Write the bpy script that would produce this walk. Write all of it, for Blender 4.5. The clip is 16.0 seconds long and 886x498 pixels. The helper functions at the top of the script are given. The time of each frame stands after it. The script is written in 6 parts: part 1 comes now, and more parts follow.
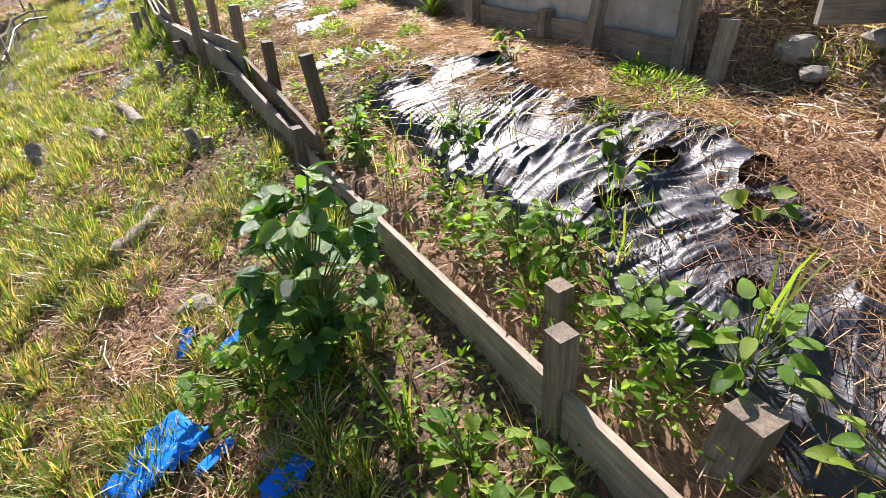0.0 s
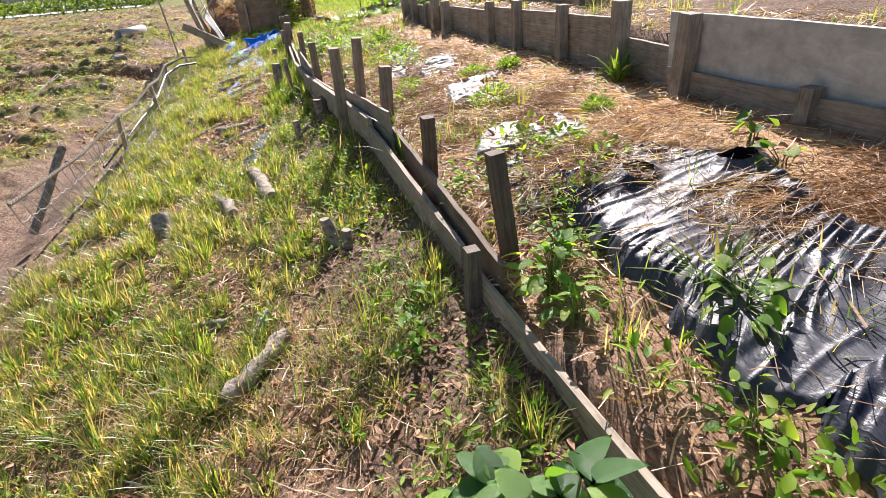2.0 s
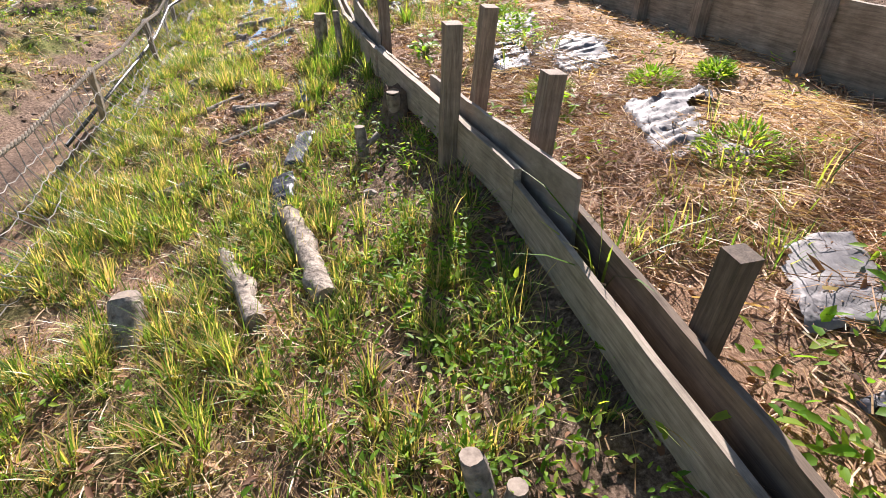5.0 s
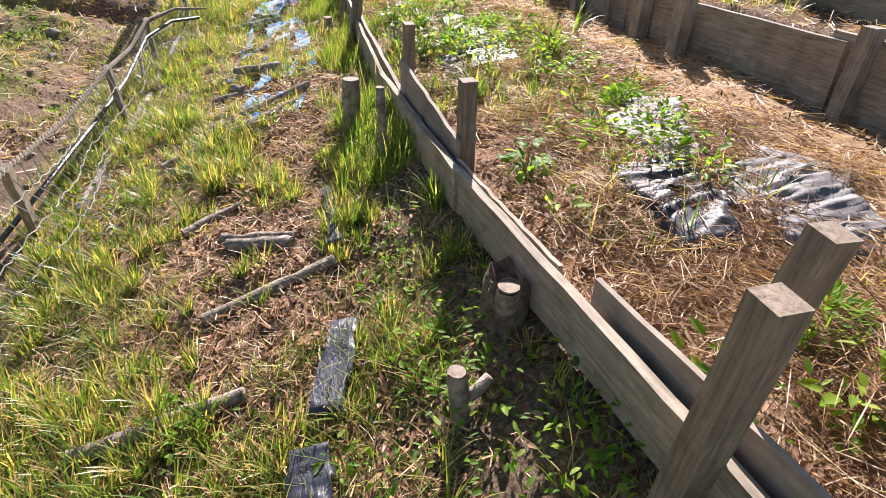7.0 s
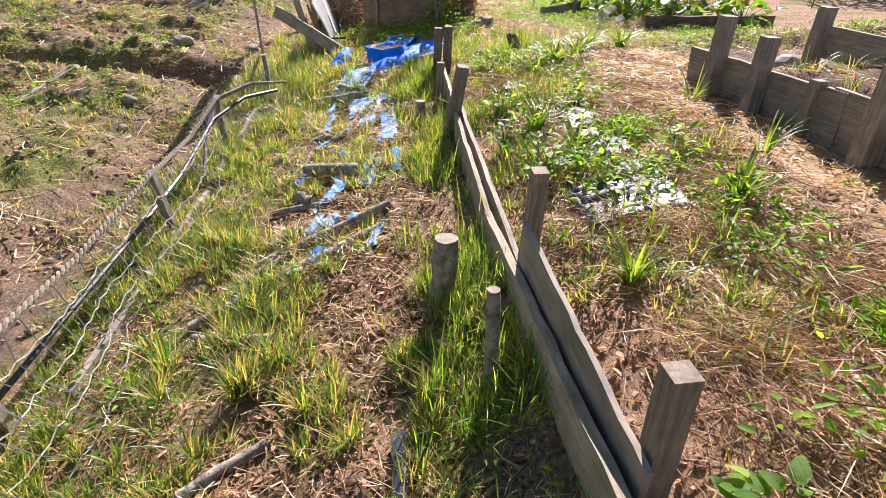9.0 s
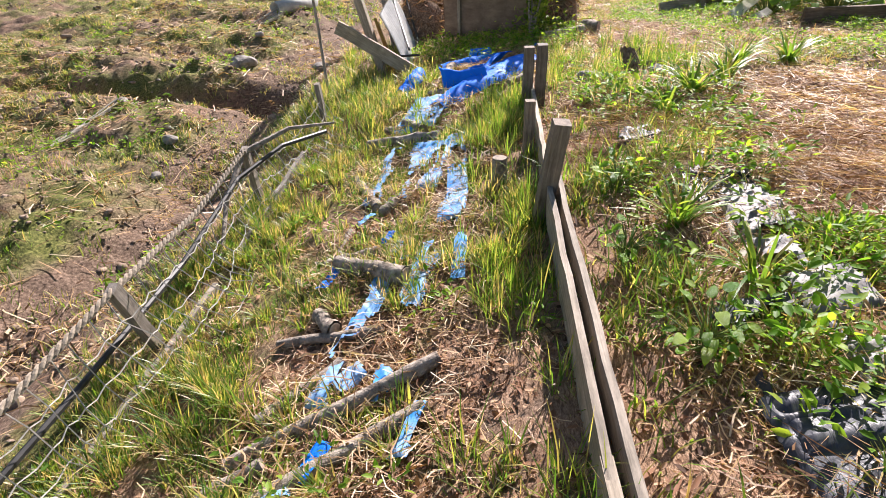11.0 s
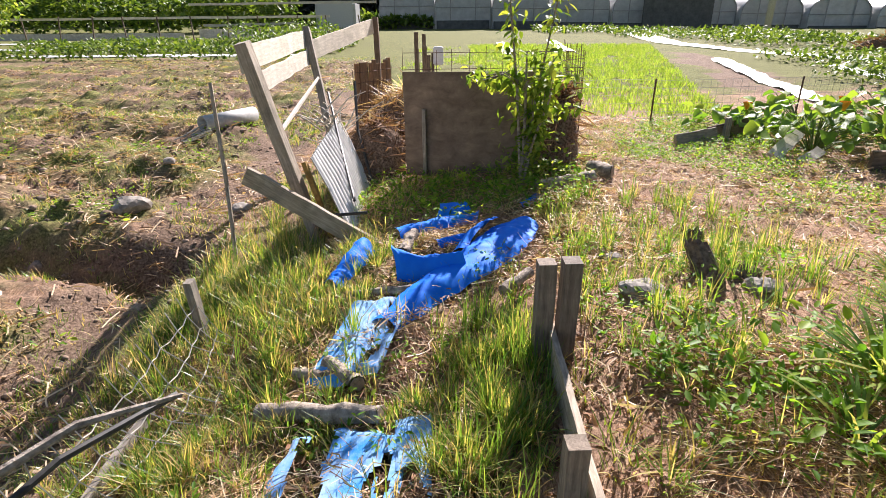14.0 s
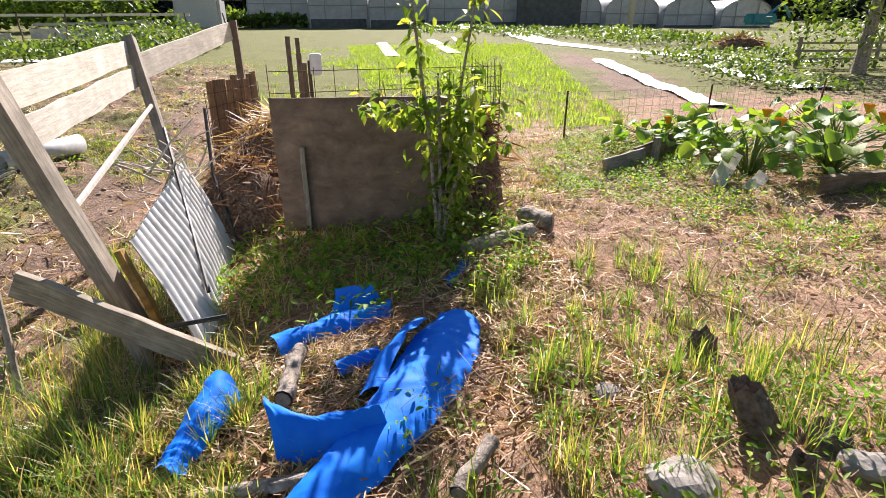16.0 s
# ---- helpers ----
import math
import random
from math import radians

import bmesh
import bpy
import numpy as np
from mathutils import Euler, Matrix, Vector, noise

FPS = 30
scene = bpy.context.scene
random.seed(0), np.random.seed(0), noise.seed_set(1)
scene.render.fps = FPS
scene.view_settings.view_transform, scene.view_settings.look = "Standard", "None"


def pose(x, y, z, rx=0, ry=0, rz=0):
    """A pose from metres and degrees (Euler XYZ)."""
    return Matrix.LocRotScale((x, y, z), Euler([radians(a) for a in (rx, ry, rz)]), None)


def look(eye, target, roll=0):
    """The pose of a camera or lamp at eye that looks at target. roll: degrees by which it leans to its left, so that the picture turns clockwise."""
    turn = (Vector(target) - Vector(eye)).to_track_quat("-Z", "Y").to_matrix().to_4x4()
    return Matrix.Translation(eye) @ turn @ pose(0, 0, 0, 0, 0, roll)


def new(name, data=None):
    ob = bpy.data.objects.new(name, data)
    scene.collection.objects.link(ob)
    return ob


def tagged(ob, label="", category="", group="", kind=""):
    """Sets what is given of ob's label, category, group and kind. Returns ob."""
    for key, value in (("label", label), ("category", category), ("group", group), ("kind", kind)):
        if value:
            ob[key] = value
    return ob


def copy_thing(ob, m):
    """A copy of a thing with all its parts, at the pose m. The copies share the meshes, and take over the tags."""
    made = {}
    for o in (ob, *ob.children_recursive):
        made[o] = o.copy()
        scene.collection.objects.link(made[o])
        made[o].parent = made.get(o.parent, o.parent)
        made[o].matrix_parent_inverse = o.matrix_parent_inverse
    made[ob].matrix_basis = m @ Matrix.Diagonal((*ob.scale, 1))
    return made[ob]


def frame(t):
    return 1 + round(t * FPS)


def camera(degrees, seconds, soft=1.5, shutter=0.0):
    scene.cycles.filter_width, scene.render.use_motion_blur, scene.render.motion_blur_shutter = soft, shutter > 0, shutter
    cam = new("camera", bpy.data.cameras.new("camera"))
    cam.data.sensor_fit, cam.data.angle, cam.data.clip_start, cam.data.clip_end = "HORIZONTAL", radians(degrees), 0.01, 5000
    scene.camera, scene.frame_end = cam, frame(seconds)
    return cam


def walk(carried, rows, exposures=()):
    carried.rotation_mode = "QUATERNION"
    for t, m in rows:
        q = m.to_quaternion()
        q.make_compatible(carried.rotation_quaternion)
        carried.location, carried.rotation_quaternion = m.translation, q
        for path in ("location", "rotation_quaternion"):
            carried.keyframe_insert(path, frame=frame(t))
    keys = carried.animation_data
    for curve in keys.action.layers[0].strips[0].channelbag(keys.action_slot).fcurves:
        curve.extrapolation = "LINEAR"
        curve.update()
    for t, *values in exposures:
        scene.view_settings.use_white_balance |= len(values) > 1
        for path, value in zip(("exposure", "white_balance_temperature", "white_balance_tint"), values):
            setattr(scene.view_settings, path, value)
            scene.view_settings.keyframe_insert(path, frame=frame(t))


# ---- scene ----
cam = camera(77.0, 16.0, soft=0.65)
PATH = [
    (0, (0.041, 0.067, 1.311), (0.781, 1.598, 0.259), -3.5),
    (0.5, (0.022, 0.267, 1.327), (0.746, 1.837, 0.321), -2.5),
    (1, (0.001, 0.54, 1.333), (0.66, 2.155, 0.355), -2.6),
    (1.5, (-0.008, 0.783, 1.314), (0.536, 2.448, 0.351), -3.5),
    (2, (0.041, 1.064, 1.342), (0.487, 2.782, 0.419), -4.5),
    (2.5, (0.017, 1.254, 1.328), (0.519, 2.932, 0.363), -2.9),
    (3, (-0.027, 1.6, 1.304), (0.585, 3.225, 0.312), -1.8),
    (3.5, (-0.1, 1.869, 1.293), (0.459, 3.491, 0.266), -0.1),
    (4, (-0.131, 2.155, 1.242), (0.363, 3.769, 0.168), 0.6),
    (6.5, (-0.144, 4.204, 1.337), (0.234, 5.843, 0.256), 2.2),
    (7, (-0.225, 4.564, 1.338), (0.219, 6.188, 0.258), 3.2),
    (7.5, (-0.212, 4.911, 1.335), (0.19, 6.537, 0.241), 4.1),
    (8, (-0.116, 5.253, 1.424), (0.093, 6.936, 0.364), 1.5),
    (8.5, (-0.166, 5.538, 1.466), (0.034, 7.259, 0.468), 2.3),
    (11, (-0.023, 7.102, 1.449), (-0.17, 8.815, 0.427), -2.1),
    (11.5, (0.019, 7.443, 1.466), (-0.231, 9.168, 0.487), -2.9),
    (12, (-0.009, 7.668, 1.448), (-0.216, 9.389, 0.452), -1.1),
    (12.5, (-0.044, 8.099, 1.411), (-0.145, 9.823, 0.403), -1.3),
    (13, (-0.044, 8.449, 1.419), (-0.179, 10.16, 0.393), -1.5),
    (13.5, (-0.019, 8.791, 1.486), (-0.153, 10.565, 0.572), -1.3),
    (14, (-0.071, 9.111, 1.507), (-0.111, 10.962, 0.752), -0.4),
    (14.5, (-0.103, 9.444, 1.499), (-0.09, 11.333, 0.843), 0.3),
    (15, (-0.057, 9.699, 1.541), (0.021, 11.583, 0.876), 0.1),
    (15.5, (-0.068, 9.99, 1.541), (0.121, 11.844, 0.816), -0.1),
    (16, (-0.098, 10.3, 1.571), (0.242, 12.118, 0.808), -0.2),
]
EXPOSURE = 1.36
walk(cam, [(t, look(eye, target, roll)) for t, eye, target, roll in PATH], exposures=[(0, EXPOSURE)])

# ---- sky and sun ----
SUN_TURN, SUN_HEIGHT = radians(17), radians(35)      # to the right of +y, above the ground
world = bpy.data.worlds.new("sky")
scene.world = world
world.use_nodes = True
sky = world.node_tree.nodes.new("ShaderNodeTexSky")
sky.sky_type, sky.sun_disc, sky.sun_elevation, sky.sun_rotation = "NISHITA", False, SUN_HEIGHT, SUN_TURN
world.node_tree.links.new(sky.outputs[0], world.node_tree.nodes["Background"].inputs[0])
world.node_tree.nodes["Background"].inputs[1].default_value = 0.05
sun = new("sun", bpy.data.lights.new("sun", "SUN"))
sun.data.energy, sun.data.angle, sun.data.color = 5.0, radians(0.6), (1.0, 0.905, 0.89)
toward = Vector((math.sin(SUN_TURN) * math.cos(SUN_HEIGHT), math.cos(SUN_TURN) * math.cos(SUN_HEIGHT), math.sin(SUN_HEIGHT)))
sun.matrix_world = toward.to_track_quat("Z", "Y").to_matrix().to_4x4()

# ---- materials ----


def nodes_of(name):
    m = bpy.data.materials.new(name)
    m.use_nodes = True
    n, l = m.node_tree.nodes, m.node_tree.links
    return m, n, l, n["Principled BSDF"]


def ramp(n, l, source, stops):
    r = n.new("ShaderNodeValToRGB")
    els = r.color_ramp.elements
    while len(els) < len(stops):
        els.new(0.5)
    for e, (p, c) in zip(els, stops):
        e.position, e.color = p, (*c, 1)
    l.new(source, r.inputs[0])
    return r.outputs[0]


def noise_node(n, l, scale, detail=4, rough=0.6, vec=None, distort=0.0):
    t = n.new("ShaderNodeTexNoise")
    t.inputs["Scale"].default_value, t.inputs["Detail"].default_value = scale, detail
    t.inputs["Roughness"].default_value, t.inputs["Distortion"].default_value = rough, distort
    if vec:
        l.new(vec, t.inputs["Vector"])
    return t.outputs[0]


def mix(n, l, kind, a, b, fac):
    m = n.new("ShaderNodeMix")
    m.data_type, m.blend_type = "RGBA", kind
    for socket, v in ((m.inputs[0], fac), (m.inputs[6], a), (m.inputs[7], b)):
        if isinstance(v, (int, float)):
            socket.default_value = v
        elif isinstance(v, tuple):
            socket.default_value = (*v, 1)
        else:
            l.new(v, socket)
    return m.outputs[2]


def bump(n, l, p, height, strength, distance):
    b = n.new("ShaderNodeBump")
    b.inputs["Strength"].default_value, b.inputs["Distance"].default_value = strength, distance
    l.new(height, b.inputs["Height"])
    l.new(b.outputs[0], p.inputs["Normal"])


def wood_mat(name, dark, light, rough=0.85, stretch=(28, 28, 2.2), stain=0.5):
    """Weathered timber, its grain along the part's own z."""
    m, n, l, p = nodes_of(name)
    co = n.new("ShaderNodeTexCoord").outputs["Object"]
    mp = n.new("ShaderNodeMapping")
    mp.inputs["Scale"].default_value = stretch
    l.new(co, mp.inputs[0])
    grain = noise_node(n, l, 2.5, 8, 0.7, mp.outputs[0], 0.6)
    c = ramp(n, l, grain, [(0.3, dark), (0.7, light)])
    blot = ramp(n, l, noise_node(n, l, 6, 5, 0.65, co), [(0.35, (stain, stain, stain * 0.95)), (0.62, (1, 1, 1))])
    c = mix(n, l, "MULTIPLY", c, blot, 0.8)
    info = n.new("ShaderNodeObjectInfo")
    tint = ramp(n, l, info.outputs["Random"], [(0, (0.72, 0.72, 0.74)), (1, (1.15, 1.1, 1.02))])
    c = mix(n, l, "MULTIPLY", c, tint, 1.0)
    l.new(c, p.inputs["Base Color"])
    p.inputs["Roughness"].default_value = rough
    bump(n, l, p, grain, 0.6, 0.004)
    return m


def leaf_mat(name, stops, through_light=0.5, rough=0.5, sheen=0.3, single=False):
    """Leaves: colour by leaf, and light that comes through."""
    m, n, l, p = nodes_of(name)
    source = n.new("ShaderNodeObjectInfo").outputs["Random"] if single else n.new("ShaderNodeNewGeometry").outputs["Random Per Island"]
    c = ramp(n, l, source, stops)
    c = mix(n, l, "MULTIPLY", c, ramp(n, l, noise_node(n, l, 40, 3), [(0.3, (0.75, 0.75, 0.7)), (0.7, (1.1, 1.1, 1.0))]), 0.7)
    l.new(c, p.inputs["Base Color"])
    p.inputs["Roughness"].default_value = rough
    p.inputs["Specular IOR Level"].default_value = sheen
    bump(n, l, p, noise_node(n, l, 60, 3), 0.5, 0.004)
    tr = n.new("ShaderNodeBsdfTranslucent")
    l.new(mix(n, l, "MULTIPLY", c, (1.45, 1.42, 0.65), 1.0), tr.inputs[0])
    ms = n.new("ShaderNodeMixShader")
    ms.inputs[0].default_value = through_light
    l.new(p.outputs[0], ms.inputs[1])
    l.new(tr.outputs[0], ms.inputs[2])
    l.new(ms.outputs[0], n["Material Output"].inputs[0])
    return m


def plain_mat(name, a, b, rough=0.7, scale=12, metal=0.0, bumps=0.3, depth=0.004, spec=0.4):
    m, n, l, p = nodes_of(name)
    co = n.new("ShaderNodeTexCoord").outputs["Object"]
    f = noise_node(n, l, scale, 6, 0.65, co)
    l.new(ramp(n, l, f, [(0.3, a), (0.7, b)]), p.inputs["Base Color"])
    p.inputs["Roughness"].default_value, p.inputs["Metallic"].default_value = rough, metal
    p.inputs["Specular IOR Level"].default_value = spec
    if bumps:
        bump(n, l, p, f, bumps, depth)
    return m


def ground_mat():
    """Soil, straw litter and low green, laid by the zones of the plot."""
    m, n, l, p = nodes_of("earth")
    co = n.new("ShaderNodeTexCoord").outputs["Object"]
    at = n.new("ShaderNodeVertexColor")
    at.layer_name = "zone"
    sep = n.new("ShaderNodeSeparateColor")
    l.new(at.outputs[0], sep.inputs[0])
    fine, mid, wide = noise_node(n, l, 55, 8, 0.75, co), noise_node(n, l, 9, 6, 0.65, co), noise_node(n, l, 1.3, 5, 0.6, co)
    mp = n.new("ShaderNodeMapping")
    mp.inputs["Scale"].default_value = (60, 14, 20)
    mp.inputs["Rotation"].default_value = (0, 0, 0.5)
    l.new(co, mp.inputs[0])
    fibre = noise_node(n, l, 2.0, 7, 0.8, mp.outputs[0], 1.2)
    soil = ramp(n, l, fine, [(0.34, (0.04, 0.027, 0.02)), (0.5, (0.19, 0.13, 0.095)), (0.68, (0.46, 0.34, 0.26))])
    straw = ramp(n, l, fibre, [(0.34, (0.08, 0.05, 0.035)), (0.5, (0.36, 0.225, 0.15)), (0.66, (0.70, 0.50, 0.36))])
    green = ramp(n, l, fine, [(0.34, (0.03, 0.036, 0.014)), (0.5, (0.13, 0.14, 0.04)), (0.68, (0.36, 0.34, 0.12))])
    husk = ramp(n, l, fine, [(0.30, (0.30, 0.185, 0.105)), (0.5, (0.56, 0.38, 0.23)), (0.7, (0.80, 0.60, 0.40))])
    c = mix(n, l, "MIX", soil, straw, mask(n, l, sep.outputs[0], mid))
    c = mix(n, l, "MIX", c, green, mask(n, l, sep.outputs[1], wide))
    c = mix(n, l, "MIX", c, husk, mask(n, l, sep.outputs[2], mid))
    c = mix(n, l, "MULTIPLY", c, ramp(n, l, wide, [(0.3, (0.7, 0.68, 0.66)), (0.7, (1.1, 1.08, 1.04))]), 0.7)
    l.new(c, p.inputs["Base Color"])
    p.inputs["Roughness"].default_value = 0.95
    p.inputs["Specular IOR Level"].default_value = 0.15
    bump(n, l, p, mix(n, l, "MIX", fine, fibre, 0.5), 0.9, 0.02)
    return m


def mask(n, l, amount, rough):
    """Where a layer lies: its amount, broken up by a noise."""
    a = n.new("ShaderNodeMath")
    a.operation = "MULTIPLY_ADD"
    l.new(rough, a.inputs[0])
    a.inputs[1].default_value = 1.6
    a.inputs[2].default_value = -0.8
    b = n.new("ShaderNodeMath")
    b.operation = "ADD"
    l.new(a.outputs[0], b.inputs[0])
    l.new(amount, b.inputs[1])
    r = n.new("ShaderNodeMapRange")
    r.inputs["From Min"].default_value, r.inputs["From Max"].default_value = 0.35, 0.65
    l.new(b.outputs[0], r.inputs[0])
    return r.outputs[0]


EARTH = ground_mat()
GREY_WOOD = wood_mat("grey weathered timber", (0.20, 0.17, 0.14), (0.54, 0.47, 0.39))
DARK_WOOD = wood_mat("dark damp timber", (0.09, 0.065, 0.048), (0.28, 0.21, 0.155))
PALE_WOOD = wood_mat("sun-bleached plank", (0.46, 0.41, 0.35), (0.80, 0.75, 0.67), stain=0.7)
POST_WOOD = wood_mat("brown-grey sawn post", (0.13, 0.10, 0.08), (0.40, 0.33, 0.265))
BAY_PANEL = wood_mat("brown plywood", (0.17, 0.115, 0.08), (0.34, 0.25, 0.18), stretch=(5, 5, 3), stain=0.55)
PANEL_WOOD = wood_mat("concrete-form plywood", (0.48, 0.465, 0.45), (0.70, 0.685, 0.67), stretch=(6, 6, 3), stain=0.6)
PLY_EDGE = wood_mat("weathered plywood board", (0.27, 0.225, 0.18), (0.56, 0.48, 0.40), stretch=(9, 9, 2.4), stain=0.6)
BARK = plain_mat("old bark", (0.10, 0.075, 0.058), (0.48, 0.41, 0.34), 0.9, 26, bumps=1.0, depth=0.016)
CUT_WOOD = plain_mat("cut log end", (0.17, 0.13, 0.10), (0.40, 0.33, 0.265), 0.85, 40)
STONE = plain_mat("field stone", (0.14, 0.125, 0.11), (0.40, 0.36, 0.32), 0.9, 14, bumps=0.8, depth=0.012)
GRASS = leaf_mat("grass blade", [(0, (0.06, 0.14, 0.03)), (0.38, (0.17, 0.28, 0.05)), (0.64, (0.38, 0.41, 0.11)), (0.80, (0.60, 0.47, 0.23)), (1, (0.64, 0.45, 0.31))], 0.52, 0.36, 0.55)
LUSH = leaf_mat("lush blade", [(0, (0.07, 0.16, 0.03)), (0.5, (0.17, 0.28, 0.05)), (0.8, (0.32, 0.37, 0.09)), (1, (0.58, 0.46, 0.22))], 0.5, 0.4, 0.4)
DRY = leaf_mat("dry straw", [(0, (0.16, 0.085, 0.05)), (0.35, (0.42, 0.25, 0.15)), (0.7, (0.64, 0.44, 0.28)), (1, (0.88, 0.74, 0.58))], 0.3, 0.5, 0.4)
REED = leaf_mat("dead brown leaf", [(0, (0.07, 0.035, 0.022)), (0.5, (0.28, 0.145, 0.09)), (1, (0.56, 0.36, 0.25))], 0.2, 0.75)
WEED = leaf_mat("weed leaf", [(0, (0.08, 0.19, 0.022)), (0.5, (0.18, 0.34, 0.04)), (1, (0.38, 0.50, 0.08))], 0.6, 0.5, 0.25)
SOY = leaf_mat("bean leaf", [(0, (0.04, 0.12, 0.03)), (0.5, (0.08, 0.20, 0.04)), (0.8, (0.15, 0.30, 0.05)), (1, (0.30, 0.46, 0.07))], 0.4, 0.3, 0.6, True)
BROAD = leaf_mat("broad weed leaf", [(0, (0.10, 0.24, 0.025)), (0.5, (0.20, 0.38, 0.045)), (1, (0.40, 0.54, 0.09))], 0.55, 0.32, 0.55, True)
SHRUB = leaf_mat("sapling leaf", [(0, (0.08, 0.15, 0.02)), (0.6, (0.22, 0.31, 0.05)), (1, (0.42, 0.45, 0.10))], 0.55)
# FOREST's base colour is lifted to stand for haze over the distant woods.
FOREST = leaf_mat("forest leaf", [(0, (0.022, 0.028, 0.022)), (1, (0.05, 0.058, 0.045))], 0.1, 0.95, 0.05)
HEDGE = leaf_mat("hedge leaf", [(0, (0.05, 0.10, 0.02)), (0.5, (0.11, 0.18, 0.03)), (1, (0.22, 0.29, 0.06))], 0.4)


def film_mat(name, a, b, rough, wrinkle=0.35, gloss=0.6):
    m, n, l, p = nodes_of(name)
    co = n.new("ShaderNodeTexCoord").outputs["Object"]
    dust = noise_node(n, l, 7, 7, 0.7, co)
    l.new(ramp(n, l, dust, [(0.38, a), (0.68, b)]), p.inputs["Base Color"])
    l.new(ramp(n, l, dust, [(0.35, (rough,) * 3), (0.7, (rough + 0.25,) * 3)]), p.inputs["Roughness"])
    p.inputs["Specular IOR Level"].default_value = gloss
    mp = n.new("ShaderNodeMapping")
    mp.inputs["Scale"].default_value = (34, 9, 9)
    mp.inputs["Rotation"].default_value = (0, 0, 0.35)
    l.new(co, mp.inputs[0])
    crease = noise_node(n, l, 1.6, 4, 0.55, mp.outputs[0], 1.4)
    bump(n, l, p, crease, wrinkle, 0.012)
    return m


BLACK_FILM = film_mat("black mulch film", (0.010, 0.013, 0.026), (0.07, 0.072, 0.09), 0.37, 0.35, 0.38)
GREY_FILM = film_mat("faded silver mulch film", (0.09, 0.085, 0.09), (0.30, 0.275, 0.27), 0.48, 0.35, 0.4)
TARP = film_mat("blue tarpaulin", (0.004, 0.16, 0.80), (0.015, 0.23, 0.88), 0.55, 0.08, 0.15)
OLD_TARP = film_mat("faded blue tarpaulin", (0.03, 0.26, 0.72), (0.42, 0.56, 0.74), 0.5, 0.25, 0.35)
STEEL = plain_mat("rusty wire", (0.06, 0.035, 0.025), (0.16, 0.09, 0.06), 0.7, 30, 0.4, 0.0)
ZINC = plain_mat("corrugated plastic sheet", (0.50, 0.48, 0.45), (0.74, 0.72, 0.69), 0.45, 9, 0.0, 0.1)
ROPE = plain_mat("old rope", (0.16, 0.13, 0.095), (0.38, 0.32, 0.25), 0.95, 60, 0, 0.6)
NETTING = plain_mat("white net cord", (0.28, 0.26, 0.23), (0.52, 0.49, 0.44), 0.9, 40, 0, 0.0)
PIPE = plain_mat("black hose", (0.012, 0.012, 0.013), (0.05, 0.048, 0.045), 0.5, 20, 0, 0.1)
CONCRETE = plain_mat("grey pipe", (0.34, 0.34, 0.34), (0.52, 0.52, 0.51), 0.6, 12, 0, 0.3)
WHITE_FILM = film_mat("white mulch film", (0.62, 0.63, 0.65), (0.82, 0.82, 0.83), 0.4)
YELLOW_FOAM = plain_mat("yellow insulation board", (0.16, 0.08, 0.02), (0.46, 0.28, 0.07), 0.8, 18)
FLOWER = plain_mat("orange blossom", (0.75, 0.30, 0.02), (0.85, 0.42, 0.03), 0.6, 30, 0, 0.0)
MESH_GREY = plain_mat("galvanised wire", (0.30, 0.30, 0.30), (0.45, 0.45, 0.44), 0.5, 30, 0.6, 0.0)

# ---- builders ----


def link(name, mesh, material, parent=None, label=""):
    if material:
        mesh.materials.append(material)
    ob = new(name, mesh)
    if parent:
        ob.parent = parent
    if label:
        ob["label"] = label
    return ob


def part(name, bm, material, parent=None, label="", smooth=False):
    me = bpy.data.meshes.new(name)
    bm.normal_update()
    bm.to_mesh(me)
    bm.free()
    if smooth:
        me.polygons.foreach_set("use_smooth", [True] * len(me.polygons))
    return link(name, me, material, parent, label)


def sheet(name, verts, tris, material, parent=None, smooth=False, label=""):
    """One mesh out of arrays of points and triangles."""
    verts, tris = np.asarray(verts, np.float32), np.asarray(tris, np.int32)
    me = bpy.data.meshes.new(name)
    me.vertices.add(len(verts))
    me.vertices.foreach_set("co", verts.ravel())
    me.loops.add(tris.size)
    me.loops.foreach_set("vertex_index", tris.ravel())
    me.polygons.add(len(tris))
    me.polygons.foreach_set("loop_start", np.arange(0, tris.size, 3, dtype=np.int32))
    if smooth:
        me.polygons.foreach_set("use_smooth", np.ones(len(tris), bool))
    me.update(calc_edges=True)
    return link(name, me, material, parent, label)


def empty(name, x, y, z, **tags):
    ob = new(name)
    ob.location = (x, y, z)
    ob.empty_display_size = 0.1
    return tagged(ob, **tags)


rng = np.random.default_rng(7)
_grid = rng.random((64, 64))


def lumps(x, y, size, octaves=3):
    """Smooth value noise in -1 to 1, of that lump size in metres."""
    x, y = np.asarray(x, float) / size, np.asarray(y, float) / size
    total, weight = 0.0, 1.0
    for k in range(octaves):
        fx, fy = x * 2**k + 17.3 * k, y * 2**k + 5.1 * k
        ix, iy = np.floor(fx).astype(int), np.floor(fy).astype(int)
        u, v = fx - ix, fy - iy
        u, v = u * u * (3 - 2 * u), v * v * (3 - 2 * v)
        g = lambda a, b: _grid[a % 64, b % 64]
        total = total + weight * ((g(ix, iy) * (1 - u) + g(ix + 1, iy) * u) * (1 - v) + (g(ix, iy + 1) * (1 - u) + g(ix + 1, iy + 1) * u) * v - 0.5)
        weight *= 0.5
    return total * 1.1


def step(a, b, x):
    t = np.clip((np.asarray(x, float) - a) / (b - a), 0, 1)
    return t * t * (3 - 2 * t)


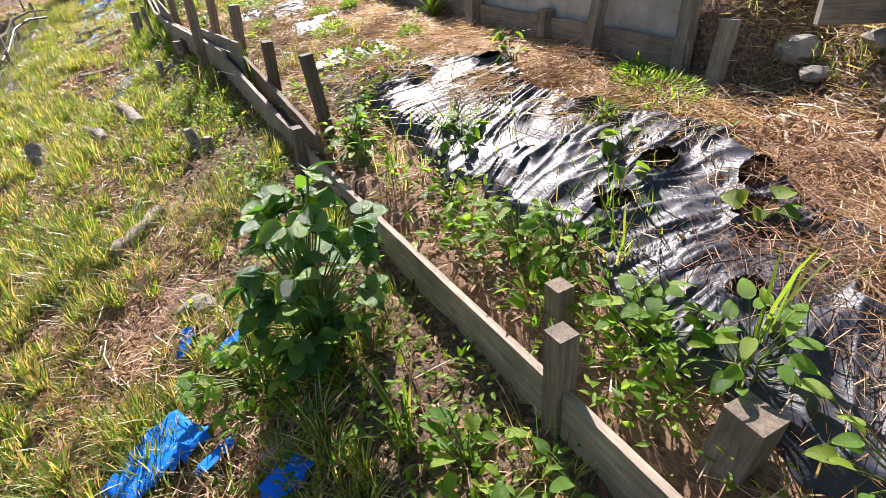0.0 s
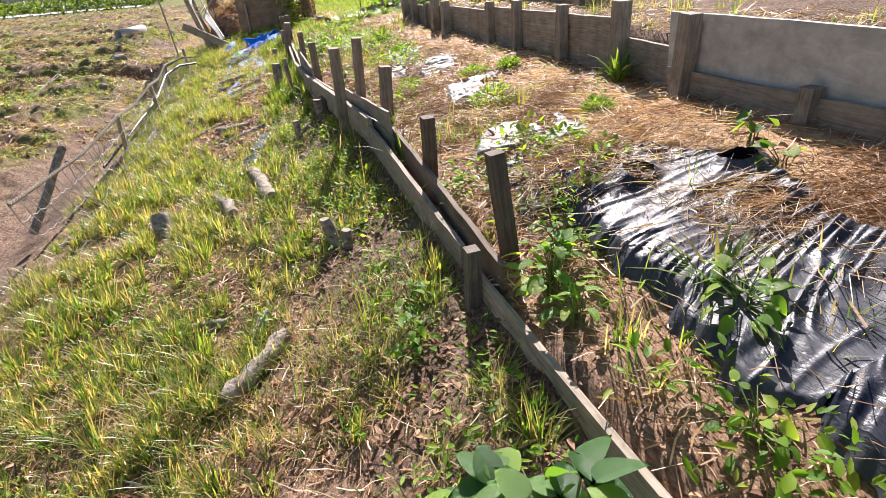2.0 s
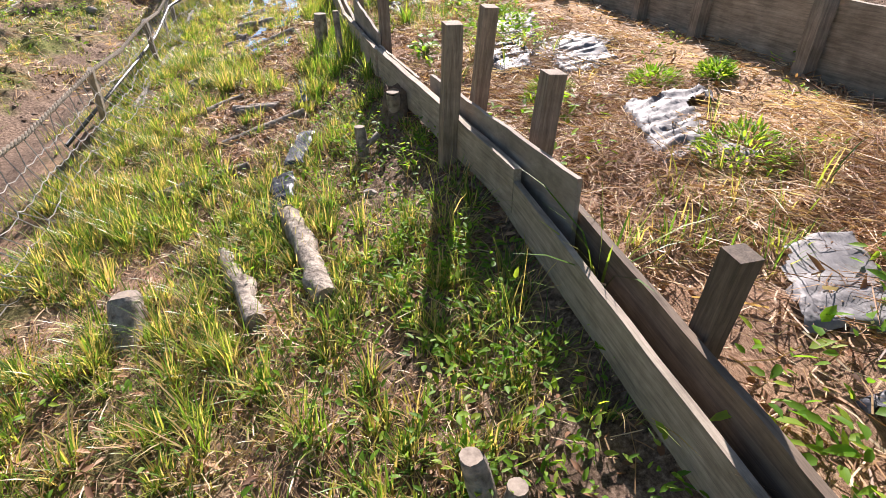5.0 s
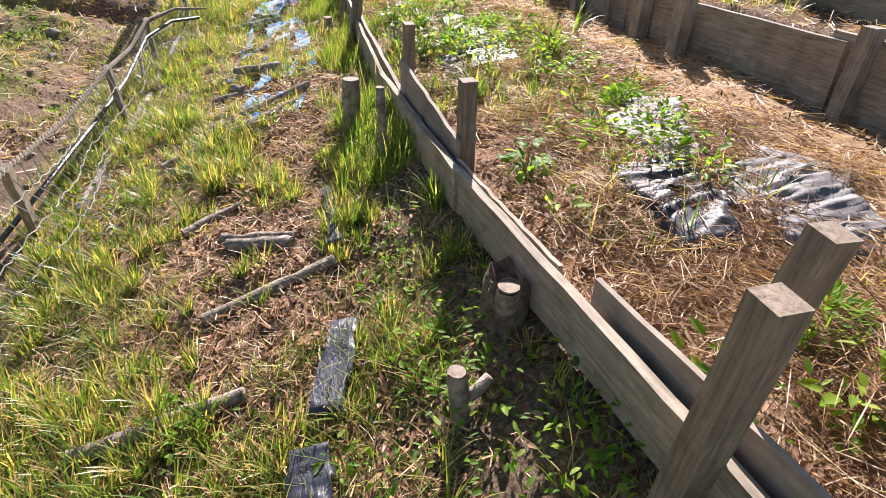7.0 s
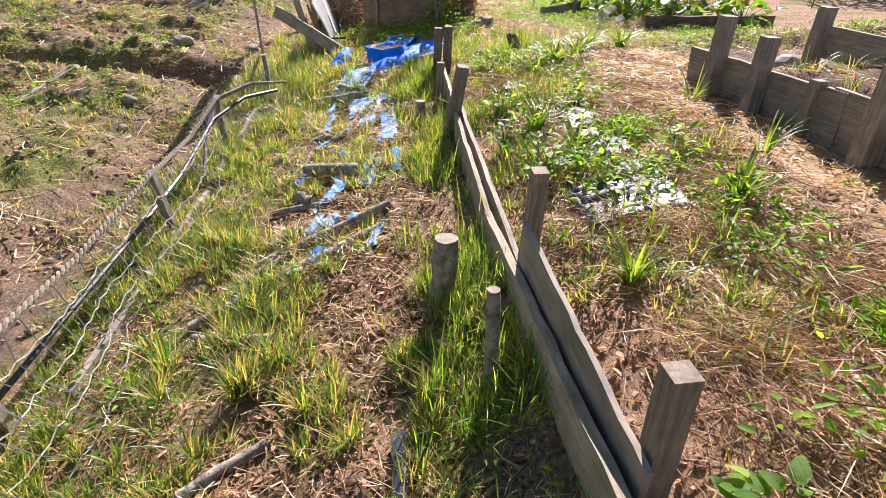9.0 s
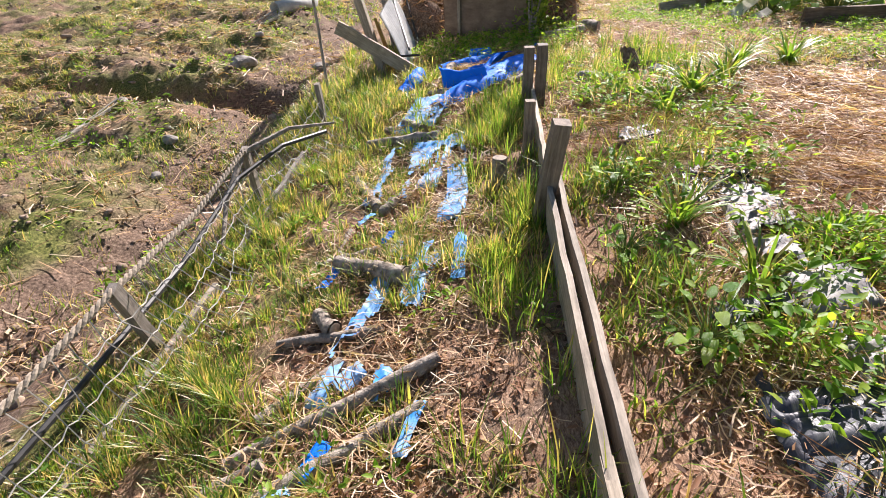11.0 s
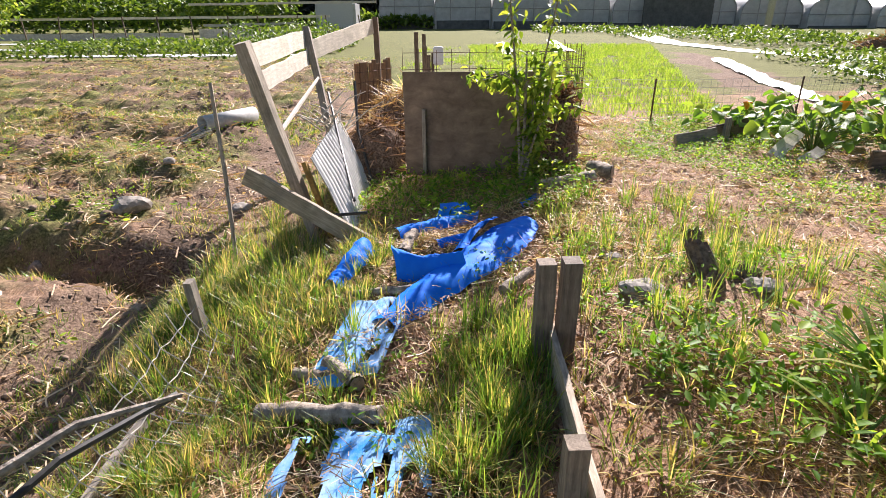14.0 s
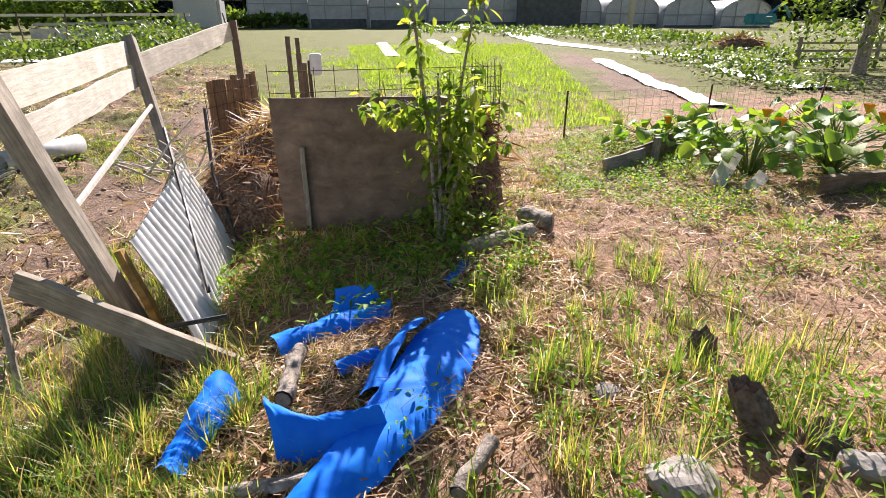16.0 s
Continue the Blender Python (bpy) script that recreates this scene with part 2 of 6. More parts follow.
def fence_x(y):
    return np.interp(y, [-4, 0.5, 2.7, 4.0, 5.5, 6.5, 7.5, 9.3, 11, 30], [0.78, 0.72, 0.60, 0.58, 0.465, 0.345, 0.30, 0.27, 0.30, 0.3])


WALL_X = 2.24


def lie(x, y):
    """The ground's height without its small lumps."""
    x, y = np.asarray(x, float), np.asarray(y, float)
    fx = fence_x(y)
    path = 0.2 + 0.25 * (np.maximum(x, -1.6) - 0.5) + 0.02 * (np.clip(y, -3, 12) - 4)
    path = path + 0.085 * np.exp(-(np.maximum(fx - x, 0) / 0.2) ** 2) * step(4.2, 5.2, y) * (1 - step(7.5, 9, y))
    bed = np.interp(x - fx, [0, 0.5, 1.3, 3], [0.27, 0.44, 0.56, 0.60])
    w = step(-0.02, 0.05, x - fx) * (1 - step(10.8, 12.0, y))
    z = path * (1 - w) + bed * w
    up = step(WALL_X + 0.02, WALL_X + 0.10, x) * (1 - step(8.9, 9.9, y)) * step(1.5, 1.9, y)
    z = z + up * (0.30 - 0.012 * (y - 3))
    z = z + 0.32 * step(2.32, 2.85, x) * (1 - step(1.5, 1.9, y)) * step(-1.5, 0.2, y)
    m = step(10.8, 12.2, y)
    z = z * (1 - m) + m * np.interp(x, [-1.6, -0.6, 0.8, 3], [-0.05, 0.17, 0.36, 0.36])
    field = np.interp(y, [5, 11, 14, 17, 20], [-0.35, -0.15, 0.0, 0.22, 0.22])
    l = step(-2.0, -3.1, x)
    z = z * (1 - l) + field * l
    # the drain beside the net, and the one that leaves it across the field
    z = z - 0.16 * np.exp(-((x + 2.25) / 0.28) ** 2) * (1 - step(12.6, 13.4, y))
    z = z - 0.34 * np.exp(-((y - 12.75 - 0.13 * (-x - 2.0)) / 0.22) ** 2) * step(-1.65, -2.1, x) * (1 - step(-5.0, -7.0, x))
    f = step(15.5, 19, y)
    far = 0.22 + 0.0155 * np.maximum(y - 18, 0)
    return z * (1 - f) + far * f


def ground_z(x, y):
    x, y = np.asarray(x, float), np.asarray(y, float)
    tilled = step(-2.2, -3.0, x) * (1 - step(26, 28.5, y))
    near = 1 - step(22, 30, y)
    z = lie(x, y) + near * (0.035 * lumps(x, y, 0.55) + 0.030 * lumps(x + 3, y, 0.13, 2))
    z = z + tilled * (0.13 * np.abs(lumps(x, y, 0.42, 4)) + 0.07 * lumps(x, y + 5, 0.12, 2) + 0.05 * np.sin((y + 0.35 * x) * 4.2))
    return z


def ground_at(x, y):
    return float(ground_z(x, y))


def spaced(stops):
    """Coordinates from stretches of (end, spacing)."""
    out = [stops[0][0]]
    for end, gap in stops[1:]:
        n = max(1, round((end - out[-1]) / gap))
        out += list(np.linspace(out[-1], end, n + 1)[1:])
    return np.array(out)


def build_ground():
    xs = spaced([(-900, 0), (-120, 130), (-30, 15), (-12, 1.2), (-8, 0.16), (-4.5, 0.06), (3.4, 0.035), (6, 0.1), (12, 1), (40, 7), (140, 25), (900, 152)])
    ys = spaced([(-300, 0), (-20, 40), (-1.5, 1.5), (14.5, 0.04), (20, 0.08), (28, 0.16), (34, 0.6), (75, 4), (140, 20), (900, 152)])
    gx, gy = np.meshgrid(xs, ys)
    z = ground_z(gx, gy)
    v = np.stack([gx, gy, z], -1).reshape(-1, 3)
    nx, ny = len(xs), len(ys)
    i = (np.arange(ny - 1)[:, None] * nx + np.arange(nx - 1)).ravel()
    t = np.concatenate([np.stack([i, i + 1, i + nx + 1], 1), np.stack([i, i + nx + 1, i + nx], 1)])
    ob = sheet("ground", v, t, EARTH, smooth=True)
    x, y = v[:, 0], v[:, 1]
    fx = fence_x(y)
    bed = step(0, 0.3, x - fx) * (1 - step(10.5, 12, y)) * (1 - step(2.1, 2.4, x))
    field = step(-1.9, -2.6, x) * (1 - step(27, 29, y + 0.25 * (x + 3)))
    path = (1 - bed) * (1 - field) * (1 - step(12, 13, y)) * (x < WALL_X)
    away = step(19, 22, y) * (1 - field)
    meadow = step(11, 12.5, y) * (1 - field) * (1 - away)
    straw = 0.95 * bed + 0.56 * path + 0.70 * meadow + 0.46 * field + 0.45 * away
    green = 0.08 * bed + 0.40 * path * step(0.6, -0.5, x) + 0.40 * meadow + 0.50 * field + 0.85 * away
    husk = 0.85 * step(1.42, 1.70, x + 0.12 * lumps(x, y, 0.6)) * (1 - step(2.12, 2.3, x)) * step(1.6, 2.6, y) * (1 - step(8.6, 9.8, y))
    # Dark soil beside the fence, its shade put in too: less straw and green.
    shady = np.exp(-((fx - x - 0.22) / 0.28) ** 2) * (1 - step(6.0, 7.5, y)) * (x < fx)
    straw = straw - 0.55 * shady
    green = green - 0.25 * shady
    soilbed = away * step(4.9, 5.2, x - 0.22 * (y - 19)) * (1 - step(6.2, 6.6, x - 0.20 * (y - 19))) * (1 - step(29, 32, y))
    green = green * (1 - soilbed)
    straw = straw * (1 - soilbed)
    drain = np.exp(-((x + 2.25) / 0.3) ** 2) * (1 - away)
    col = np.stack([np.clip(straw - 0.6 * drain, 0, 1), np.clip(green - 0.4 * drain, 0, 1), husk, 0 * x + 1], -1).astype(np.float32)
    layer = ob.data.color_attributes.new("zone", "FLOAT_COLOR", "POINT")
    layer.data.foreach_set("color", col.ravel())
    tagged(ob, "sloping garden ground of brown soil, straw and weeds", "ground", kind="structure")


def timber(bm, a, b, wide, thick, twist=0.0, seg=6, wobble=0.004, bevel=0.004, side=None):
    """A board or post from a to b, a little uneven."""
    a, b = Vector(a), Vector(b)
    d = (b - a)
    length = d.length
    d.normalize()
    s = Vector(side) if side else (Vector((0, 0, 1)).cross(d) if abs(d.z) < 0.8 else Vector((1, 0, 0)))
    s = (s - d * s.dot(d)).normalized()
    u = d.cross(s)
    rings = []
    for k in range(seg + 1):
        f = k / seg
        c = a + d * length * f
        r = random.uniform(-wobble, wobble)
        q = random.uniform(-wobble, wobble)
        w, t = wide / 2, thick / 2
        rings.append([bm.verts.new(c + s * (x + r) + u * (y + q)) for x, y in ((-t, -w), (t, -w), (t, w), (-t, w))])
    for p, q in zip(rings, rings[1:]):
        for k in range(4):
            bm.faces.new((p[k], p[(k + 1) % 4], q[(k + 1) % 4], q[k]))
    bm.faces.new(rings[0][::-1])
    bm.faces.new(rings[-1])
    if bevel:
        bmesh.ops.bevel(bm, geom=[e for e in bm.edges if e.calc_face_angle(0) > 1.0], offset=bevel, segments=1, affect="EDGES")


def laid_timber(name, a, b, wide, thick, material, parent, label="", seg=6, wobble=0.004, bevel=0.004, side=None):
    """As timber(), in a frame of its own whose z runs along the piece, so that the grain does too."""
    a, b = Vector(a), Vector(b)
    d = b - a
    s = Vector(side) if side else (Vector((0, 0, 1)).cross(d) if abs(d.normalized().z) < 0.8 else Vector((1, 0, 0)))
    d0 = d.normalized()
    s = (s - d0 * s.dot(d0)).normalized()
    u = d0.cross(s)
    bm = bmesh.new()
    timber(bm, (0, 0, 0), (0, 0, d.length), wide, thick, seg=seg, wobble=wobble, bevel=bevel, side=(1, 0, 0))
    ob = part(name, bm, material, parent, label)
    m = Matrix((s, u, d0)).transposed().to_4x4()
    m.translation = a - (parent.location if parent else Vector())
    ob.matrix_local = m
    return ob


def tube(bm, pts, radii, sides=7, rough=0.0, cap=True):
    pts = [Vector(p) for p in pts]
    rings = []
    for k, p in enumerate(pts):
        d = (pts[min(k + 1, len(pts) - 1)] - pts[max(k - 1, 0)]).normalized()
        s = d.cross(Vector((0.3, 0.2, 0.93))).normalized()
        u = d.cross(s)
        r = radii[k] if hasattr(radii, "__len__") else radii
        rings.append([bm.verts.new(p + (s * math.cos(a) + u * math.sin(a)) * r * (1 + random.uniform(-rough, rough))) for a in (2 * math.pi * j / sides for j in range(sides))])
    for p, q in zip(rings, rings[1:]):
        for k in range(sides):
            bm.faces.new((p[k], p[(k + 1) % sides], q[(k + 1) % sides], q[k]))
    if cap:
        bm.faces.new(rings[0][::-1])
        bm.faces.new(rings[-1])


def blades(pos, height, width, lean, turn, bend=0.5):
    """Grass blades as bent tapering strips: arrays of points and triangles."""
    n = len(pos)
    side = np.stack([np.cos(turn), np.sin(turn), 0 * turn], 1)
    ahead = np.stack([-np.sin(turn), np.cos(turn), 0 * turn], 1)
    v = np.empty((n, 7, 3))
    for k, f in enumerate((0.0, 0.4, 0.75)):
        c = pos + ahead * (lean * height * (f**1.7))[:, None] + np.array([0, 0, 1.0]) * (height * (f - bend * np.minimum(lean, 1.4) * 0.45 * f**2.2))[:, None]
        w = (width * (1 - 0.55 * f) / 2)[:, None]
        v[:, 2 * k], v[:, 2 * k + 1] = c - side * w, c + side * w
    v[:, 6] = pos + ahead * (lean * height)[:, None] + np.array([0, 0, 1.0]) * (height * (1 - bend * np.minimum(lean, 1.4) * 0.45))[:, None]
    t = np.array([[0, 1, 3], [0, 3, 2], [2, 3, 5], [2, 5, 4], [4, 5, 6]])
    return v.reshape(-1, 3), (np.arange(n)[:, None, None] * 7 + t).reshape(-1, 3)


def leaves(pos, length, width, turn, tilt, roll=None, cup=0.15):
    """Pointed oval leaves, folded a little along the midrib: points and triangles."""
    n = len(pos)
    roll = rng.normal(0, 0.35, n) if roll is None else roll
    d = np.stack([np.cos(turn) * np.cos(tilt), np.sin(turn) * np.cos(tilt), np.sin(tilt)], 1)
    s = np.stack([-np.sin(turn), np.cos(turn), 0 * turn], 1)
    u = np.cross(d, s)
    s2 = s * np.cos(roll)[:, None] + u * np.sin(roll)[:, None]
    u2 = np.cross(d, s2)
    L, W = length[:, None], width[:, None]
    rows = [(0, 0, 0), (0.22, -0.42, cup), (0.22, 0.42, cup), (0.3, 0, 0.0), (0.62, -0.40, cup), (0.62, 0.40, cup), (0.65, 0, -0.02), (1, 0, -0.12)]
    v = np.stack([pos + d * L * a + s2 * W * b + u2 * W * c * (1 if b else 1) for a, b, c in rows], 1)
    t = np.array([[0, 3, 1], [0, 2, 3], [1, 3, 6], [1, 6, 4], [3, 2, 5], [3, 5, 6], [4, 6, 7], [6, 5, 7]])
    return v.reshape(-1, 3), (np.arange(n)[:, None, None] * 8 + t).reshape(-1, 3)


def straws(pos, length, width, turn, tilt):
    """Thin bent strips that lie about: points and triangles."""
    n = len(pos)
    d = np.stack([np.cos(turn) * np.cos(tilt), np.sin(turn) * np.cos(tilt), np.sin(tilt)], 1)
    s = np.stack([-np.sin(turn), np.cos(turn), rng.normal(0, 0.6, n)], 1)
    bow = rng.normal(0, 0.10, n)[:, None] * s * [[1, 1, 0]]
    v = np.empty((n, 6, 3))
    for k, f in enumerate((-0.5, 0.0, 0.5)):
        c = pos + d * (length * f)[:, None] + bow * (length * (0.25 - f * f) * 4)[:, None]
        v[:, 2 * k], v[:, 2 * k + 1] = c - s * (width / 2)[:, None], c + s * (width / 2)[:, None]
    t = np.array([[0, 1, 3], [0, 3, 2], [2, 3, 5], [2, 5, 4]])
    return v.reshape(-1, 3), (np.arange(n)[:, None, None] * 6 + t).reshape(-1, 3)


def joined(*pairs):
    vs, ts, k = [], [], 0
    for v, t in pairs:
        vs.append(v)
        ts.append(t + k)
        k += len(v)
    return np.concatenate(vs), np.concatenate(ts)


def tufts(centres, per, radius, height, width, lean, seedling=0.35):
    """Blades round tuft centres; per, radius, height may be arrays."""
    n = len(centres)
    per = np.broadcast_to(per, n).astype(int)
    idx = np.repeat(np.arange(n), per)
    k = len(idx)
    r = np.sqrt(rng.random(k)) * np.broadcast_to(radius, n)[idx]
    a = rng.random(k) * 2 * np.pi
    x, y = centres[idx, 0] + r * np.cos(a), centres[idx, 1] + r * np.sin(a)
    pos = np.stack([x, y, ground_z(x, y) - 0.01], 1)
    hgt = np.broadcast_to(height, n)[idx] * rng.uniform(seedling, 1.0, k)
    turn = a - np.pi / 2 + rng.normal(0, 0.7, k)
    return blades(pos, hgt, width * rng.uniform(0.6, 1.3, k), np.abs(rng.normal(lean, 0.25, k)), turn)


build_ground()

# ---- the board fence along the bed ----
fence = empty("garden_fence", 0.6, 0.8, 0.2, label="low weathered board fence with stakes along the planting bed", category="fence")


def stake(x, y, top, size, dx=0.0, dy=0.0, material=GREY_WOOD, parent=fence, name="post", deep=0.12, thick=None, label=""):
    """A sawn stake whose top is at x, y; dx, dy: how far its foot stands off."""
    g = ground_at(x + dx, y + dy)
    return laid_timber(name, (x + dx, y + dy, g - deep), (x, y, top), size, thick or size, material, parent, label, wobble=0.002, side=(1, 0.05, 0))


# x, y, height of the top, thickness, offset of the foot
for row in ((0.87, 0.46, 0.46, 0.085, -0.03, 0.02), (0.672, 0.80, 0.50, 0.055, 0.01, 0.0), (0.825, 1.0, 0.45, 0.055, 0, 0.0),
            (0.575, 2.72, 0.43, 0.05, 0.0, 0.02), (0.70, 2.80, 0.74, 0.056, 0.06, -0.02), (0.70, 3.71, 0.66, 0.06, 0.0, 0.03),
            (0.70, 4.72, 0.76, 0.07, -0.03, 0.0), (0.43, 5.07, 0.86, 0.066, 0.0, 0.03), (0.605, 5.17, 0.90, 0.06, -0.03, 0.05),
            (0.385, 6.57, 0.75, 0.06, 0.02, 0.0), (0.345, 7.55, 0.76, 0.055, 0.0, 0.05), (0.285, 9.31, 0.73, 0.07, -0.07, 0.06),
            (0.225, 10.18, 0.57, 0.055, 0, 0), (0.265, 10.97, 0.70, 0.065, 0.0, 0.0), (0.35, 10.94, 0.72, 0.065, 0.0, 0.03)):
    stake(*row[:4], *row[4:], material=DARK_WOOD if row[1] in (3.71, 2.80) else POST_WOOD)


def fence_board(y0, y1, x0, x1, top0, top1, high, thick=0.022, material=GREY_WOOD, lean=0.03):
    laid_timber("board", (x0, y0, top0 - high / 2), (x1, y1, top1 - high / 2), high, thick, material, fence, seg=14, wobble=0.003, bevel=0.003, side=(1, 0, lean))


fence_board(-1.4, 2.80, 0.745, 0.615, 0.37, 0.30, 0.20)
fence_board(2.62, 4.35, 0.655, 0.645, 0.40, 0.47, 0.21, material=DARK_WOOD)
fence_board(2.95, 4.75, 0.612, 0.528, 0.33, 0.455, 0.16)
fence_board(4.55, 6.42, 0.535, 0.318, 0.49, 0.475, 0.17, thick=0.03)
fence_board(6.36, 7.95, 0.312, 0.252, 0.475, 0.41, 0.16, thick=0.03)
fence_board(4.25, 5.58, 0.615, 0.468, 0.58, 0.53, 0.26, thick=0.016, material=PLY_EDGE)
fence_board(5.72, 6.5, 0.435, 0.348, 0.475, 0.465, 0.18, thick=0.014, material=PLY_EDGE)
fence_board(6.52, 7.5, 0.350, 0.300, 0.535, 0.60, 0.27, thick=0.016, material=PLY_EDGE)
fence_board(7.8, 9.5, 0.252, 0.258, 0.41, 0.46, 0.17)
fence_board(7.5, 9.6, 0.305, 0.310, 0.42, 0.44, 0.17)
fence_board(9.4, 11.15, 0.265, 0.305, 0.46, 0.43, 0.20)

# ---- the board wall of the upper terrace ----
terrace = empty("terrace_wall", WALL_X, 4, 0.5, label="grey weathered plank retaining wall with leaning stakes above the bed", category="retaining wall")


def wall_board(y0, y1, x0, x1, z0, z1, high, thick=0.025, material=GREY_WOOD):
    laid_timber("board", (x0, y0, z0 - high / 2), (x1, y1, z1 - high / 2), high, thick, material, terrace, seg=10, wobble=0.004, bevel=0.003, side=(1, 0, 0.06))


wall_board(1.95, 3.95, 2.30, 2.24, 1.00, 0.99, 0.42, material=PANEL_WOOD)
wall_board(1.9, 3.9, 2.25, 2.21, 0.72, 0.70, 0.16)
wall_board(3.95, 4.9, 2.26, 2.24, 0.80, 0.82, 0.28)
wall_board(4.5, 6.7, 2.24, 2.14, 0.92, 0.90, 0.40)
wall_board(6.6, 8.4, 2.12, 2.04, 0.87, 0.85, 0.36)
wall_board(8.3, 9.75, 2.03, 1.98, 0.84, 0.80, 0.34)
for x, y, top, size, dx, dy in ((2.30, 1.98, 1.02, 0.065, -0.08, -0.05), (2.24, 1.72, 0.84, 0.058, -0.05, 0.0), (2.20, 2.94, 0.75, 0.075, 0.0, 0.0), (2.19, 2.45, 0.96, 0.06, -0.05, 0.04),
                                (2.17, 3.72, 1.0, 0.085, 0.0, 0.03), (2.20, 4.42, 1.03, 0.09, 0.0, 0.0), (2.14, 5.1, 0.98, 0.07, 0.0, 0.0), (2.12, 5.9, 0.98, 0.07, 0, 0), (2.10, 6.5, 0.95, 0.07, 0.0, 0.0),
                                (1.98, 7.6, 0.92, 0.085, 0.0, 0), (1.985, 8.05, 1.02, 0.09, 0.0, 0.0), (2.0, 8.5, 0.86, 0.06, 0, 0), (1.94, 8.9, 1.0, 0.08, 0, 0), (1.93, 9.35, 1.05, 0.085, 0, 0)):
    stake(x, y, top, size, dx, dy, parent=terrace)
upper = empty("upper_terrace_edging", 3.0, 6, 0.8, label="second row of grey edging boards and stakes on the terrace", category="edging")
for y0, y1, x0, x1, top in ((5.8, 7.8, 2.95, 2.85, 1.02), (7.7, 9.6, 2.84, 2.72, 1.0)):
    laid_timber("board", (x0, y0, top - 0.1), (x1, y1, top - 0.11), 0.2, 0.025, GREY_WOOD, upper, seg=8, side=(1, 0, 0.05))
for x, y, top in ((2.9, 6.2, 1.12), (2.80, 7.6, 1.1), (2.72, 8.7, 1.12), (2.68, 9.5, 1.1)):
    stake(x, y, top, 0.08, parent=upper)
side_board = laid_timber("edging_board", (2.38, 1.45, 0.92), (3.3, 0.85, 0.93), 0.17, 0.035, GREY_WOOD, None, seg=8)
tagged(side_board, "thick weathered board resting above a stony bank", "board")
for x, y in ((2.62, 1.25), (3.2, 0.9)):
    tagged(stake(x - 0.04, y - 0.03, 0.93, 0.07, parent=None, name="stake"), "weathered stake that holds up an edging board", "stake")

# ---- compost bay at the end of the path ----
bay = empty("compost_bin", 0.2, 14.0, 0.25, label="compost bay of plywood, wire mesh and rice straw", category="compost bin")
laid_timber("front_panel", (-0.50, 14.0, 0.68), (0.62, 13.72, 0.70), 0.88, 0.014, BAY_PANEL, bay, "grey-brown plywood front panel", seg=8, wobble=0.002, bevel=0.001)
laid_timber("prop", (-0.33, 13.93, 0.15), (-0.335, 13.94, 0.82), 0.05, 0.03, GREY_WOOD, bay, "thin batten against the panel")


def slatted(x0, y0, x1, y1, z0, z1, count, wide, material, parent, name="slat"):
    for k in range(count):
        f = (k + 0.5) / count
        x, y = x0 + (x1 - x0) * f, y0 + (y1 - y0) * f
        dz = random.uniform(-0.03, 0.03)
        laid_timber(name, (x, y, z0), (x + random.uniform(-0.02, 0.02), y, z1 + dz), wide, 0.018, material, parent, seg=3, wobble=0.003, bevel=0.0, side=(y1 - y0, -(x1 - x0), 0))


BROWN_WOOD = wood_mat("brown slats", (0.14, 0.075, 0.04), (0.42, 0.26, 0.15))
slatted(-1.16, 15.42, -0.82, 16.10, 0.20, 1.10, 9, 0.072, BROWN_WOOD, bay)
slatted(-0.86, 16.1, 0.9, 16.1, 0.20, 0.62, 14, 0.1, BROWN_WOOD, bay)


def wire_grid(name, a, b, z0, z1, gap, thick, material, parent, over=0.0, seed=0):
    """Welded wire between two feet, as thin rods; over: how far the uprights stand past the top rod."""
    r = random.Random(seed)
    a, b = Vector((*a, 0)), Vector((*b, 0))
    length = (b - a).length
    lines = []
    n = max(2, round(length / gap))
    for k in range(n + 1):
        p = a.lerp(b, k / n)
        dx, dy = r.uniform(-0.01, 0.01), r.uniform(-0.01, 0.01)
        lines.append([(p.x, p.y, z0), (p.x + dx, p.y + dy, z1 + over * r.uniform(0.3, 1))])
    m = max(1, round((z1 - z0) / gap))
    for k in range(m + 1):
        z = z0 + (z1 - z0) * k / m
        lines.append([a.lerp(b, f) + Vector((0, 0, z + r.uniform(-0.008, 0.008))) for f in (0, 0.33, 0.66, 1)])
    for pts in lines:
        bm = bmesh.new()
        tube(bm, pts, thick, 4, cap=False)
        ob = part(name, bm, material, parent)
        ob.location = -parent.location


wire_grid("wire_rod", (-0.52, 14.25), (1.07, 14.30), 0.3, 1.26, 0.14, 0.0028, STEEL, bay, 0.05, 1)
wire_grid("wire_rod", (1.07, 14.30), (1.12, 15.6), 0.3, 1.22, 0.10, 0.0028, STEEL, bay, 0.12, 2)
wire_grid("wire_rod", (0.62, 13.75), (1.07, 14.30), 0.3, 1.2, 0.10, 0.0028, STEEL, bay, 0.12, 3)
wire_grid("wire_rod", (-1.16, 15.36), (-0.82, 16.04), 0.2, 1.0, 0.12, 0.003, STEEL, bay, 0.06, 4)
wire_grid("wire_rod", (-0.52, 14.25), (-1.16, 15.36), 0.2, 0.72, 0.12, 0.003, STEEL, bay, 0.04, 5)


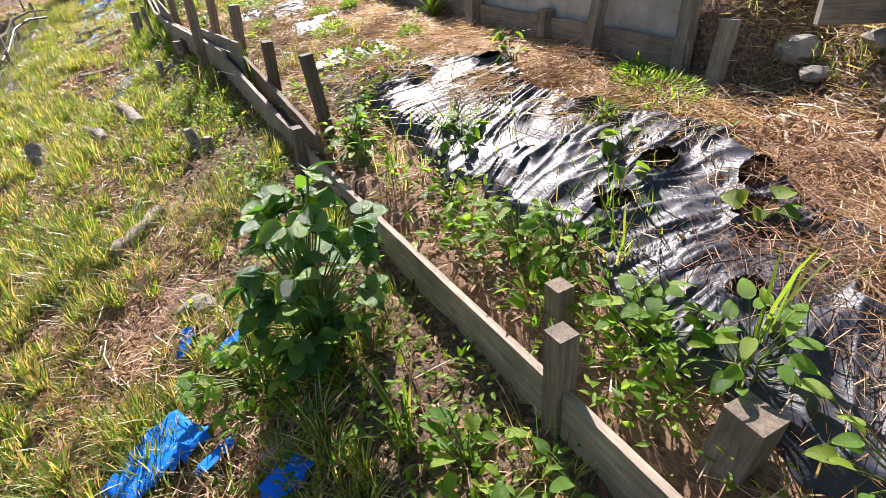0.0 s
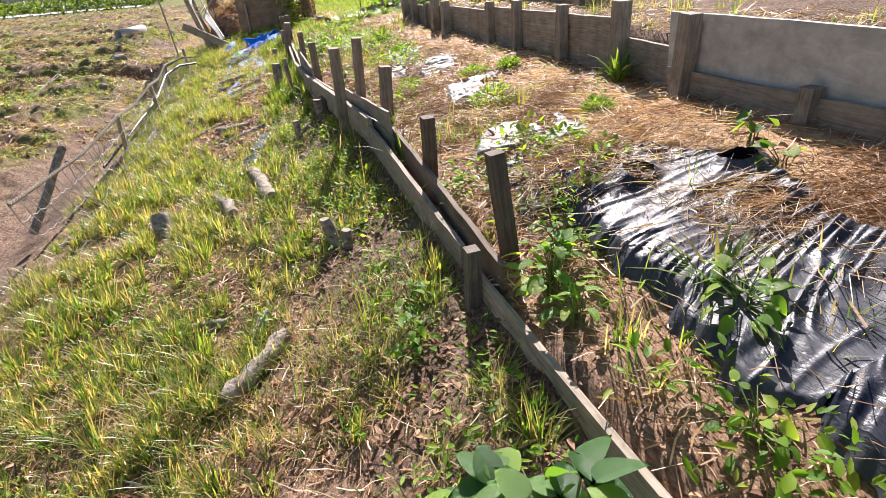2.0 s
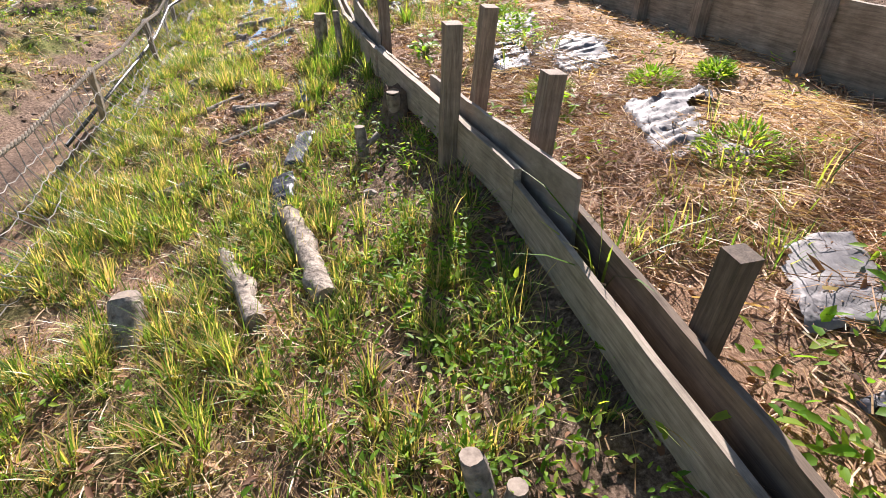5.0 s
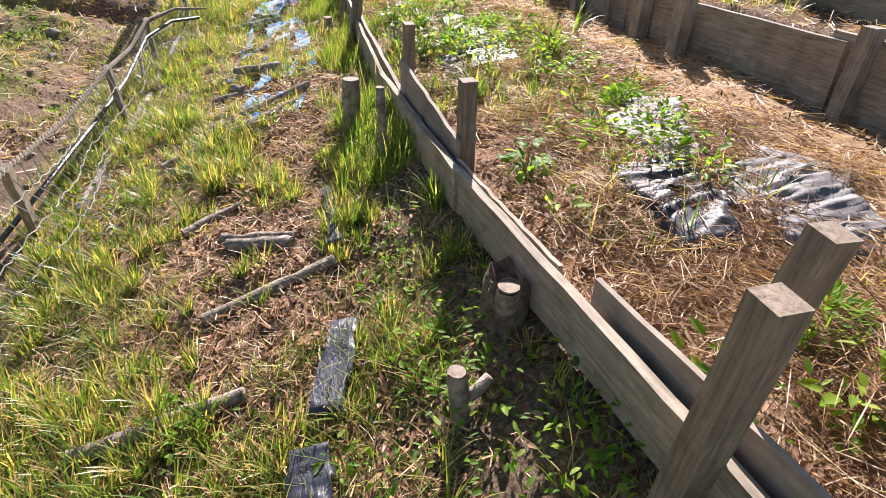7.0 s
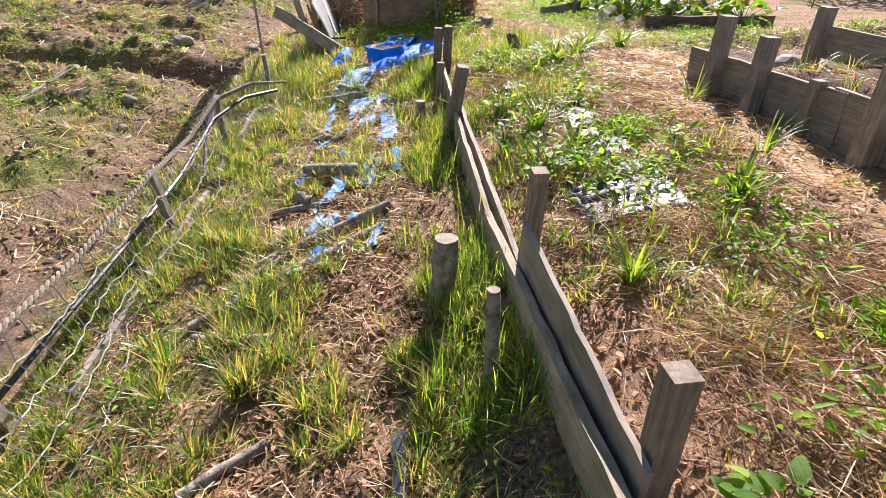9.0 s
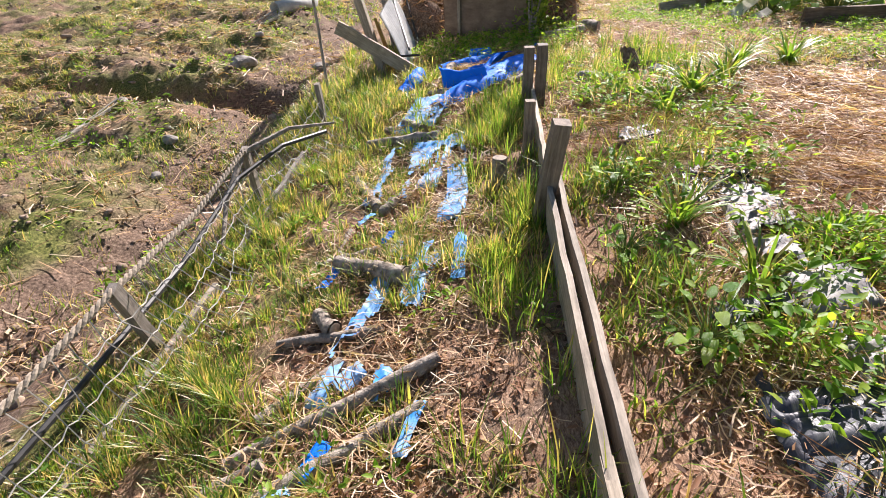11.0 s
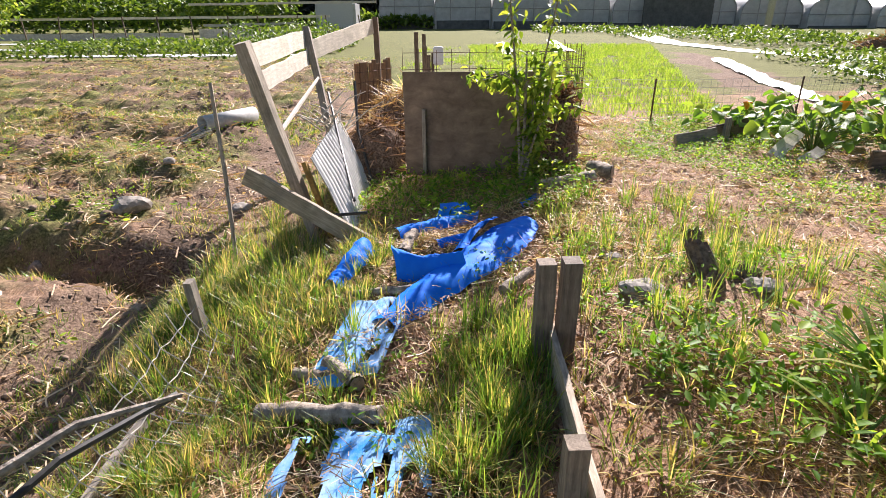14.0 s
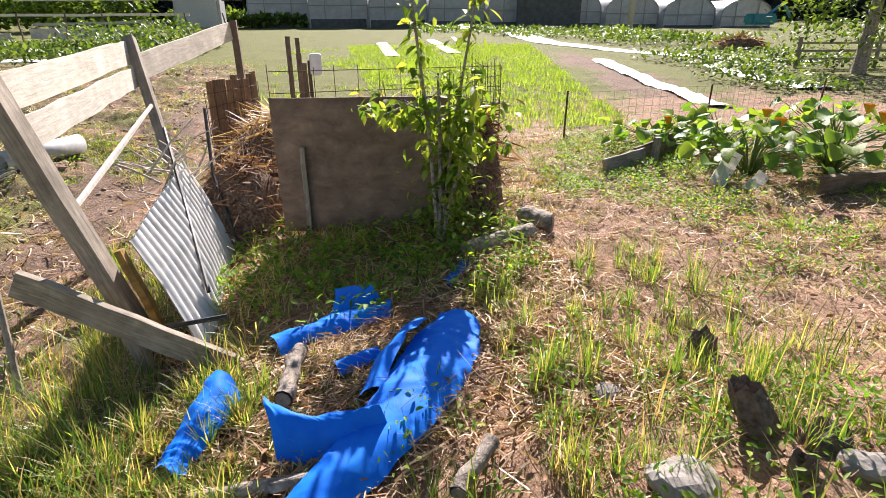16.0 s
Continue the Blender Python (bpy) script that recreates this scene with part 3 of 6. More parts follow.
def heap(name, x, y, z, rx, ry, high, strands, material, core, parent=None, seed=0, length=0.3, width=0.008, label=""):
    """A mound with straws lying all over it."""
    r = np.random.default_rng(seed)
    u, v = np.meshgrid(np.linspace(0, 2 * np.pi, 25)[:-1], np.linspace(0, 1, 9))
    rad = 1 + 0.12 * lumps(np.cos(u) * 2 + seed, np.sin(u) * 2 + v, 0.6)
    px, py = x + rx * (1 - v**1.6) * np.cos(u) * rad, y + ry * (1 - v**1.6) * np.sin(u) * rad
    pz = z + high * np.sin(v * np.pi / 2) ** 0.8 + 0.03 * lumps(px * 3, py * 3, 0.3)
    vs = np.stack([px, py, pz], -1).reshape(-1, 3)
    ts = []
    for j in range(8):
        for k in range(24):
            a, b = j * 24 + k, j * 24 + (k + 1) % 24
            ts += [(a, b, b + 24), (a, b + 24, a + 24)]
    base = sheet(name + "_core", vs, ts, core, parent, smooth=True)
    k = r.integers(0, len(vs), strands)
    p = vs[k] + r.normal(0, 0.03, (strands, 3))
    sv, st = leaves(p, length * r.uniform(0.4, 1.1, strands), width * r.uniform(0.6, 1.6, strands), r.random(strands) * 6.28, r.normal(-0.15, 0.4, strands), r.normal(0, 0.8, strands), 0.1)
    cover = sheet(name, sv, st, material, parent, label=label)
    for o in (base, cover):
        if parent:
            o.location = -parent.location
    return cover


heap("straw", -0.58, 15.1, 0.2, 0.48, 0.6, 0.60, 1500, DRY, EARTH, bay, 3, 0.35, 0.012, "orange-brown rice straw piled inside")
heap("straw", 0.35, 14.9, 0.2, 0.6, 0.6, 0.70, 900, DRY, EARTH, bay, 4, 0.35, 0.012)
heap("compost", -0.80, 14.35, 0.05, 0.36, 0.35, 0.58, 900, REED, EARTH, bay, 5, 0.2, 0.012, "dark rotted compost beside the panel")
heap("compost", 0.82, 14.0, 0.25, 0.20, 0.30, 0.72, 900, REED, EARTH, bay, 6, 0.2, 0.012)

# ---- the broken fence beside the compost ----
broken = empty("broken_fence", -1.2, 13.6, 0.1, label="leaning broken fence with bleached planks and slanting posts", category="fence")
laid_timber("post", (-1.02, 12.86, -0.08), (-1.35, 12.66, 1.40), 0.095, 0.075, GREY_WOOD, broken, wobble=0.003)
laid_timber("post", (-1.10, 14.18, -0.05), (-1.49, 14.82, 1.46), 0.09, 0.06, GREY_WOOD, broken, wobble=0.003)
laid_timber("post", (-1.09, 17.05, 0.0), (-1.12, 17.06, 1.57), 0.08, 0.07, DARK_WOOD, broken)
for a, b, w in (((-1.37, 12.66, 1.30), (-1.51, 14.86, 1.37), 0.15), ((-1.33, 12.67, 1.14), (-1.47, 14.8, 1.21), 0.13), ((-1.50, 14.84, 1.25), (-1.14, 17.1, 1.47), 0.18)):
    laid_timber("plank", a, b, w, 0.022, PALE_WOOD, broken, seg=10, wobble=0.006, side=(1, 0, 0.1))
bm = bmesh.new()
tube(bm, [(-1.28, 12.95, 0.80), (-1.32, 13.6, 0.88), (-1.34, 14.5, 1.03)], [0.016, 0.018, 0.014], 6, 0.1)
rail = part("rail", bm, PALE_WOOD, broken)
rail.location = -broken.location
slant = empty("slanting_board", -1.0, 12.58, 0.1, label="grey board slanting across a short stake at the path's end", category="board")
laid_timber("board", (-1.42, 12.60, 0.60), (-0.60, 12.53, 0.12), 0.125, 0.028, GREY_WOOD, slant, seg=8, side=(0.1, 1, 0.1))
laid_timber("stake", (-0.98, 12.63, -0.05), (-1.06, 12.615, 0.36), 0.075, 0.045, GREY_WOOD, slant)


def corrugated(name, corners, ribs, depth, material, **tags):
    """A sheet between two long edges whose ribs run from one edge to the other."""
    p1, p2, q1, q2 = (Vector(c) for c in corners)
    n = ribs * 6
    up = (p2 - p1).cross(q1 - p1).normalized()
    vs, ts = [], []
    for k in range(n + 1):
        f = k / n
        off = up * depth * math.sin(2 * math.pi * ribs * f)
        for g in (0, 0.35, 0.7, 1):
            sag = up * (-0.03 * math.sin(math.pi * g)) + up * 0.01 * math.sin(7 * f + 3 * g)
            vs.append(p1.lerp(p2, f).lerp(q1.lerp(q2, f), g) + off + sag)
    for k in range(n):
        for g in range(3):
            a = 4 * k + g
            ts += [(a, a + 1, a + 5), (a, a + 5, a + 4)]
    return tagged(sheet(name, [tuple(v) for v in vs], ts, material, smooth=True), **tags)


corrugated("corrugated_sheet", ((-1.04, 12.82, 0.66), (-1.10, 14.1, 0.74), (-0.74, 12.60, 0.08), (-0.84, 13.95, 0.12)), 17, 0.012, ZINC,
           label="pale corrugated plastic sheet leaning against the broken fence", category="roof sheet")
tagged(laid_timber("foam_strip", (-1.08, 12.78, 0.64), (-0.92, 12.72, 0.12), 0.05, 0.03, YELLOW_FOAM, None), "torn yellow insulation strip beside the corrugated sheet", "scrap")
brush = empty("brushwood", -1.12, 14.1, 0.5, label="tangle of dry twigs on the broken fence", category="twigs")
for k in range(22):
    bm = bmesh.new()
    a = random.uniform(0, 6.28)
    p = Vector((-1.12 + random.uniform(-0.12, 0.12), 14.1 + random.uniform(-0.3, 0.2), 0.6 + random.uniform(-0.1, 0.15)))
    q = p + Vector((math.cos(a) * 0.3, math.sin(a) * 0.3, random.uniform(0.0, 0.35)))
    tube(bm, [p, p.lerp(q, 0.5) + Vector((0, 0, random.uniform(-0.05, 0.1))), q], [0.007, 0.006, 0.003], 5)
    part("twig", bm, PALE_WOOD, brush).location = -brush.location
for pts, r in (([(-1.16, 14.05, 0.95), (-1.0, 13.6, 0.62), (-0.80, 13.0, 0.30)], 0.011), ([(-1.0, 14.5, 1.0), (-0.95, 14.2, 0.6), (-0.8, 13.9, 0.2)], 0.012), ([(-1.12, 12.7, 0.34), (-0.95, 12.66, 0.30), (-0.66, 12.7, 0.31)], 0.012)):
    bm = bmesh.new()
    tube(bm, pts, r, 6)
    tagged(part("black_hose", bm, PIPE), "thin black irrigation hose draped over scrap", "hose")
bm = bmesh.new()
tube(bm, [(-1.62, 12.72, -0.15), (-1.70, 12.95, 0.5), (-1.79, 13.15, 1.12)], [0.016, 0.015, 0.014], 7, 0.05)
tagged(part("bamboo_pole", bm, GREY_WOOD), "thin leaning bamboo pole stuck in the ditch edge", "pole")

# the lot's small gate posts and box further back
for x, y, top in ((-0.72, 19.2, 1.35), (-0.55, 18.6, 1.15), (-0.64, 20.2, 1.3), (-0.5, 18.9, 1.0)):
    tagged(stake(x, y, top, 0.07, parent=None, name="stake", material=DARK_WOOD), "dark stake at the compost corner", "stake", "stakes behind the compost")
bm = bmesh.new()
bmesh.ops.create_cube(bm, size=1, matrix=Matrix.Translation((-0.33, 18.6, 1.0)) @ Matrix.Diagonal((0.16, 0.14, 0.28, 1)))
bmesh.ops.bevel(bm, geom=bm.edges[:], offset=0.015, segments=2, affect="EDGES")
box_thing = tagged(part("white_box", bm, WHITE_FILM), "small white plastic box on a stake", "box")
laid_timber("stake", (-0.42, 18.65, 0.1), (-0.42, 18.66, 1.05), 0.05, 0.05, DARK_WOOD, box_thing)

# culvert pipe in the field
bm = bmesh.new()
a, b = Vector((-3.28, 16.22, ground_at(-3.28, 16.2) + 0.10)), Vector((-2.86, 16.95, ground_at(-2.86, 16.95) + 0.10))
rings = []
for p, r in ((a, 0.10), (b, 0.10), (b, 0.085), (a, 0.085)):
    d = (b - a).normalized()
    s = d.cross(Vector((0, 0, 1))).normalized()
    u = s.cross(d)
    rings.append([bm.verts.new(p + (s * math.cos(t) + u * math.sin(t)) * r) for t in (2 * math.pi * j / 24 for j in range(24))])
for p, q in zip(rings, rings[1:] + rings[:1]):
    for k in range(24):
        bm.faces.new((p[k], p[(k + 1) % 24], q[(k + 1) % 24], q[k]))
tagged(part("drain_pipe", bm, CONCRETE, smooth=True), "short grey plastic drain pipe lying on tilled soil", "pipe")


def stick_bundle(x, y, count, reach, label):
    """Loose pale sticks that lie side by side on the soil."""
    thing = empty("stick_bundle", x, y, ground_at(x, y), label=label, category="sticks")
    for k in range(count):
        px, py = x + random.uniform(-0.14, 0.14), y + random.uniform(-0.2, 0.2)
        qx, qy = px + reach[0] * random.uniform(0.8, 1.2), py + reach[1] * random.uniform(0.8, 1.2)
        bm = bmesh.new()
        tube(bm, [(px, py, ground_at(px, py) + 0.03), (qx, qy, ground_at(qx, qy) + 0.04)], [0.009, 0.006], 5, 0.1)
        part("stick", bm, PALE_WOOD, thing).location = -thing.location


stick_bundle(-3.45, 15.95, 12, (0.2, 0.25), "loose pale sticks in front of the pipe")
stick_bundle(-3.7, 11.6, 9, (0.25, 0.65), "pale sticks lying on the tilled field")

# ---- the sagging net beside the drain ----
net = empty("net_fence", -1.5, 9, -0.1, label="sagging rope and net fence on crooked short posts", category="fence")
NET_POSTS = [(-1.55, 7.25, 0.20, -1.64, 7.5), (-1.49, 8.82, 0.23, -1.50, 9.0), (-1.51, 10.29, 0.26, -1.53, 10.45), (-1.38, 11.57, 0.33, -1.36, 11.6)]
for x, y, top, fx, fy in NET_POSTS:
    laid_timber("post", (fx, fy, ground_at(fx, fy) - 0.1), (x, y, top), 0.055, 0.04, GREY_WOOD, net)
line = [(-1.75, 5.0, 0.15), (-1.62, 6.2, 0.13), (-1.55, 7.25, 0.19), (-1.53, 8.0, 0.16), (-1.49, 8.82, 0.22), (-1.52, 9.6, 0.17), (-1.51, 10.29, 0.25)]
tail = [(-1.51, 10.29, 0.25), (-1.46, 10.9, 0.20), (-1.38, 11.57, 0.31)]


def along(points, n):
    pts = np.array(points)
    s = np.r_[0, np.cumsum(np.linalg.norm(np.diff(pts, axis=0), axis=1))]
    f = np.linspace(0, s[-1], n)
    return np.stack([np.interp(f, s, pts[:, k]) for k in range(3)], 1)


bm = bmesh.new()
for ph in (0, 2.1, 4.2):
    pts = along(line, 330)
    k = np.arange(len(pts))
    pts = pts + 0.009 * np.stack([np.cos(k * 0.9 + ph), 0 * k, np.sin(k * 0.9 + ph)], 1)
    tube(bm, [tuple(p) for p in pts], 0.0075, 5, 0.05)
rope = part("rope", bm, ROPE, net, "thick old twisted rope")
rope.location = -net.location
bm = bmesh.new()
tube(bm, [(-1.72, 6.9, -0.2), (-1.56, 8.6, -0.05), (-1.55, 9.4, -0.02), (-1.5, 10.1, 0.14), (-1.35, 10.5, 0.20), (-1.16, 10.9, 0.16)], 0.014, 7)
hose = part("hose", bm, PIPE, net, "black hose tied along the rope")
hose.location = -net.location
bm = bmesh.new()
top = along(line + tail[1:], 62)
rows = []
for k, p in enumerate(top):
    g = ground_at(p[0] + 0.28, p[1])
    spread = 0.24 + 0.10 * math.sin(k * 0.37)
    col = []
    for j in range(5):
        f = j / 4
        x = p[0] + spread * f**1.5 + random.uniform(-0.015, 0.015)
        z = p[2] * (1 - f) + (ground_at(x, p[1]) + 0.03) * f - 0.03 * math.sin(math.pi * f)
        col.append((x, p[1] + random.uniform(-0.02, 0.02) + 0.05 * f * math.sin(k * 1.3), z))
    rows.append(col)
for k, col in enumerate(rows):
    tube(bm, col, 0.0028, 4, cap=False)
for j in range(1, 5):
    for p, q in zip(rows, rows[1:]):
        mid = [(a + b) / 2 for a, b in zip(p[j], q[j])]
        mid[2] -= 0.015
        tube(bm, [p[j], mid, q[j]], 0.0028, 4, cap=False)
nets = part("netting", bm, NETTING, net, "knotted white cord netting, torn and slack")
nets.location = -net.location
tagged(laid_timber("ground_batten", (-1.44, 7.55, ground_at(-1.44, 7.55) + 0.03), (-1.41, 9.4, ground_at(-1.41, 9.4) + 0.035), 0.045, 0.03, GREY_WOOD, None, seg=8), "weathered batten lying in the grass below the net", "batten")
tagged(laid_timber("ground_batten", (-1.40, 9.7, ground_at(-1.4, 9.7) + 0.03), (-1.41, 11.1, ground_at(-1.41, 11.1) + 0.035), 0.05, 0.03, GREY_WOOD, None, seg=8), "weathered batten lying in the grass below the net", "batten")
tagged(laid_timber("crooked_branch", (-1.95, 5.6, -0.28), (-1.72, 6.1, 0.22), 0.045, 0.04, BARK, None), "crooked bare branch stuck in the ditch edge", "branch")
bm = bmesh.new()
tube(bm, [(-1.51, 10.29, 0.24), (-1.3, 10.55, 0.30), (-1.05, 10.75, 0.27)], [0.018, 0.015, 0.008], 6, 0.15)
tube(bm, [(-1.52, 10.25, 0.22), (-1.55, 10.0, 0.05), (-1.50, 9.7, -0.15)], [0.018, 0.016, 0.012], 6, 0.15)
tagged(part("forked_branch", bm, BARK), "forked dead branch tied to the net", "branch")

# ---- logs, stumps and stones on the path ----
LOGS = [(-0.26, 5.15, -0.15, 4.5, 0.046), (-0.54, 5.02, -0.38, 4.5, 0.04), (-0.36, 2.76, -0.13, 3.03, 0.04), (-0.68, 3.03, -0.54, 3.0, 0.02), (-0.79, 3.53, -0.39, 3.37, 0.021), (-0.26, 3.14, -0.2, 3.26, 0.026),
        (-0.98, 5.82, -0.48, 5.86, 0.025), (-0.65, 6.29, -0.16, 6.41, 0.023), (-1.05, 7.84, -0.21, 8.34, 0.026), (-0.61, 6.77, -0.31, 6.68, 0.02), (-0.88, 8.1, -0.69, 8.19, 0.028),
        (-1.0, 7.74, -0.63, 7.6, 0.023), (-0.8, 6.93, -0.57, 7.08, 0.02), (-0.58, 6.71, -0.32, 6.62, 0.028), (-0.85, 8.79, -0.41, 8.77, 0.022), (-0.78, 8.38, -0.53, 8.62, 0.03)]
LOGS += [(-0.84, 8.22, -0.17, 8.52, 0.025), (-0.71, 8.92, -0.62, 8.8, 0.035), (-0.84, 10.38, -0.61, 9.86, 0.034), (-0.58, 9.8, -0.51, 9.92, 0.03), (-0.8, 9.38, -0.52, 9.38, 0.029), (-0.71, 9.31, -0.35, 9.06, 0.042),
         (-0.77, 9.35, -0.73, 9.66, 0.016), (-0.86, 10.96, -0.33, 10.77, 0.04), (-0.78, 11.19, -0.52, 11.08, 0.03), (-0.63, 11.19, -0.47, 11.02, 0.036), (-0.64, 11.77, -0.26, 11.7, 0.025)]
TWIGS = [(-0.09, 9.11, 0.15, 9.38, 0.013), (0.91, 9.14, 0.84, 8.83, 0.014), (0.95, 8.91, 0.78, 8.65, 0.013), (0.87, 7.38, 1.28, 7.38, 0.011), (1.64, 3.97, 2.13, 3.8, 0.010), (0.95, 6.6, 1.12, 7.0, 0.009), (1.0, 6.3, 1.25, 6.45, 0.008), (1.75, 1.0, 2.3, 1.5, 0.008)]


def log(x0, y0, x1, y1, r, name="log", label="short grey weathered log lying in the grass", category="log", lift=0.95, material=BARK):
    n = 7
    thing = empty(name, x0, y0, ground_at(x0, y0), label=label, category=category)
    pts = []
    for k in range(n + 1):
        f = k / n
        x, y = x0 + (x1 - x0) * f, y0 + (y1 - y0) * f
        g0, g1 = ground_at(x0, y0), ground_at(x1, y1)
        z = max(g0 + (g1 - g0) * f, ground_at(x, y) - r) + r * lift
        pts.append(Vector((x + random.uniform(-1, 1) * r * 0.25, y + random.uniform(-1, 1) * r * 0.25, z)))
    bm = bmesh.new()
    tube(bm, pts, [r * random.uniform(0.82, 1.12) for _ in pts], 9, 0.10, cap=False)
    body = part("bark", bm, material, thing, smooth=True)
    body.location = -thing.location
    for p, q in ((pts[0], pts[1]), (pts[-1], pts[-2])):
        bm = bmesh.new()
        tube(bm, [p, p + (p - q).normalized() * 0.004], r * 0.9, 9, 0.05)
        end = part("cut_end", bm, CUT_WOOD, thing, "pale cut end")
        end.location = -thing.location
    return thing


for row in LOGS:
    log(*row)
for row in TWIGS:
    log(*row, name="stick", label="thin dry stick lying on the straw", category="stick", material=PALE_WOOD)


def stump(x, y, top, r, dx=0.0, dy=0.0, label="cut tree stump standing in the grass", fork=False):
    g = ground_at(x + dx, y + dy)
    thing = empty("stump", x + dx, y + dy, g, label=label, category="stump")
    bm = bmesh.new()
    foot, head = Vector((x + dx, y + dy, g - 0.06)), Vector((x, y, top))
    tube(bm, [foot.lerp(head, f) for f in (0, 0.2, 0.45, 0.7, 0.9, 1)], [r * 1.35, r * 1.15, r, r * 1.02, r * 0.98, r * 0.92], 11, 0.09, cap=False)
    if fork:
        m = foot.lerp(head, 0.55)
        tube(bm, [m, m + Vector((0.05, 0.01, 0.02)), m + Vector((0.085, 0.02, 0.055))], [r * 0.7, r * 0.6, r * 0.5], 8, 0.1)
    b = part("bark", bm, BARK, thing, smooth=True)
    b.location = -thing.location
    bm = bmesh.new()
    tube(bm, [head - Vector((0, 0, 0.004)), head + Vector((0, 0, 0.002))], r * 0.9, 11, 0.05)
    c = part("cut_top", bm, CUT_WOOD, thing, "pale sawn top")
    c.location = -thing.location


stump(0.04, 7.62, 0.46, 0.05, 0.0, 0.03)
stump(0.055, 9.865, 0.36, 0.042, 0.0, 0.02)
stump(0.125, 3.66, 0.24, 0.03, 0.05, -0.05, "weathered stub of a stake leaning in the weeds")
stump(0.215, 3.60, 0.19, 0.026)
stump(-0.86, 4.76, -0.0, 0.06, 0.02, -0.14, "short grey log end standing in the grass")
stump(0.10, 5.55, 0.30, 0.028, 0.02, -0.03, "forked dead stub standing in the litter", True)
stump(0.13, 7.13, 0.56, 0.022, 0.02, 0.0, "thin weathered stub beside the fence")
stump(0.34, 1.52, 0.36, 0.02, 0.0, 0.0, "thin cut stake among the bean leaves")
stump(0.30, 5.75, 0.40, 0.036, 0.03, 0.07, "rotting stump with a pale sawn face")


def rotten(x, y, high, r, dx, dy):
    """A rotten stump: a ragged hollow shell of dark wood."""
    g = ground_at(x, y)
    bm = bmesh.new()
    rings = []
    for k, f in enumerate((0, 0.3, 0.6, 0.85, 1.0)):
        ring = []
        for j in range(14):
            a = 2 * math.pi * j / 14
            rr = r * (1.25 - 0.35 * f) * (1 + 0.35 * noise.noise(Vector((3 * math.cos(a) + x, 3 * math.sin(a), 2 * f))))
            z = g - 0.05 + (high + 0.05) * f * (1 + (0.35 * noise.noise(Vector((2.5 * math.cos(a), 2.5 * math.sin(a) + y, 9))) if k == 4 else 0))
            ring.append(bm.verts.new((x + dx * f + rr * math.cos(a), y + dy * f + rr * math.sin(a), z)))
        rings.append(ring)
    rings.append([bm.verts.new((x + dx * 0.8 + r * 0.4 * math.cos(a), y + dy * 0.8 + r * 0.4 * math.sin(a), g + high * 0.5)) for a in (2 * math.pi * j / 14 for j in range(14))])
    for p, q in zip(rings, rings[1:]):
        for k in range(14):
            bm.faces.new((p[k], p[(k + 1) % 14], q[(k + 1) % 14], q[k]))
    bm.faces.new(rings[-1])
    tagged(part("rotten_stump", bm, ROTTEN), "dark ragged rotten stump in the grass", "stump")


ROTTEN = plain_mat("rotten wood", (0.06, 0.045, 0.035), (0.26, 0.20, 0.155), 0.95, 35, 0, 0.9, 0.015, 0.2)
rotten(0.335, 5.83, 0.13, 0.075, 0.0, 0.0)
rotten(1.09, 11.42, 0.13, 0.055, -0.07, 0.05)
rotten(1.17, 11.30, 0.05, 0.06, 0.02, 0.02)
rotten(1.03, 11.22, 0.06, 0.035, -0.02, 0.0)
rotten(1.2, 11.9, 0.08, 0.05, 0.0, 0.0)
log(0.16, 11.46, 0.30, 11.62, 0.024, "stick", "crooked dead branch end by the fence posts", "stick", 3.0)
log(1.04, 13.5, 1.12, 13.28, 0.06, label="dark old log lying on the meadow")
log(0.55, 13.1, 0.98, 13.2, 0.05, label="dark old log lying at the compost")
log(-0.33, 12.42, -0.37, 12.08, 0.034, label="pale stick lying on the blue tarpaulin", lift=2.2)


def stone(x, y, r, squash=0.6, sink=0.4, seed=0, label="rough grey field stone in the grass"):
    ra = random.Random(seed)
    bm = bmesh.new()
    bmesh.ops.create_icosphere(bm, subdivisions=3, radius=r)
    a, b, c = (ra.uniform(0, 50) for _ in range(3))
    for v in bm.verts:
        k = 1 + 0.45 * noise.noise(Vector((v.co.x / r * 0.9 + a, v.co.y / r * 0.9 + b, v.co.z / r * 0.9 + c))) + 0.12 * noise.noise(v.co / r * 3 + Vector((c, a, b)))
        v.co *= k
        v.co.z *= squash
    ob = part("stone", bm, STONE, None, smooth=False)
    ob.location = (x, y, ground_at(x, y) + r * squash * (1 - 2 * sink) * 0.8)
    ob.rotation_euler = (0, 0, ra.uniform(0, 6))
    return tagged(ob, label, "stone")


for k, (x, y, r) in enumerate(((0.75, 11.3, 0.10), (-0.06, 2.06, 0.07), (-2.85, 13.6, 0.15), (-2.7, 11.5, 0.07), (-3.5, 12.2, 0.06), (-2.6, 11.0, 0.05), (-2.0, 13.9, 0.09), (0.1, 5.2, 0.03), (0.2, 5.1, 0.02), (1.2, 11.2, 0.06), (0.05, 1.2, 0.05),
                               (2.52, 1.58, 0.09), (2.72, 1.75, 0.08), (2.45, 1.42, 0.06), (2.6, 1.3, 0.07), (2.8, 1.4, 0.08), (2.42, 1.1, 0.05), (2.5, 0.9, 0.06), (-0.5, 8.0, 0.03), (2.75, 9.6, 0.2), (-3.0, 14.7, 0.06), (0.75, 11.75, 0.05))):
    stone(x, y, r, seed=k)

# ---- mulch film on the bed, tarpaulin on the path ----


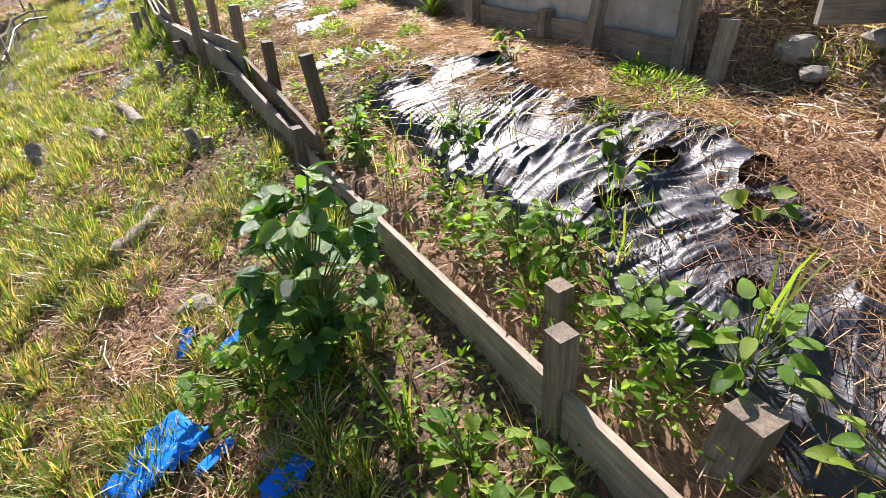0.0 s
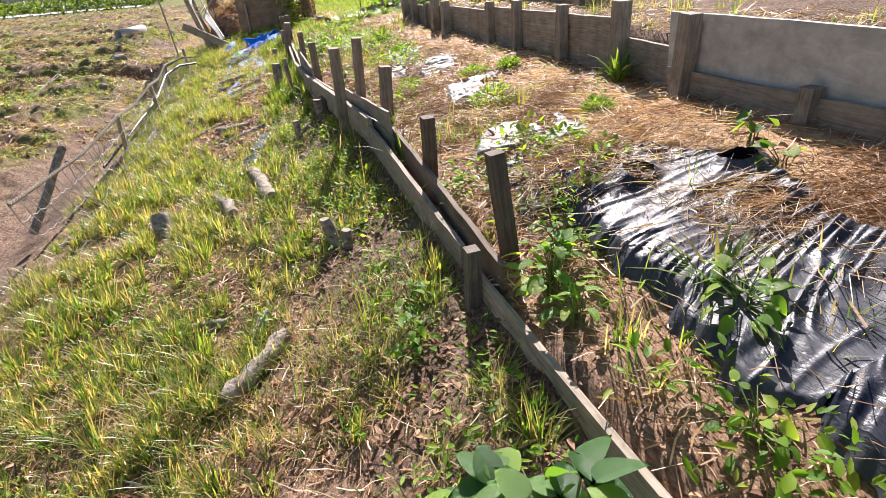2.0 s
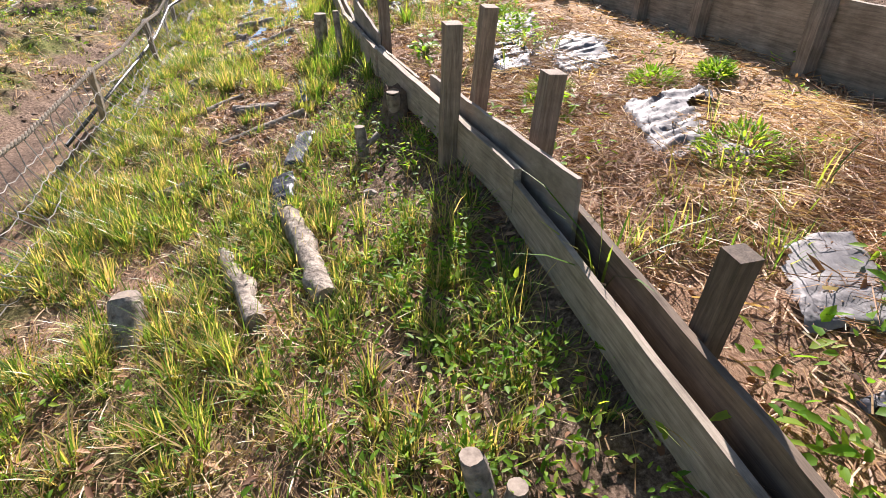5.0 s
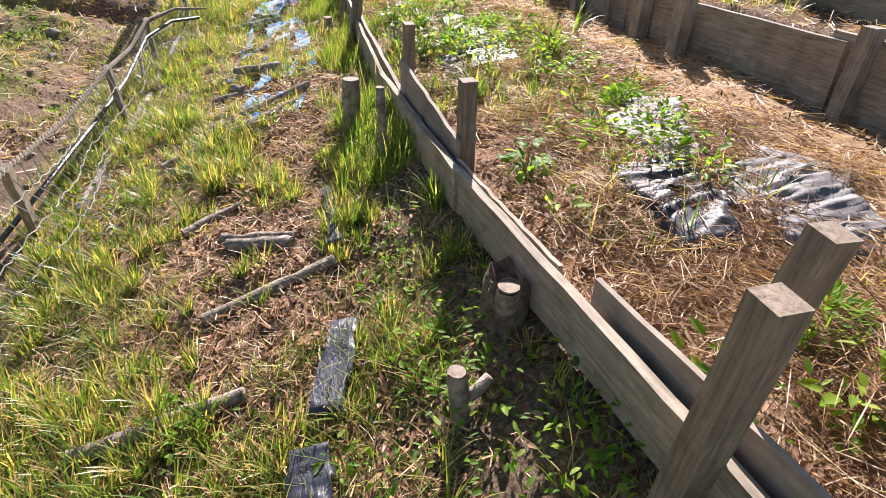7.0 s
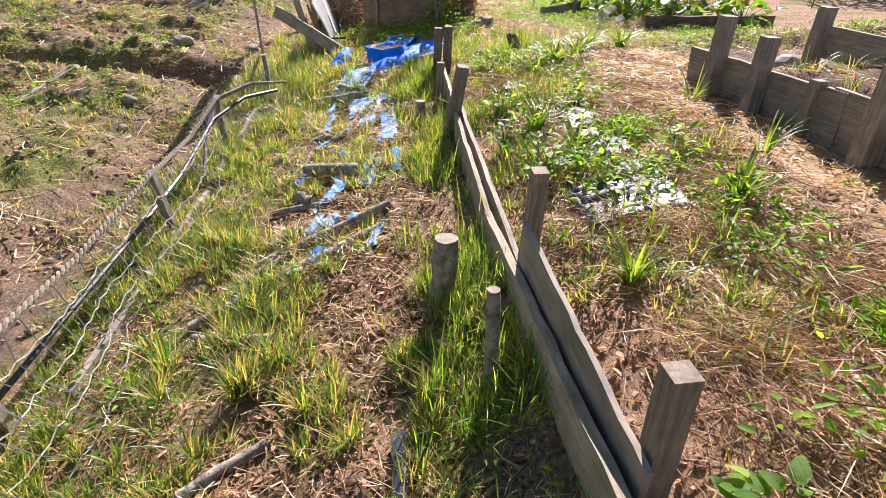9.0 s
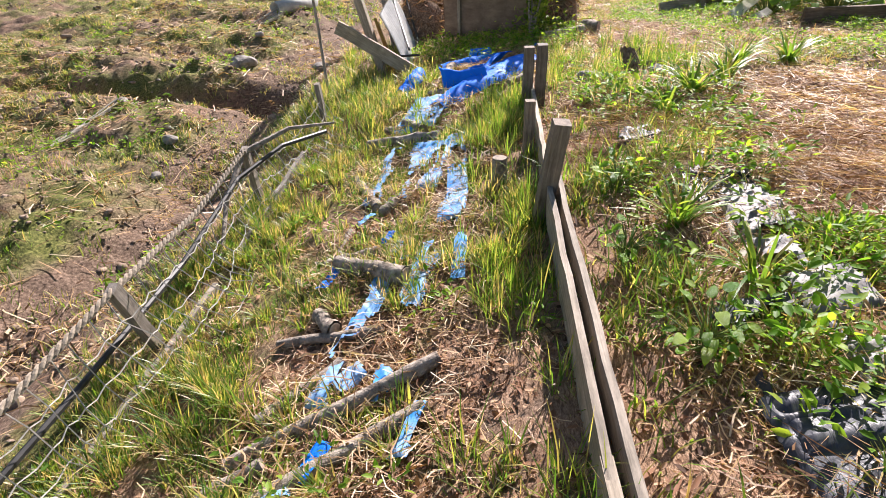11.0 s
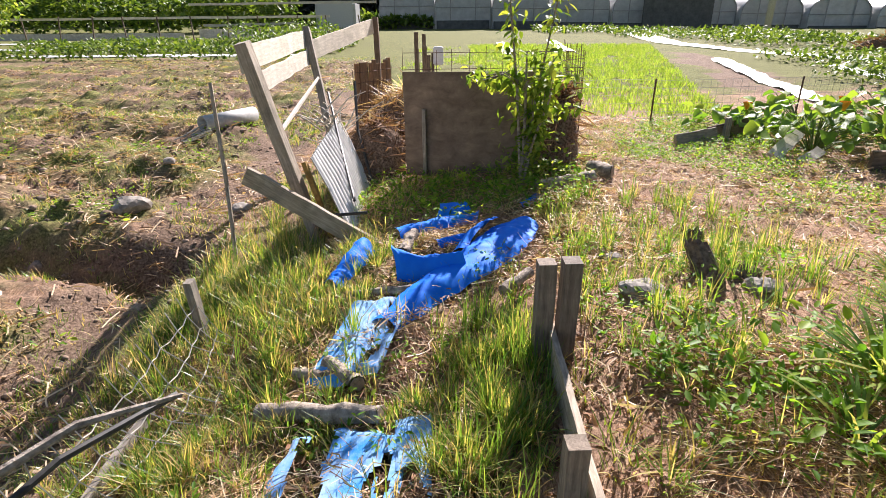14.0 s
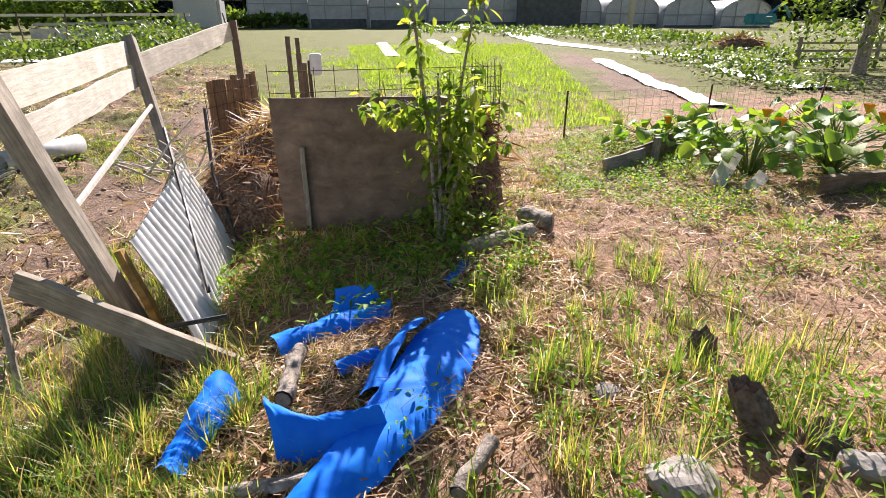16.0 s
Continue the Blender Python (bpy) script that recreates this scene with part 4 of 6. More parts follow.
def largest(cells):
    """The largest connected patch of a grid of cells."""
    best, seen = [], np.zeros(cells.shape, bool)
    for j, i in zip(*np.nonzero(cells)):
        if seen[j, i]:
            continue
        seen[j, i] = True
        patch, todo = [], [(j, i)]
        while todo:
            a, b = todo.pop()
            patch.append((a, b))
            for c, d in ((a + 1, b), (a - 1, b), (a, b + 1), (a, b - 1)):
                if 0 <= c < cells.shape[0] and 0 <= d < cells.shape[1] and cells[c, d] and not seen[c, d]:
                    seen[c, d] = True
                    todo.append((c, d))
        best = max(best, patch, key=len)
    out = np.zeros(cells.shape, bool)
    for a, b in best:
        out[a, b] = True
    return out


def creases(a, b, seed):
    """Sharp folds that run across a sheet: a along it, b across, both in metres; 0 to about 1."""
    skew = 1.3 * lumps(a * 0.6 + seed, 0 * b, 0.4, 1)
    s = a + skew * (b - np.mean(b)) + 0.025 * lumps(a + 3 * seed, b, 0.25, 2)
    big = (1 - np.abs(np.clip(3.2 * lumps(s + seed, b * 0.14 + seed, 0.075, 2), -1, 1))) ** 2
    small = (1 - np.abs(np.clip(3.0 * lumps(s * 0.97 - 2 * seed + 0.6 * skew * b, b * 0.12 + 5, 0.028, 1), -1, 1))) ** 1.5
    where = np.clip(0.5 + 1.6 * lumps(a - seed, b + 3, 0.35, 2), 0.08, 1)
    fine = np.clip(0.5 + 1.8 * lumps(a + 7, b - seed, 0.28, 2), 0.05, 1)
    return 0.6 * big * where + 0.42 * small * fine


def pieces(cells, least):
    """Drops the patches of a grid that have fewer cells than that."""
    out, rest = np.zeros(cells.shape, bool), cells.copy()
    while rest.any():
        p = largest(rest)
        if p.sum() < least:
            break
        out |= p
        rest &= ~p
    return out


def cloth(name, px, py, pz, keep, material, parent=None, label="", least=0):
    """A sheet over a grid of points, where keep holds."""
    nv, nu = px.shape
    cells = keep[:-1, :-1] & keep[1:, :-1] & keep[:-1, 1:] & keep[1:, 1:]
    cells = pieces(cells, least) if least else largest(cells)
    k = (np.arange(nv - 1)[:, None] * nu + np.arange(nu - 1)).ravel()[cells.ravel()]
    t = np.concatenate([np.stack([k, k + 1, k + nu + 1], 1), np.stack([k, k + nu + 1, k + nu], 1)])
    used, back = np.unique(t, return_inverse=True)
    ob = sheet(name, np.stack([px, py, pz], -1).reshape(-1, 3)[used], back.reshape(-1, 3), material, parent, smooth=True, label=label)
    if parent:
        ob.location = -parent.location
    return ob


def drape(name, x, y, turn, long, wide, material, parent=None, fold=0.03, holes=0.0, seed=0, gap=0.011, lift=0.02, ragged=0.25, label="", stripes=0.0):
    """A thin sheet laid over the ground, creased across its length, with a torn outline; stripes: how far straw hides it in bands."""
    nu, nv = max(4, int(long / gap)), max(4, int(wide / gap))
    u, v = np.meshgrid(np.linspace(-0.5, 0.5, nu), np.linspace(-0.5, 0.5, nv))
    ca, sa = math.cos(turn), math.sin(turn)
    lx, ly = u * long, v * wide
    px, py = x + lx * ca - ly * sa, y + lx * sa + ly * ca
    rise = creases(ly, lx, seed) if stripes else creases(lx, ly, seed)
    pz = lie(px, py) + 0.02 + lift + fold * rise + 0.6 * fold * lumps(px + seed, py, 0.5, 2)
    edge = 2 * np.maximum(np.abs(u), np.abs(v)) + ragged * lumps(px * 1.0 + seed, py, 0.25, 3)
    keep = edge < 0.92
    if holes:
        keep &= lumps(px + 9 * seed, py - seed, 0.33, 3) < 0.42 - holes
    if stripes:
        keep &= lumps(lx * 0.16 + seed, ly + 0.05 * lumps(lx, ly, 0.2), 0.075, 3) + 0.35 * lumps(px - seed, py, 0.2, 3) < 0.36 - stripes
    pz = np.where(edge > 0.8, pz - 0.03 * (edge - 0.8) / 0.12, pz)
    return cloth(name, px, py, pz, keep, material, parent, label, 14 if stripes else 0)


def ridge_film(name, y0, y1, left, right, material, seed, gaps):
    """The long film over the ridge of the bed; left, right: its edges as (y, x); gaps: torn or covered spots as (x, y, rx, ry)."""
    nu, nv = int((y1 - y0) / 0.0065), 90
    yy, v = np.meshgrid(np.linspace(y0, y1, nu), np.linspace(0, 1, nv))
    la = np.interp(yy, *zip(*left)) + 0.10 * lumps(yy + seed, 0 * yy, 0.22, 3)
    ra = np.interp(yy, *zip(*right)) + 0.12 * lumps(yy - seed, 0 * yy, 0.3, 3)
    px = la + (ra - la) * v
    py = yy + 0.04 * lumps(px, yy + seed, 0.3, 2)
    pz = lie(px, py) + 0.045 + 0.030 * creases(py, px, seed) + 0.035 * lumps(px + seed, py, 0.30, 3)
    keep = np.ones(px.shape, bool)
    for gx, gy, rx, ry in gaps:
        d = ((px - gx) / rx) ** 2 + ((py - gy) / ry) ** 2 + 0.9 * lumps(px * 1.5 + gy, py * 1.5, 0.16, 3)
        keep &= d > 1
        pz = pz + 0.03 * np.exp(-np.abs(d - 1.2))
    rim = np.minimum(v, 1 - v)
    pz = pz - 0.05 * np.clip(1 - rim / 0.06, 0, 1)
    keep &= np.abs(yy - (y0 + y1) / 2) < (y1 - y0) / 2 - 0.05 + 0.12 * lumps(px, 0 * px + seed, 0.2, 3)
    return cloth(name, px, py, pz, keep, material, least=60)


UP = math.pi / 2
tagged(ridge_film("mulch_film", -0.9, 1.78, [(-0.9, 0.98), (0.3, 0.93), (0.8, 0.93), (1.3, 1.0), (1.8, 1.05)], [(-0.9, 1.72), (0.5, 1.60), (0.8, 1.66), (1.3, 1.78), (1.8, 1.74)], BLACK_FILM, 3,
                  [(1.42, 0.90, 0.06, 0.055), (1.46, 1.30, 0.06, 0.05), (1.16, 0.72, 0.04, 0.04), (1.45, 0.52, 0.16, 0.06), (1.60, 1.02, 0.07, 0.05), (1.2, 1.22, 0.06, 0.05), (1.5, -0.2, 0.2, 0.12)]),
       "torn shiny black plastic mulch film over the bed", "plastic film")
tagged(ridge_film("mulch_film", 1.62, 3.2, [(1.6, 1.04), (2.1, 0.96), (2.6, 0.97), (3.2, 0.98)], [(1.6, 1.72), (2.1, 1.70), (2.7, 1.78), (3.2, 1.55)], BLACK_FILM, 8,
                  [(1.50, 2.42, 0.09, 0.06), (1.32, 2.86, 0.06, 0.06), (1.62, 1.86, 0.06, 0.04), (1.12, 2.92, 0.05, 0.06), (1.66, 2.72, 0.06, 0.05), (1.2, 3.1, 0.1, 0.1)]),
       "torn shiny black plastic mulch film, greyer along the ridge", "plastic film")
for k, (x, y, turn, long, wide, holes, fold) in enumerate(((1.0, 3.3, UP, 0.4, 0.2, 0.1, 0.03), (1.02, 6.05, UP, 0.6, 0.3, 0.1, 0.03), (0.80, 8.2, UP, 0.6, 0.3, 0.15, 0.03), (0.92, 9.15, UP, 0.7, 0.35, 0.18, 0.03), (0.74, 9.92, 0.3, 0.34, 0.2, 0.1, 0.07), (0.78, 7.95, UP, 0.4, 0.28, 0.04, 0.03), (1.0, 9.45, 1.2, 0.4, 0.26, 0.14, 0.03))):
    tagged(drape("mulch_film", x, y, turn, long, wide, BLACK_FILM, holes=holes, fold=fold, seed=k + 4), "torn scrap of dark mulch film among the weeds", "plastic film")
for k, (x, y, turn, long, wide, holes) in enumerate(((1.28, 6.65, 1.2, 0.5, 0.28, 0.02), (1.34, 5.88, UP, 0.62, 0.36, 0.05), (1.30, 4.75, 1.3, 0.75, 0.40, 0.08), (1.37, 3.68, UP, 0.35, 0.25, 0.05), (1.10, 3.8, 1.2, 0.4, 0.26, 0.1),
                                                     (1.05, 3.14, 1.3, 0.45, 0.26, 0.15), (1.19, 6.5, UP, 0.6, 0.26, 0.03), (1.36, 5.95, 0.6, 0.65, 0.4, 0.1), (0.97, 8.02, 1.4, 0.5, 0.30, 0.05), (0.97, 9.05, UP, 0.5, 0.22, 0.16),
                                                     (0.96, 8.58, UP, 0.5, 0.24, 0.10))):
    tagged(drape("faded_film", x, y, turn, long, wide, GREY_FILM, holes=holes, fold=0.035, seed=k + 11), "sun-faded silvery mulch film half under straw", "plastic film")
for k, (x, y, turn, long, wide) in enumerate(((-0.29, 5.38, UP, 0.5, 0.13), (-0.19, 5.87, 1.35, 0.40, 0.11), (-0.15, 6.8, UP, 0.6, 0.07))):
    tagged(drape("film_scrap", x, y, turn, long, wide, BLACK_FILM, fold=0.03, seed=k + 31, ragged=0.6), "crumpled scrap of dark plastic film on the path", "plastic film")

tarp = empty("blue_tarpaulin", 0, 12, 0.2, label="torn bright blue tarpaulin folded and strewn with straw", category="tarpaulin")


def fold_strip(name, line_a, line_b, material, parent, n=46, m=14, ripple=0.012, seed=0):
    """A strip of cloth between two edge lines, rippled."""
    a, b = along(line_a, n), along(line_b, n)
    f = np.linspace(0, 1, m)[:, None, None]
    p = a[None] * (1 - f) + b[None] * f
    p[..., 2] += 1.2 * ripple * lumps(p[..., 0] + seed, p[..., 1], 0.16, 2) + 1.6 * ripple * np.sin(f[..., 0] * 3.1) + 0.5 * ripple * creases(p[..., 0] + p[..., 1], p[..., 0] - p[..., 1], seed)
    p[..., :2] += 0.03 * np.stack([lumps(p[..., 0], p[..., 1] + seed, 0.15, 3), lumps(p[..., 1] + seed, p[..., 0], 0.15, 3)], -1)
    k = (np.arange(m - 1)[:, None] * n + np.arange(n - 1)).ravel()
    t = np.concatenate([np.stack([k, k + 1, k + n + 1], 1), np.stack([k, k + n + 1, k + n], 1)])
    ob = sheet(name, p.reshape(-1, 3), t, material, parent, smooth=True)
    if parent:
        ob.location = -parent.location
    return ob


def gz(x, y, up=0.03):
    return (x, y, ground_at(x, y) + up)


fold_strip("fold", [gz(-0.45, 11.44, 0.03), gz(-0.27, 11.69, 0.07), gz(-0.10, 11.87, 0.08), gz(0.01, 12.04, 0.08), gz(0.19, 12.36, 0.07), gz(0.30, 12.52, 0.05)],
           [gz(-0.33, 11.37, 0.01), gz(-0.10, 11.60, 0.01), gz(0.10, 11.78, 0.01), gz(0.25, 11.92, 0.01), gz(0.39, 12.15, 0.02), gz(0.45, 12.44, 0.02)], TARP, tarp, n=90, m=24, ripple=0.022, seed=1)
fold_strip("fold", [gz(-0.42, 11.98, 0.17), gz(-0.24, 11.86, 0.13), gz(-0.05, 11.83, 0.12)], [gz(-0.37, 11.82, 0.0), gz(-0.20, 11.76, 0.0), gz(0.0, 11.78, 0.01)], TARP, tarp, seed=2, ripple=0.03)
fold_strip("fold", [gz(0.0, 12.0, 0.08), gz(0.12, 12.22, 0.14), gz(0.22, 12.36, 0.12)], [gz(-0.10, 12.02, 0.02), gz(0.02, 12.28, 0.03), gz(0.12, 12.45, 0.04)], TARP, tarp, seed=3, ripple=0.02)
fold_strip("fold", [gz(-0.48, 12.62, 0.03), gz(-0.2, 12.68, 0.05), gz(0.10, 12.72, 0.04)], [gz(-0.40, 12.50, 0.01), gz(-0.18, 12.56, 0.02), gz(0.08, 12.62, 0.02)], TARP, tarp, seed=4, ripple=0.02)
fold_strip("fold", [gz(-0.16, 12.86, 0.12), gz(0.02, 12.82, 0.10)], [gz(-0.18, 12.68, 0.02), gz(0.06, 12.72, 0.02)], TARP, tarp, seed=5, ripple=0.02)
fold_strip("fold", [gz(0.38, 12.85, 0.02), gz(0.52, 13.05, 0.03)], [gz(0.42, 12.82, 0.01), gz(0.58, 13.02, 0.01)], TARP, tarp, seed=6)
fold_strip("fold", [gz(-0.82, 11.92, 0.03), gz(-0.74, 12.15, 0.10), gz(-0.66, 12.32, 0.10)], [gz(-0.72, 11.86, 0.01), gz(-0.60, 12.05, 0.03), gz(-0.54, 12.22, 0.03)], TARP, tarp, seed=7, ripple=0.03)
fold_strip("fold", [gz(-0.20, 12.30, 0.02), gz(-0.02, 12.36, 0.05)], [gz(-0.18, 12.22, 0.01), gz(0.0, 12.28, 0.02)], TARP, tarp, seed=8, ripple=0.02)
for k, (x, y, turn, long, wide, stripes) in enumerate(((-0.47, 10.36, 1.50, 0.86, 0.50, 0.20), (-0.19, 10.28, 1.62, 0.95, 0.14, 0.04), (-0.19, 9.68, 1.5, 0.34, 0.17, 0.06), (-0.55, 11.36, 1.35, 0.74, 0.26, 0.06), (-0.40, 11.28, 1.35, 0.5, 0.13, 0.10), (-0.42, 8.9, 1.4, 1.1, 0.34, 0.30))):
    tagged(drape("tarp_sheet", x, y, turn, long, wide, OLD_TARP, fold=0.014, seed=k + 71, ragged=0.3, stripes=stripes), "faded blue tarpaulin half buried in straw on the path", "tarpaulin")
for k, (x, y, turn, long, wide, holes) in enumerate(((-0.49, 9.47, 1.2, 0.2, 0.09, 0.0), (-0.73, 9.23, 1.3, 0.2, 0.07, 0.0), (-0.43, 9.22, 0.9, 0.22, 0.1, 0.05), (-0.24, 8.27, 1.3, 0.24, 0.07, 0.0), (-0.44, 8.57, 0.8, 0.26, 0.09, 0.05),
                                                     (-0.53, 8.18, 1.2, 0.2, 0.08, 0.0), (-0.13, 9.2, UP, 0.4, 0.06, 0.1), (-0.66, 9.72, 0.8, 0.16, 0.08, 0.0), (-0.62, 8.08, 0.3, 0.12, 0.07, 0.0),
                                                     (-0.28, 1.42, 0.5, 0.34, 0.2, 0.08), (-0.13, 1.87, 1.2, 0.2, 0.08, 0.0), (-0.25, 1.56, 1.2, 0.22, 0.09, 0.05), (0.05, 1.10, 0.3, 0.16, 0.1, 0.0), (-0.10, 1.3, 0.4, 0.14, 0.07, 0.0), (0.0, 1.72, 0.3, 0.12, 0.05, 0.0))):
    tagged(drape("tarp_scrap", x, y, turn, long, wide, TARP if k > 8 or k in (0, 1, 5) else OLD_TARP, holes=holes + 0.04, fold=0.022, seed=k + 51, ragged=0.55), "torn strip of faded blue tarpaulin trodden into the path", "tarpaulin")

# ---- loose ground cover ----


def scatter(n, x0, x1, y0, y1):
    return np.stack([rng.uniform(x0, x1, n), rng.uniform(y0, y1, n)], 1)


def thin(p, chance):
    return p[rng.random(len(p)) < chance]


# straw and dead stalks
def strands(p, length, width, flat=0.12, up=0.012):
    n = len(p)
    z = ground_z(p[:, 0], p[:, 1]) + up + 0.016 * rng.random(n)
    return straws(np.column_stack([p, z]), length * rng.gamma(4, 0.25, n), width * rng.uniform(0.5, 1.6, n), rng.random(n) * 2 * np.pi, rng.normal(0.0, flat, n))


def on_film(p):
    """Where the black film lies bare."""
    return ((np.abs(p[:, 0] - 1.30) < 0.33) & (p[:, 1] < 3.0)).astype(float)


p = np.concatenate([scatter(64000, 0.5, 2.25, -0.8, 10.8), scatter(5000, 2.25, 3.3, 0.3, 2.0), scatter(5000, 2.3, 3.2, 2.0, 9.8)])
fx = fence_x(p[:, 1])
p = thin(p, np.where(p[:, 0] > fx + 0.06, np.clip(0.30 + 0.55 * step(0.2, 0.9, p[:, 0] - fx) + 0.5 * lumps(p[:, 0], p[:, 1], 0.7), 0.03, 1) * (1 - 0.93 * on_film(p)) * (1 - 0.72 * step(1.45, 1.65, p[:, 0]) * (p[:, 0] < 2.2) * step(2.0, 2.8, p[:, 1]) * (p[:, 1] < 9.2)), 0))
bed_straw = strands(p, 0.085, 0.0029, 0.2, 0.014 + 0.05 * on_film(p))
q = scatter(46000, -1.6, 0.6, 0.2, 12.6)
q = thin(q, np.where(q[:, 0] < fence_x(q[:, 1]) - 0.03, np.clip(0.5 + 0.8 * lumps(q[:, 0], q[:, 1], 0.5) + 0.35 * np.exp(-((q[:, 0] + 0.3) / 0.3) ** 2), 0.1, 1), 0))
q = thin(q, 1 - 0.8 * np.exp(-((fence_x(q[:, 1]) - q[:, 0] - 0.1) / 0.36) ** 2))
path_straw = strands(q, 0.07, 0.0026, 0.25)
r = scatter(30000, 0.3, 4.8, 10.6, 16.5)
r = thin(r, np.clip(0.6 + 0.8 * lumps(r[:, 0], r[:, 1], 0.6), 0.1, 1))
meadow_straw = strands(r, 0.075, 0.0034, 0.35)
s = np.concatenate([scatter(34000, -7, -1.7, 8.0, 17.8), scatter(24000, -12, -2.2, 17.5, 28)])
s = thin(s, np.clip(0.45 + 1.2 * lumps(s[:, 0], s[:, 1], 0.7), 0.04, 1))
field_straw = strands(s, 0.11, 0.0055, 0.25)
s = scatter(9000, -1.2, 1.0, 11.6, 14.4)
bay_straw = strands(s, 0.10, 0.004, 0.25)
s = np.concatenate([scatter(5200, -0.85, 0.0, 8.0, 11.5), scatter(900, -0.4, 0.2, 1.0, 2.0)])
top_straw = strands(thin(s, np.clip(0.5 + 1.5 * lumps(s[:, 0], s[:, 1], 0.25), 0.05, 1)), 0.08, 0.003, 0.2, 0.04)
tagged(sheet("dry_straw", *joined(bed_straw, path_straw, meadow_straw, field_straw, bay_straw, top_straw), DRY), "loose dry straw and stalks over the soil", "straw", kind="stuff")
# straw mats: thicker wads with one lie
wads = []
for x, y, turn in [(float(fence_x(y)) + float(rng.uniform(0.4, 1.3)), y, float(rng.uniform(0, 3))) for y in np.linspace(3.1, 10.6, 70)] + list(((1.05, 6.3, 0.7), (0.98, 6.05, 0.4), (1.2, 7.0, 0.5), (1.25, 7.15, 2.2), (1.5, 6.0, 0.3), (1.3, 0.75, 0.8), (1.45, 0.55, 0.2), (1.6, 0.4, 2.4), (1.45, 3.4, 0.4), (1.15, 3.35, 1.2), (1.75, 3.1, 0.2), (1.0, 8.9, 0.9), (1.15, 9.3, 0.4), (0.75, 10.0, 0.3), (1.2, 9.8, 0.1), (1.05, 5.2, 0.8),
                   (1.55, 0.55, 0.4), (1.42, 0.50, 0.2), (1.68, 0.62, 0.7), (1.72, 1.0, 0.4), (1.78, 1.4, 0.3), (1.70, 1.8, 0.2), (1.62, 1.9, 0.5), (1.5, 2.4, 0.5), (1.45, 2.5, 0.1), (1.7, 2.3, 0.4), (1.3, 2.9, 0.4), (1.2, 3.05, 0.9), (1.0, 3.1, 0.6), (1.3, 3.2, 0.1), (1.25, 0.35, 0.9), (1.2, 0.2, 0.3), (1.6, 4.4, 0.2), (1.5, 5.2, 0.5), (1.55, 2.35, 0.2), (1.9, 2.4, 0.1), (1.0, 9.9, 1.0), (0.74, 9.95, 0.4), (0.82, 9.85, 1.0), (0.66, 9.88, 0.7), (0.9, 9.6, 0.3), (-0.05, 12.05, 0.5), (-0.15, 12.4, 0.9), (0.1, 12.6, 0.4), (0.62, 13.0, 0.2), (0.85, 13.15, 0.4))):
    n = 460
    px, py = rng.normal(x, 0.13, n), rng.normal(y, 0.10, n)
    z = ground_z(px, py) + 0.02 + 0.04 * (py < 3.3) * (px > 0.95) + 0.05 * np.exp(-(((px - x) / 0.13) ** 2 + ((py - y) / 0.1) ** 2)) * rng.random(n)
    wads.append(leaves(np.column_stack([px, py, z]), rng.gamma(4, 0.026, n), rng.uniform(0.0016, 0.0038, n), rng.normal(turn, 0.65, n) + np.pi * rng.integers(0, 2, n), rng.normal(0.03, 0.15, n), rng.normal(0, 0.8, n), 0.1))
tagged(sheet("straw_wads", *joined(*wads[::2]), DRY), "matted wads of old rice straw on the bed", "straw", kind="stuff")
tagged(sheet("rotted_straw", *joined(*wads[1::2]), REED), "matted brown rotting straw on the bed", "straw", kind="stuff")
# dead leaves and crumbs
p = np.concatenate([scatter(30000, -1.4, 0.6, 0.2, 12.4), scatter(14000, -0.75, 0.1, 5.2, 11.8), scatter(16000, 0.6, 2.3, -0.6, 10.8), scatter(5000, 0.3, 4, 10.8, 15), scatter(3500, -1.0, 0.9, 12.4, 14)])
p = thin(p, np.clip(0.5 + 0.9 * lumps(p[:, 0] + 4, p[:, 1], 0.5), 0.05, 1))
n = len(p)
tagged(sheet("dead_leaves", *leaves(np.column_stack([p, ground_z(p[:, 0], p[:, 1]) + 0.012]), rng.gamma(4, 0.008, n), rng.uniform(0.006, 0.022, n), rng.random(n) * 6.28, rng.normal(0.1, 0.35, n)), REED), "dead brown leaves and chaff on the soil", "leaf litter", kind="stuff")
# clods on the tilled field
p = np.concatenate([scatter(12000, -7, -1.7, 8.0, 18), scatter(9000, -12, -2.2, 17, 27)])
p = thin(p, np.clip(0.45 + 1.3 * lumps(p[:, 0], p[:, 1], 0.6), 0.02, 1))
n = len(p)
ico = bmesh.new()
bmesh.ops.create_icosphere(ico, subdivisions=1, radius=1)
iv = np.array([v.co[:] for v in ico.verts])
it = np.array([[v.index for v in f.verts] for f in ico.faces])
ico.free()
size = rng.gamma(1.3, 0.006, n)[:, None, None] + 0.005
cv = iv[None] * size * rng.uniform(0.35, 1.6, (n, len(iv), 1)) * np.array([1.3, 1.0, 0.7])
cv += np.column_stack([p, ground_z(p[:, 0], p[:, 1]) + 0.004])[:, None]
ct = (np.arange(n)[:, None, None] * len(iv) + it).reshape(-1, 3)
CLOD = plain_mat("soil clod", (0.13, 0.092, 0.066), (0.44, 0.33, 0.25), 0.95, 30, 0, 0.6, 0.01, 0.15)
tagged(sheet("soil_clods", cv.reshape(-1, 3), ct, CLOD), "dry clods of tilled soil", "soil", kind="stuff")

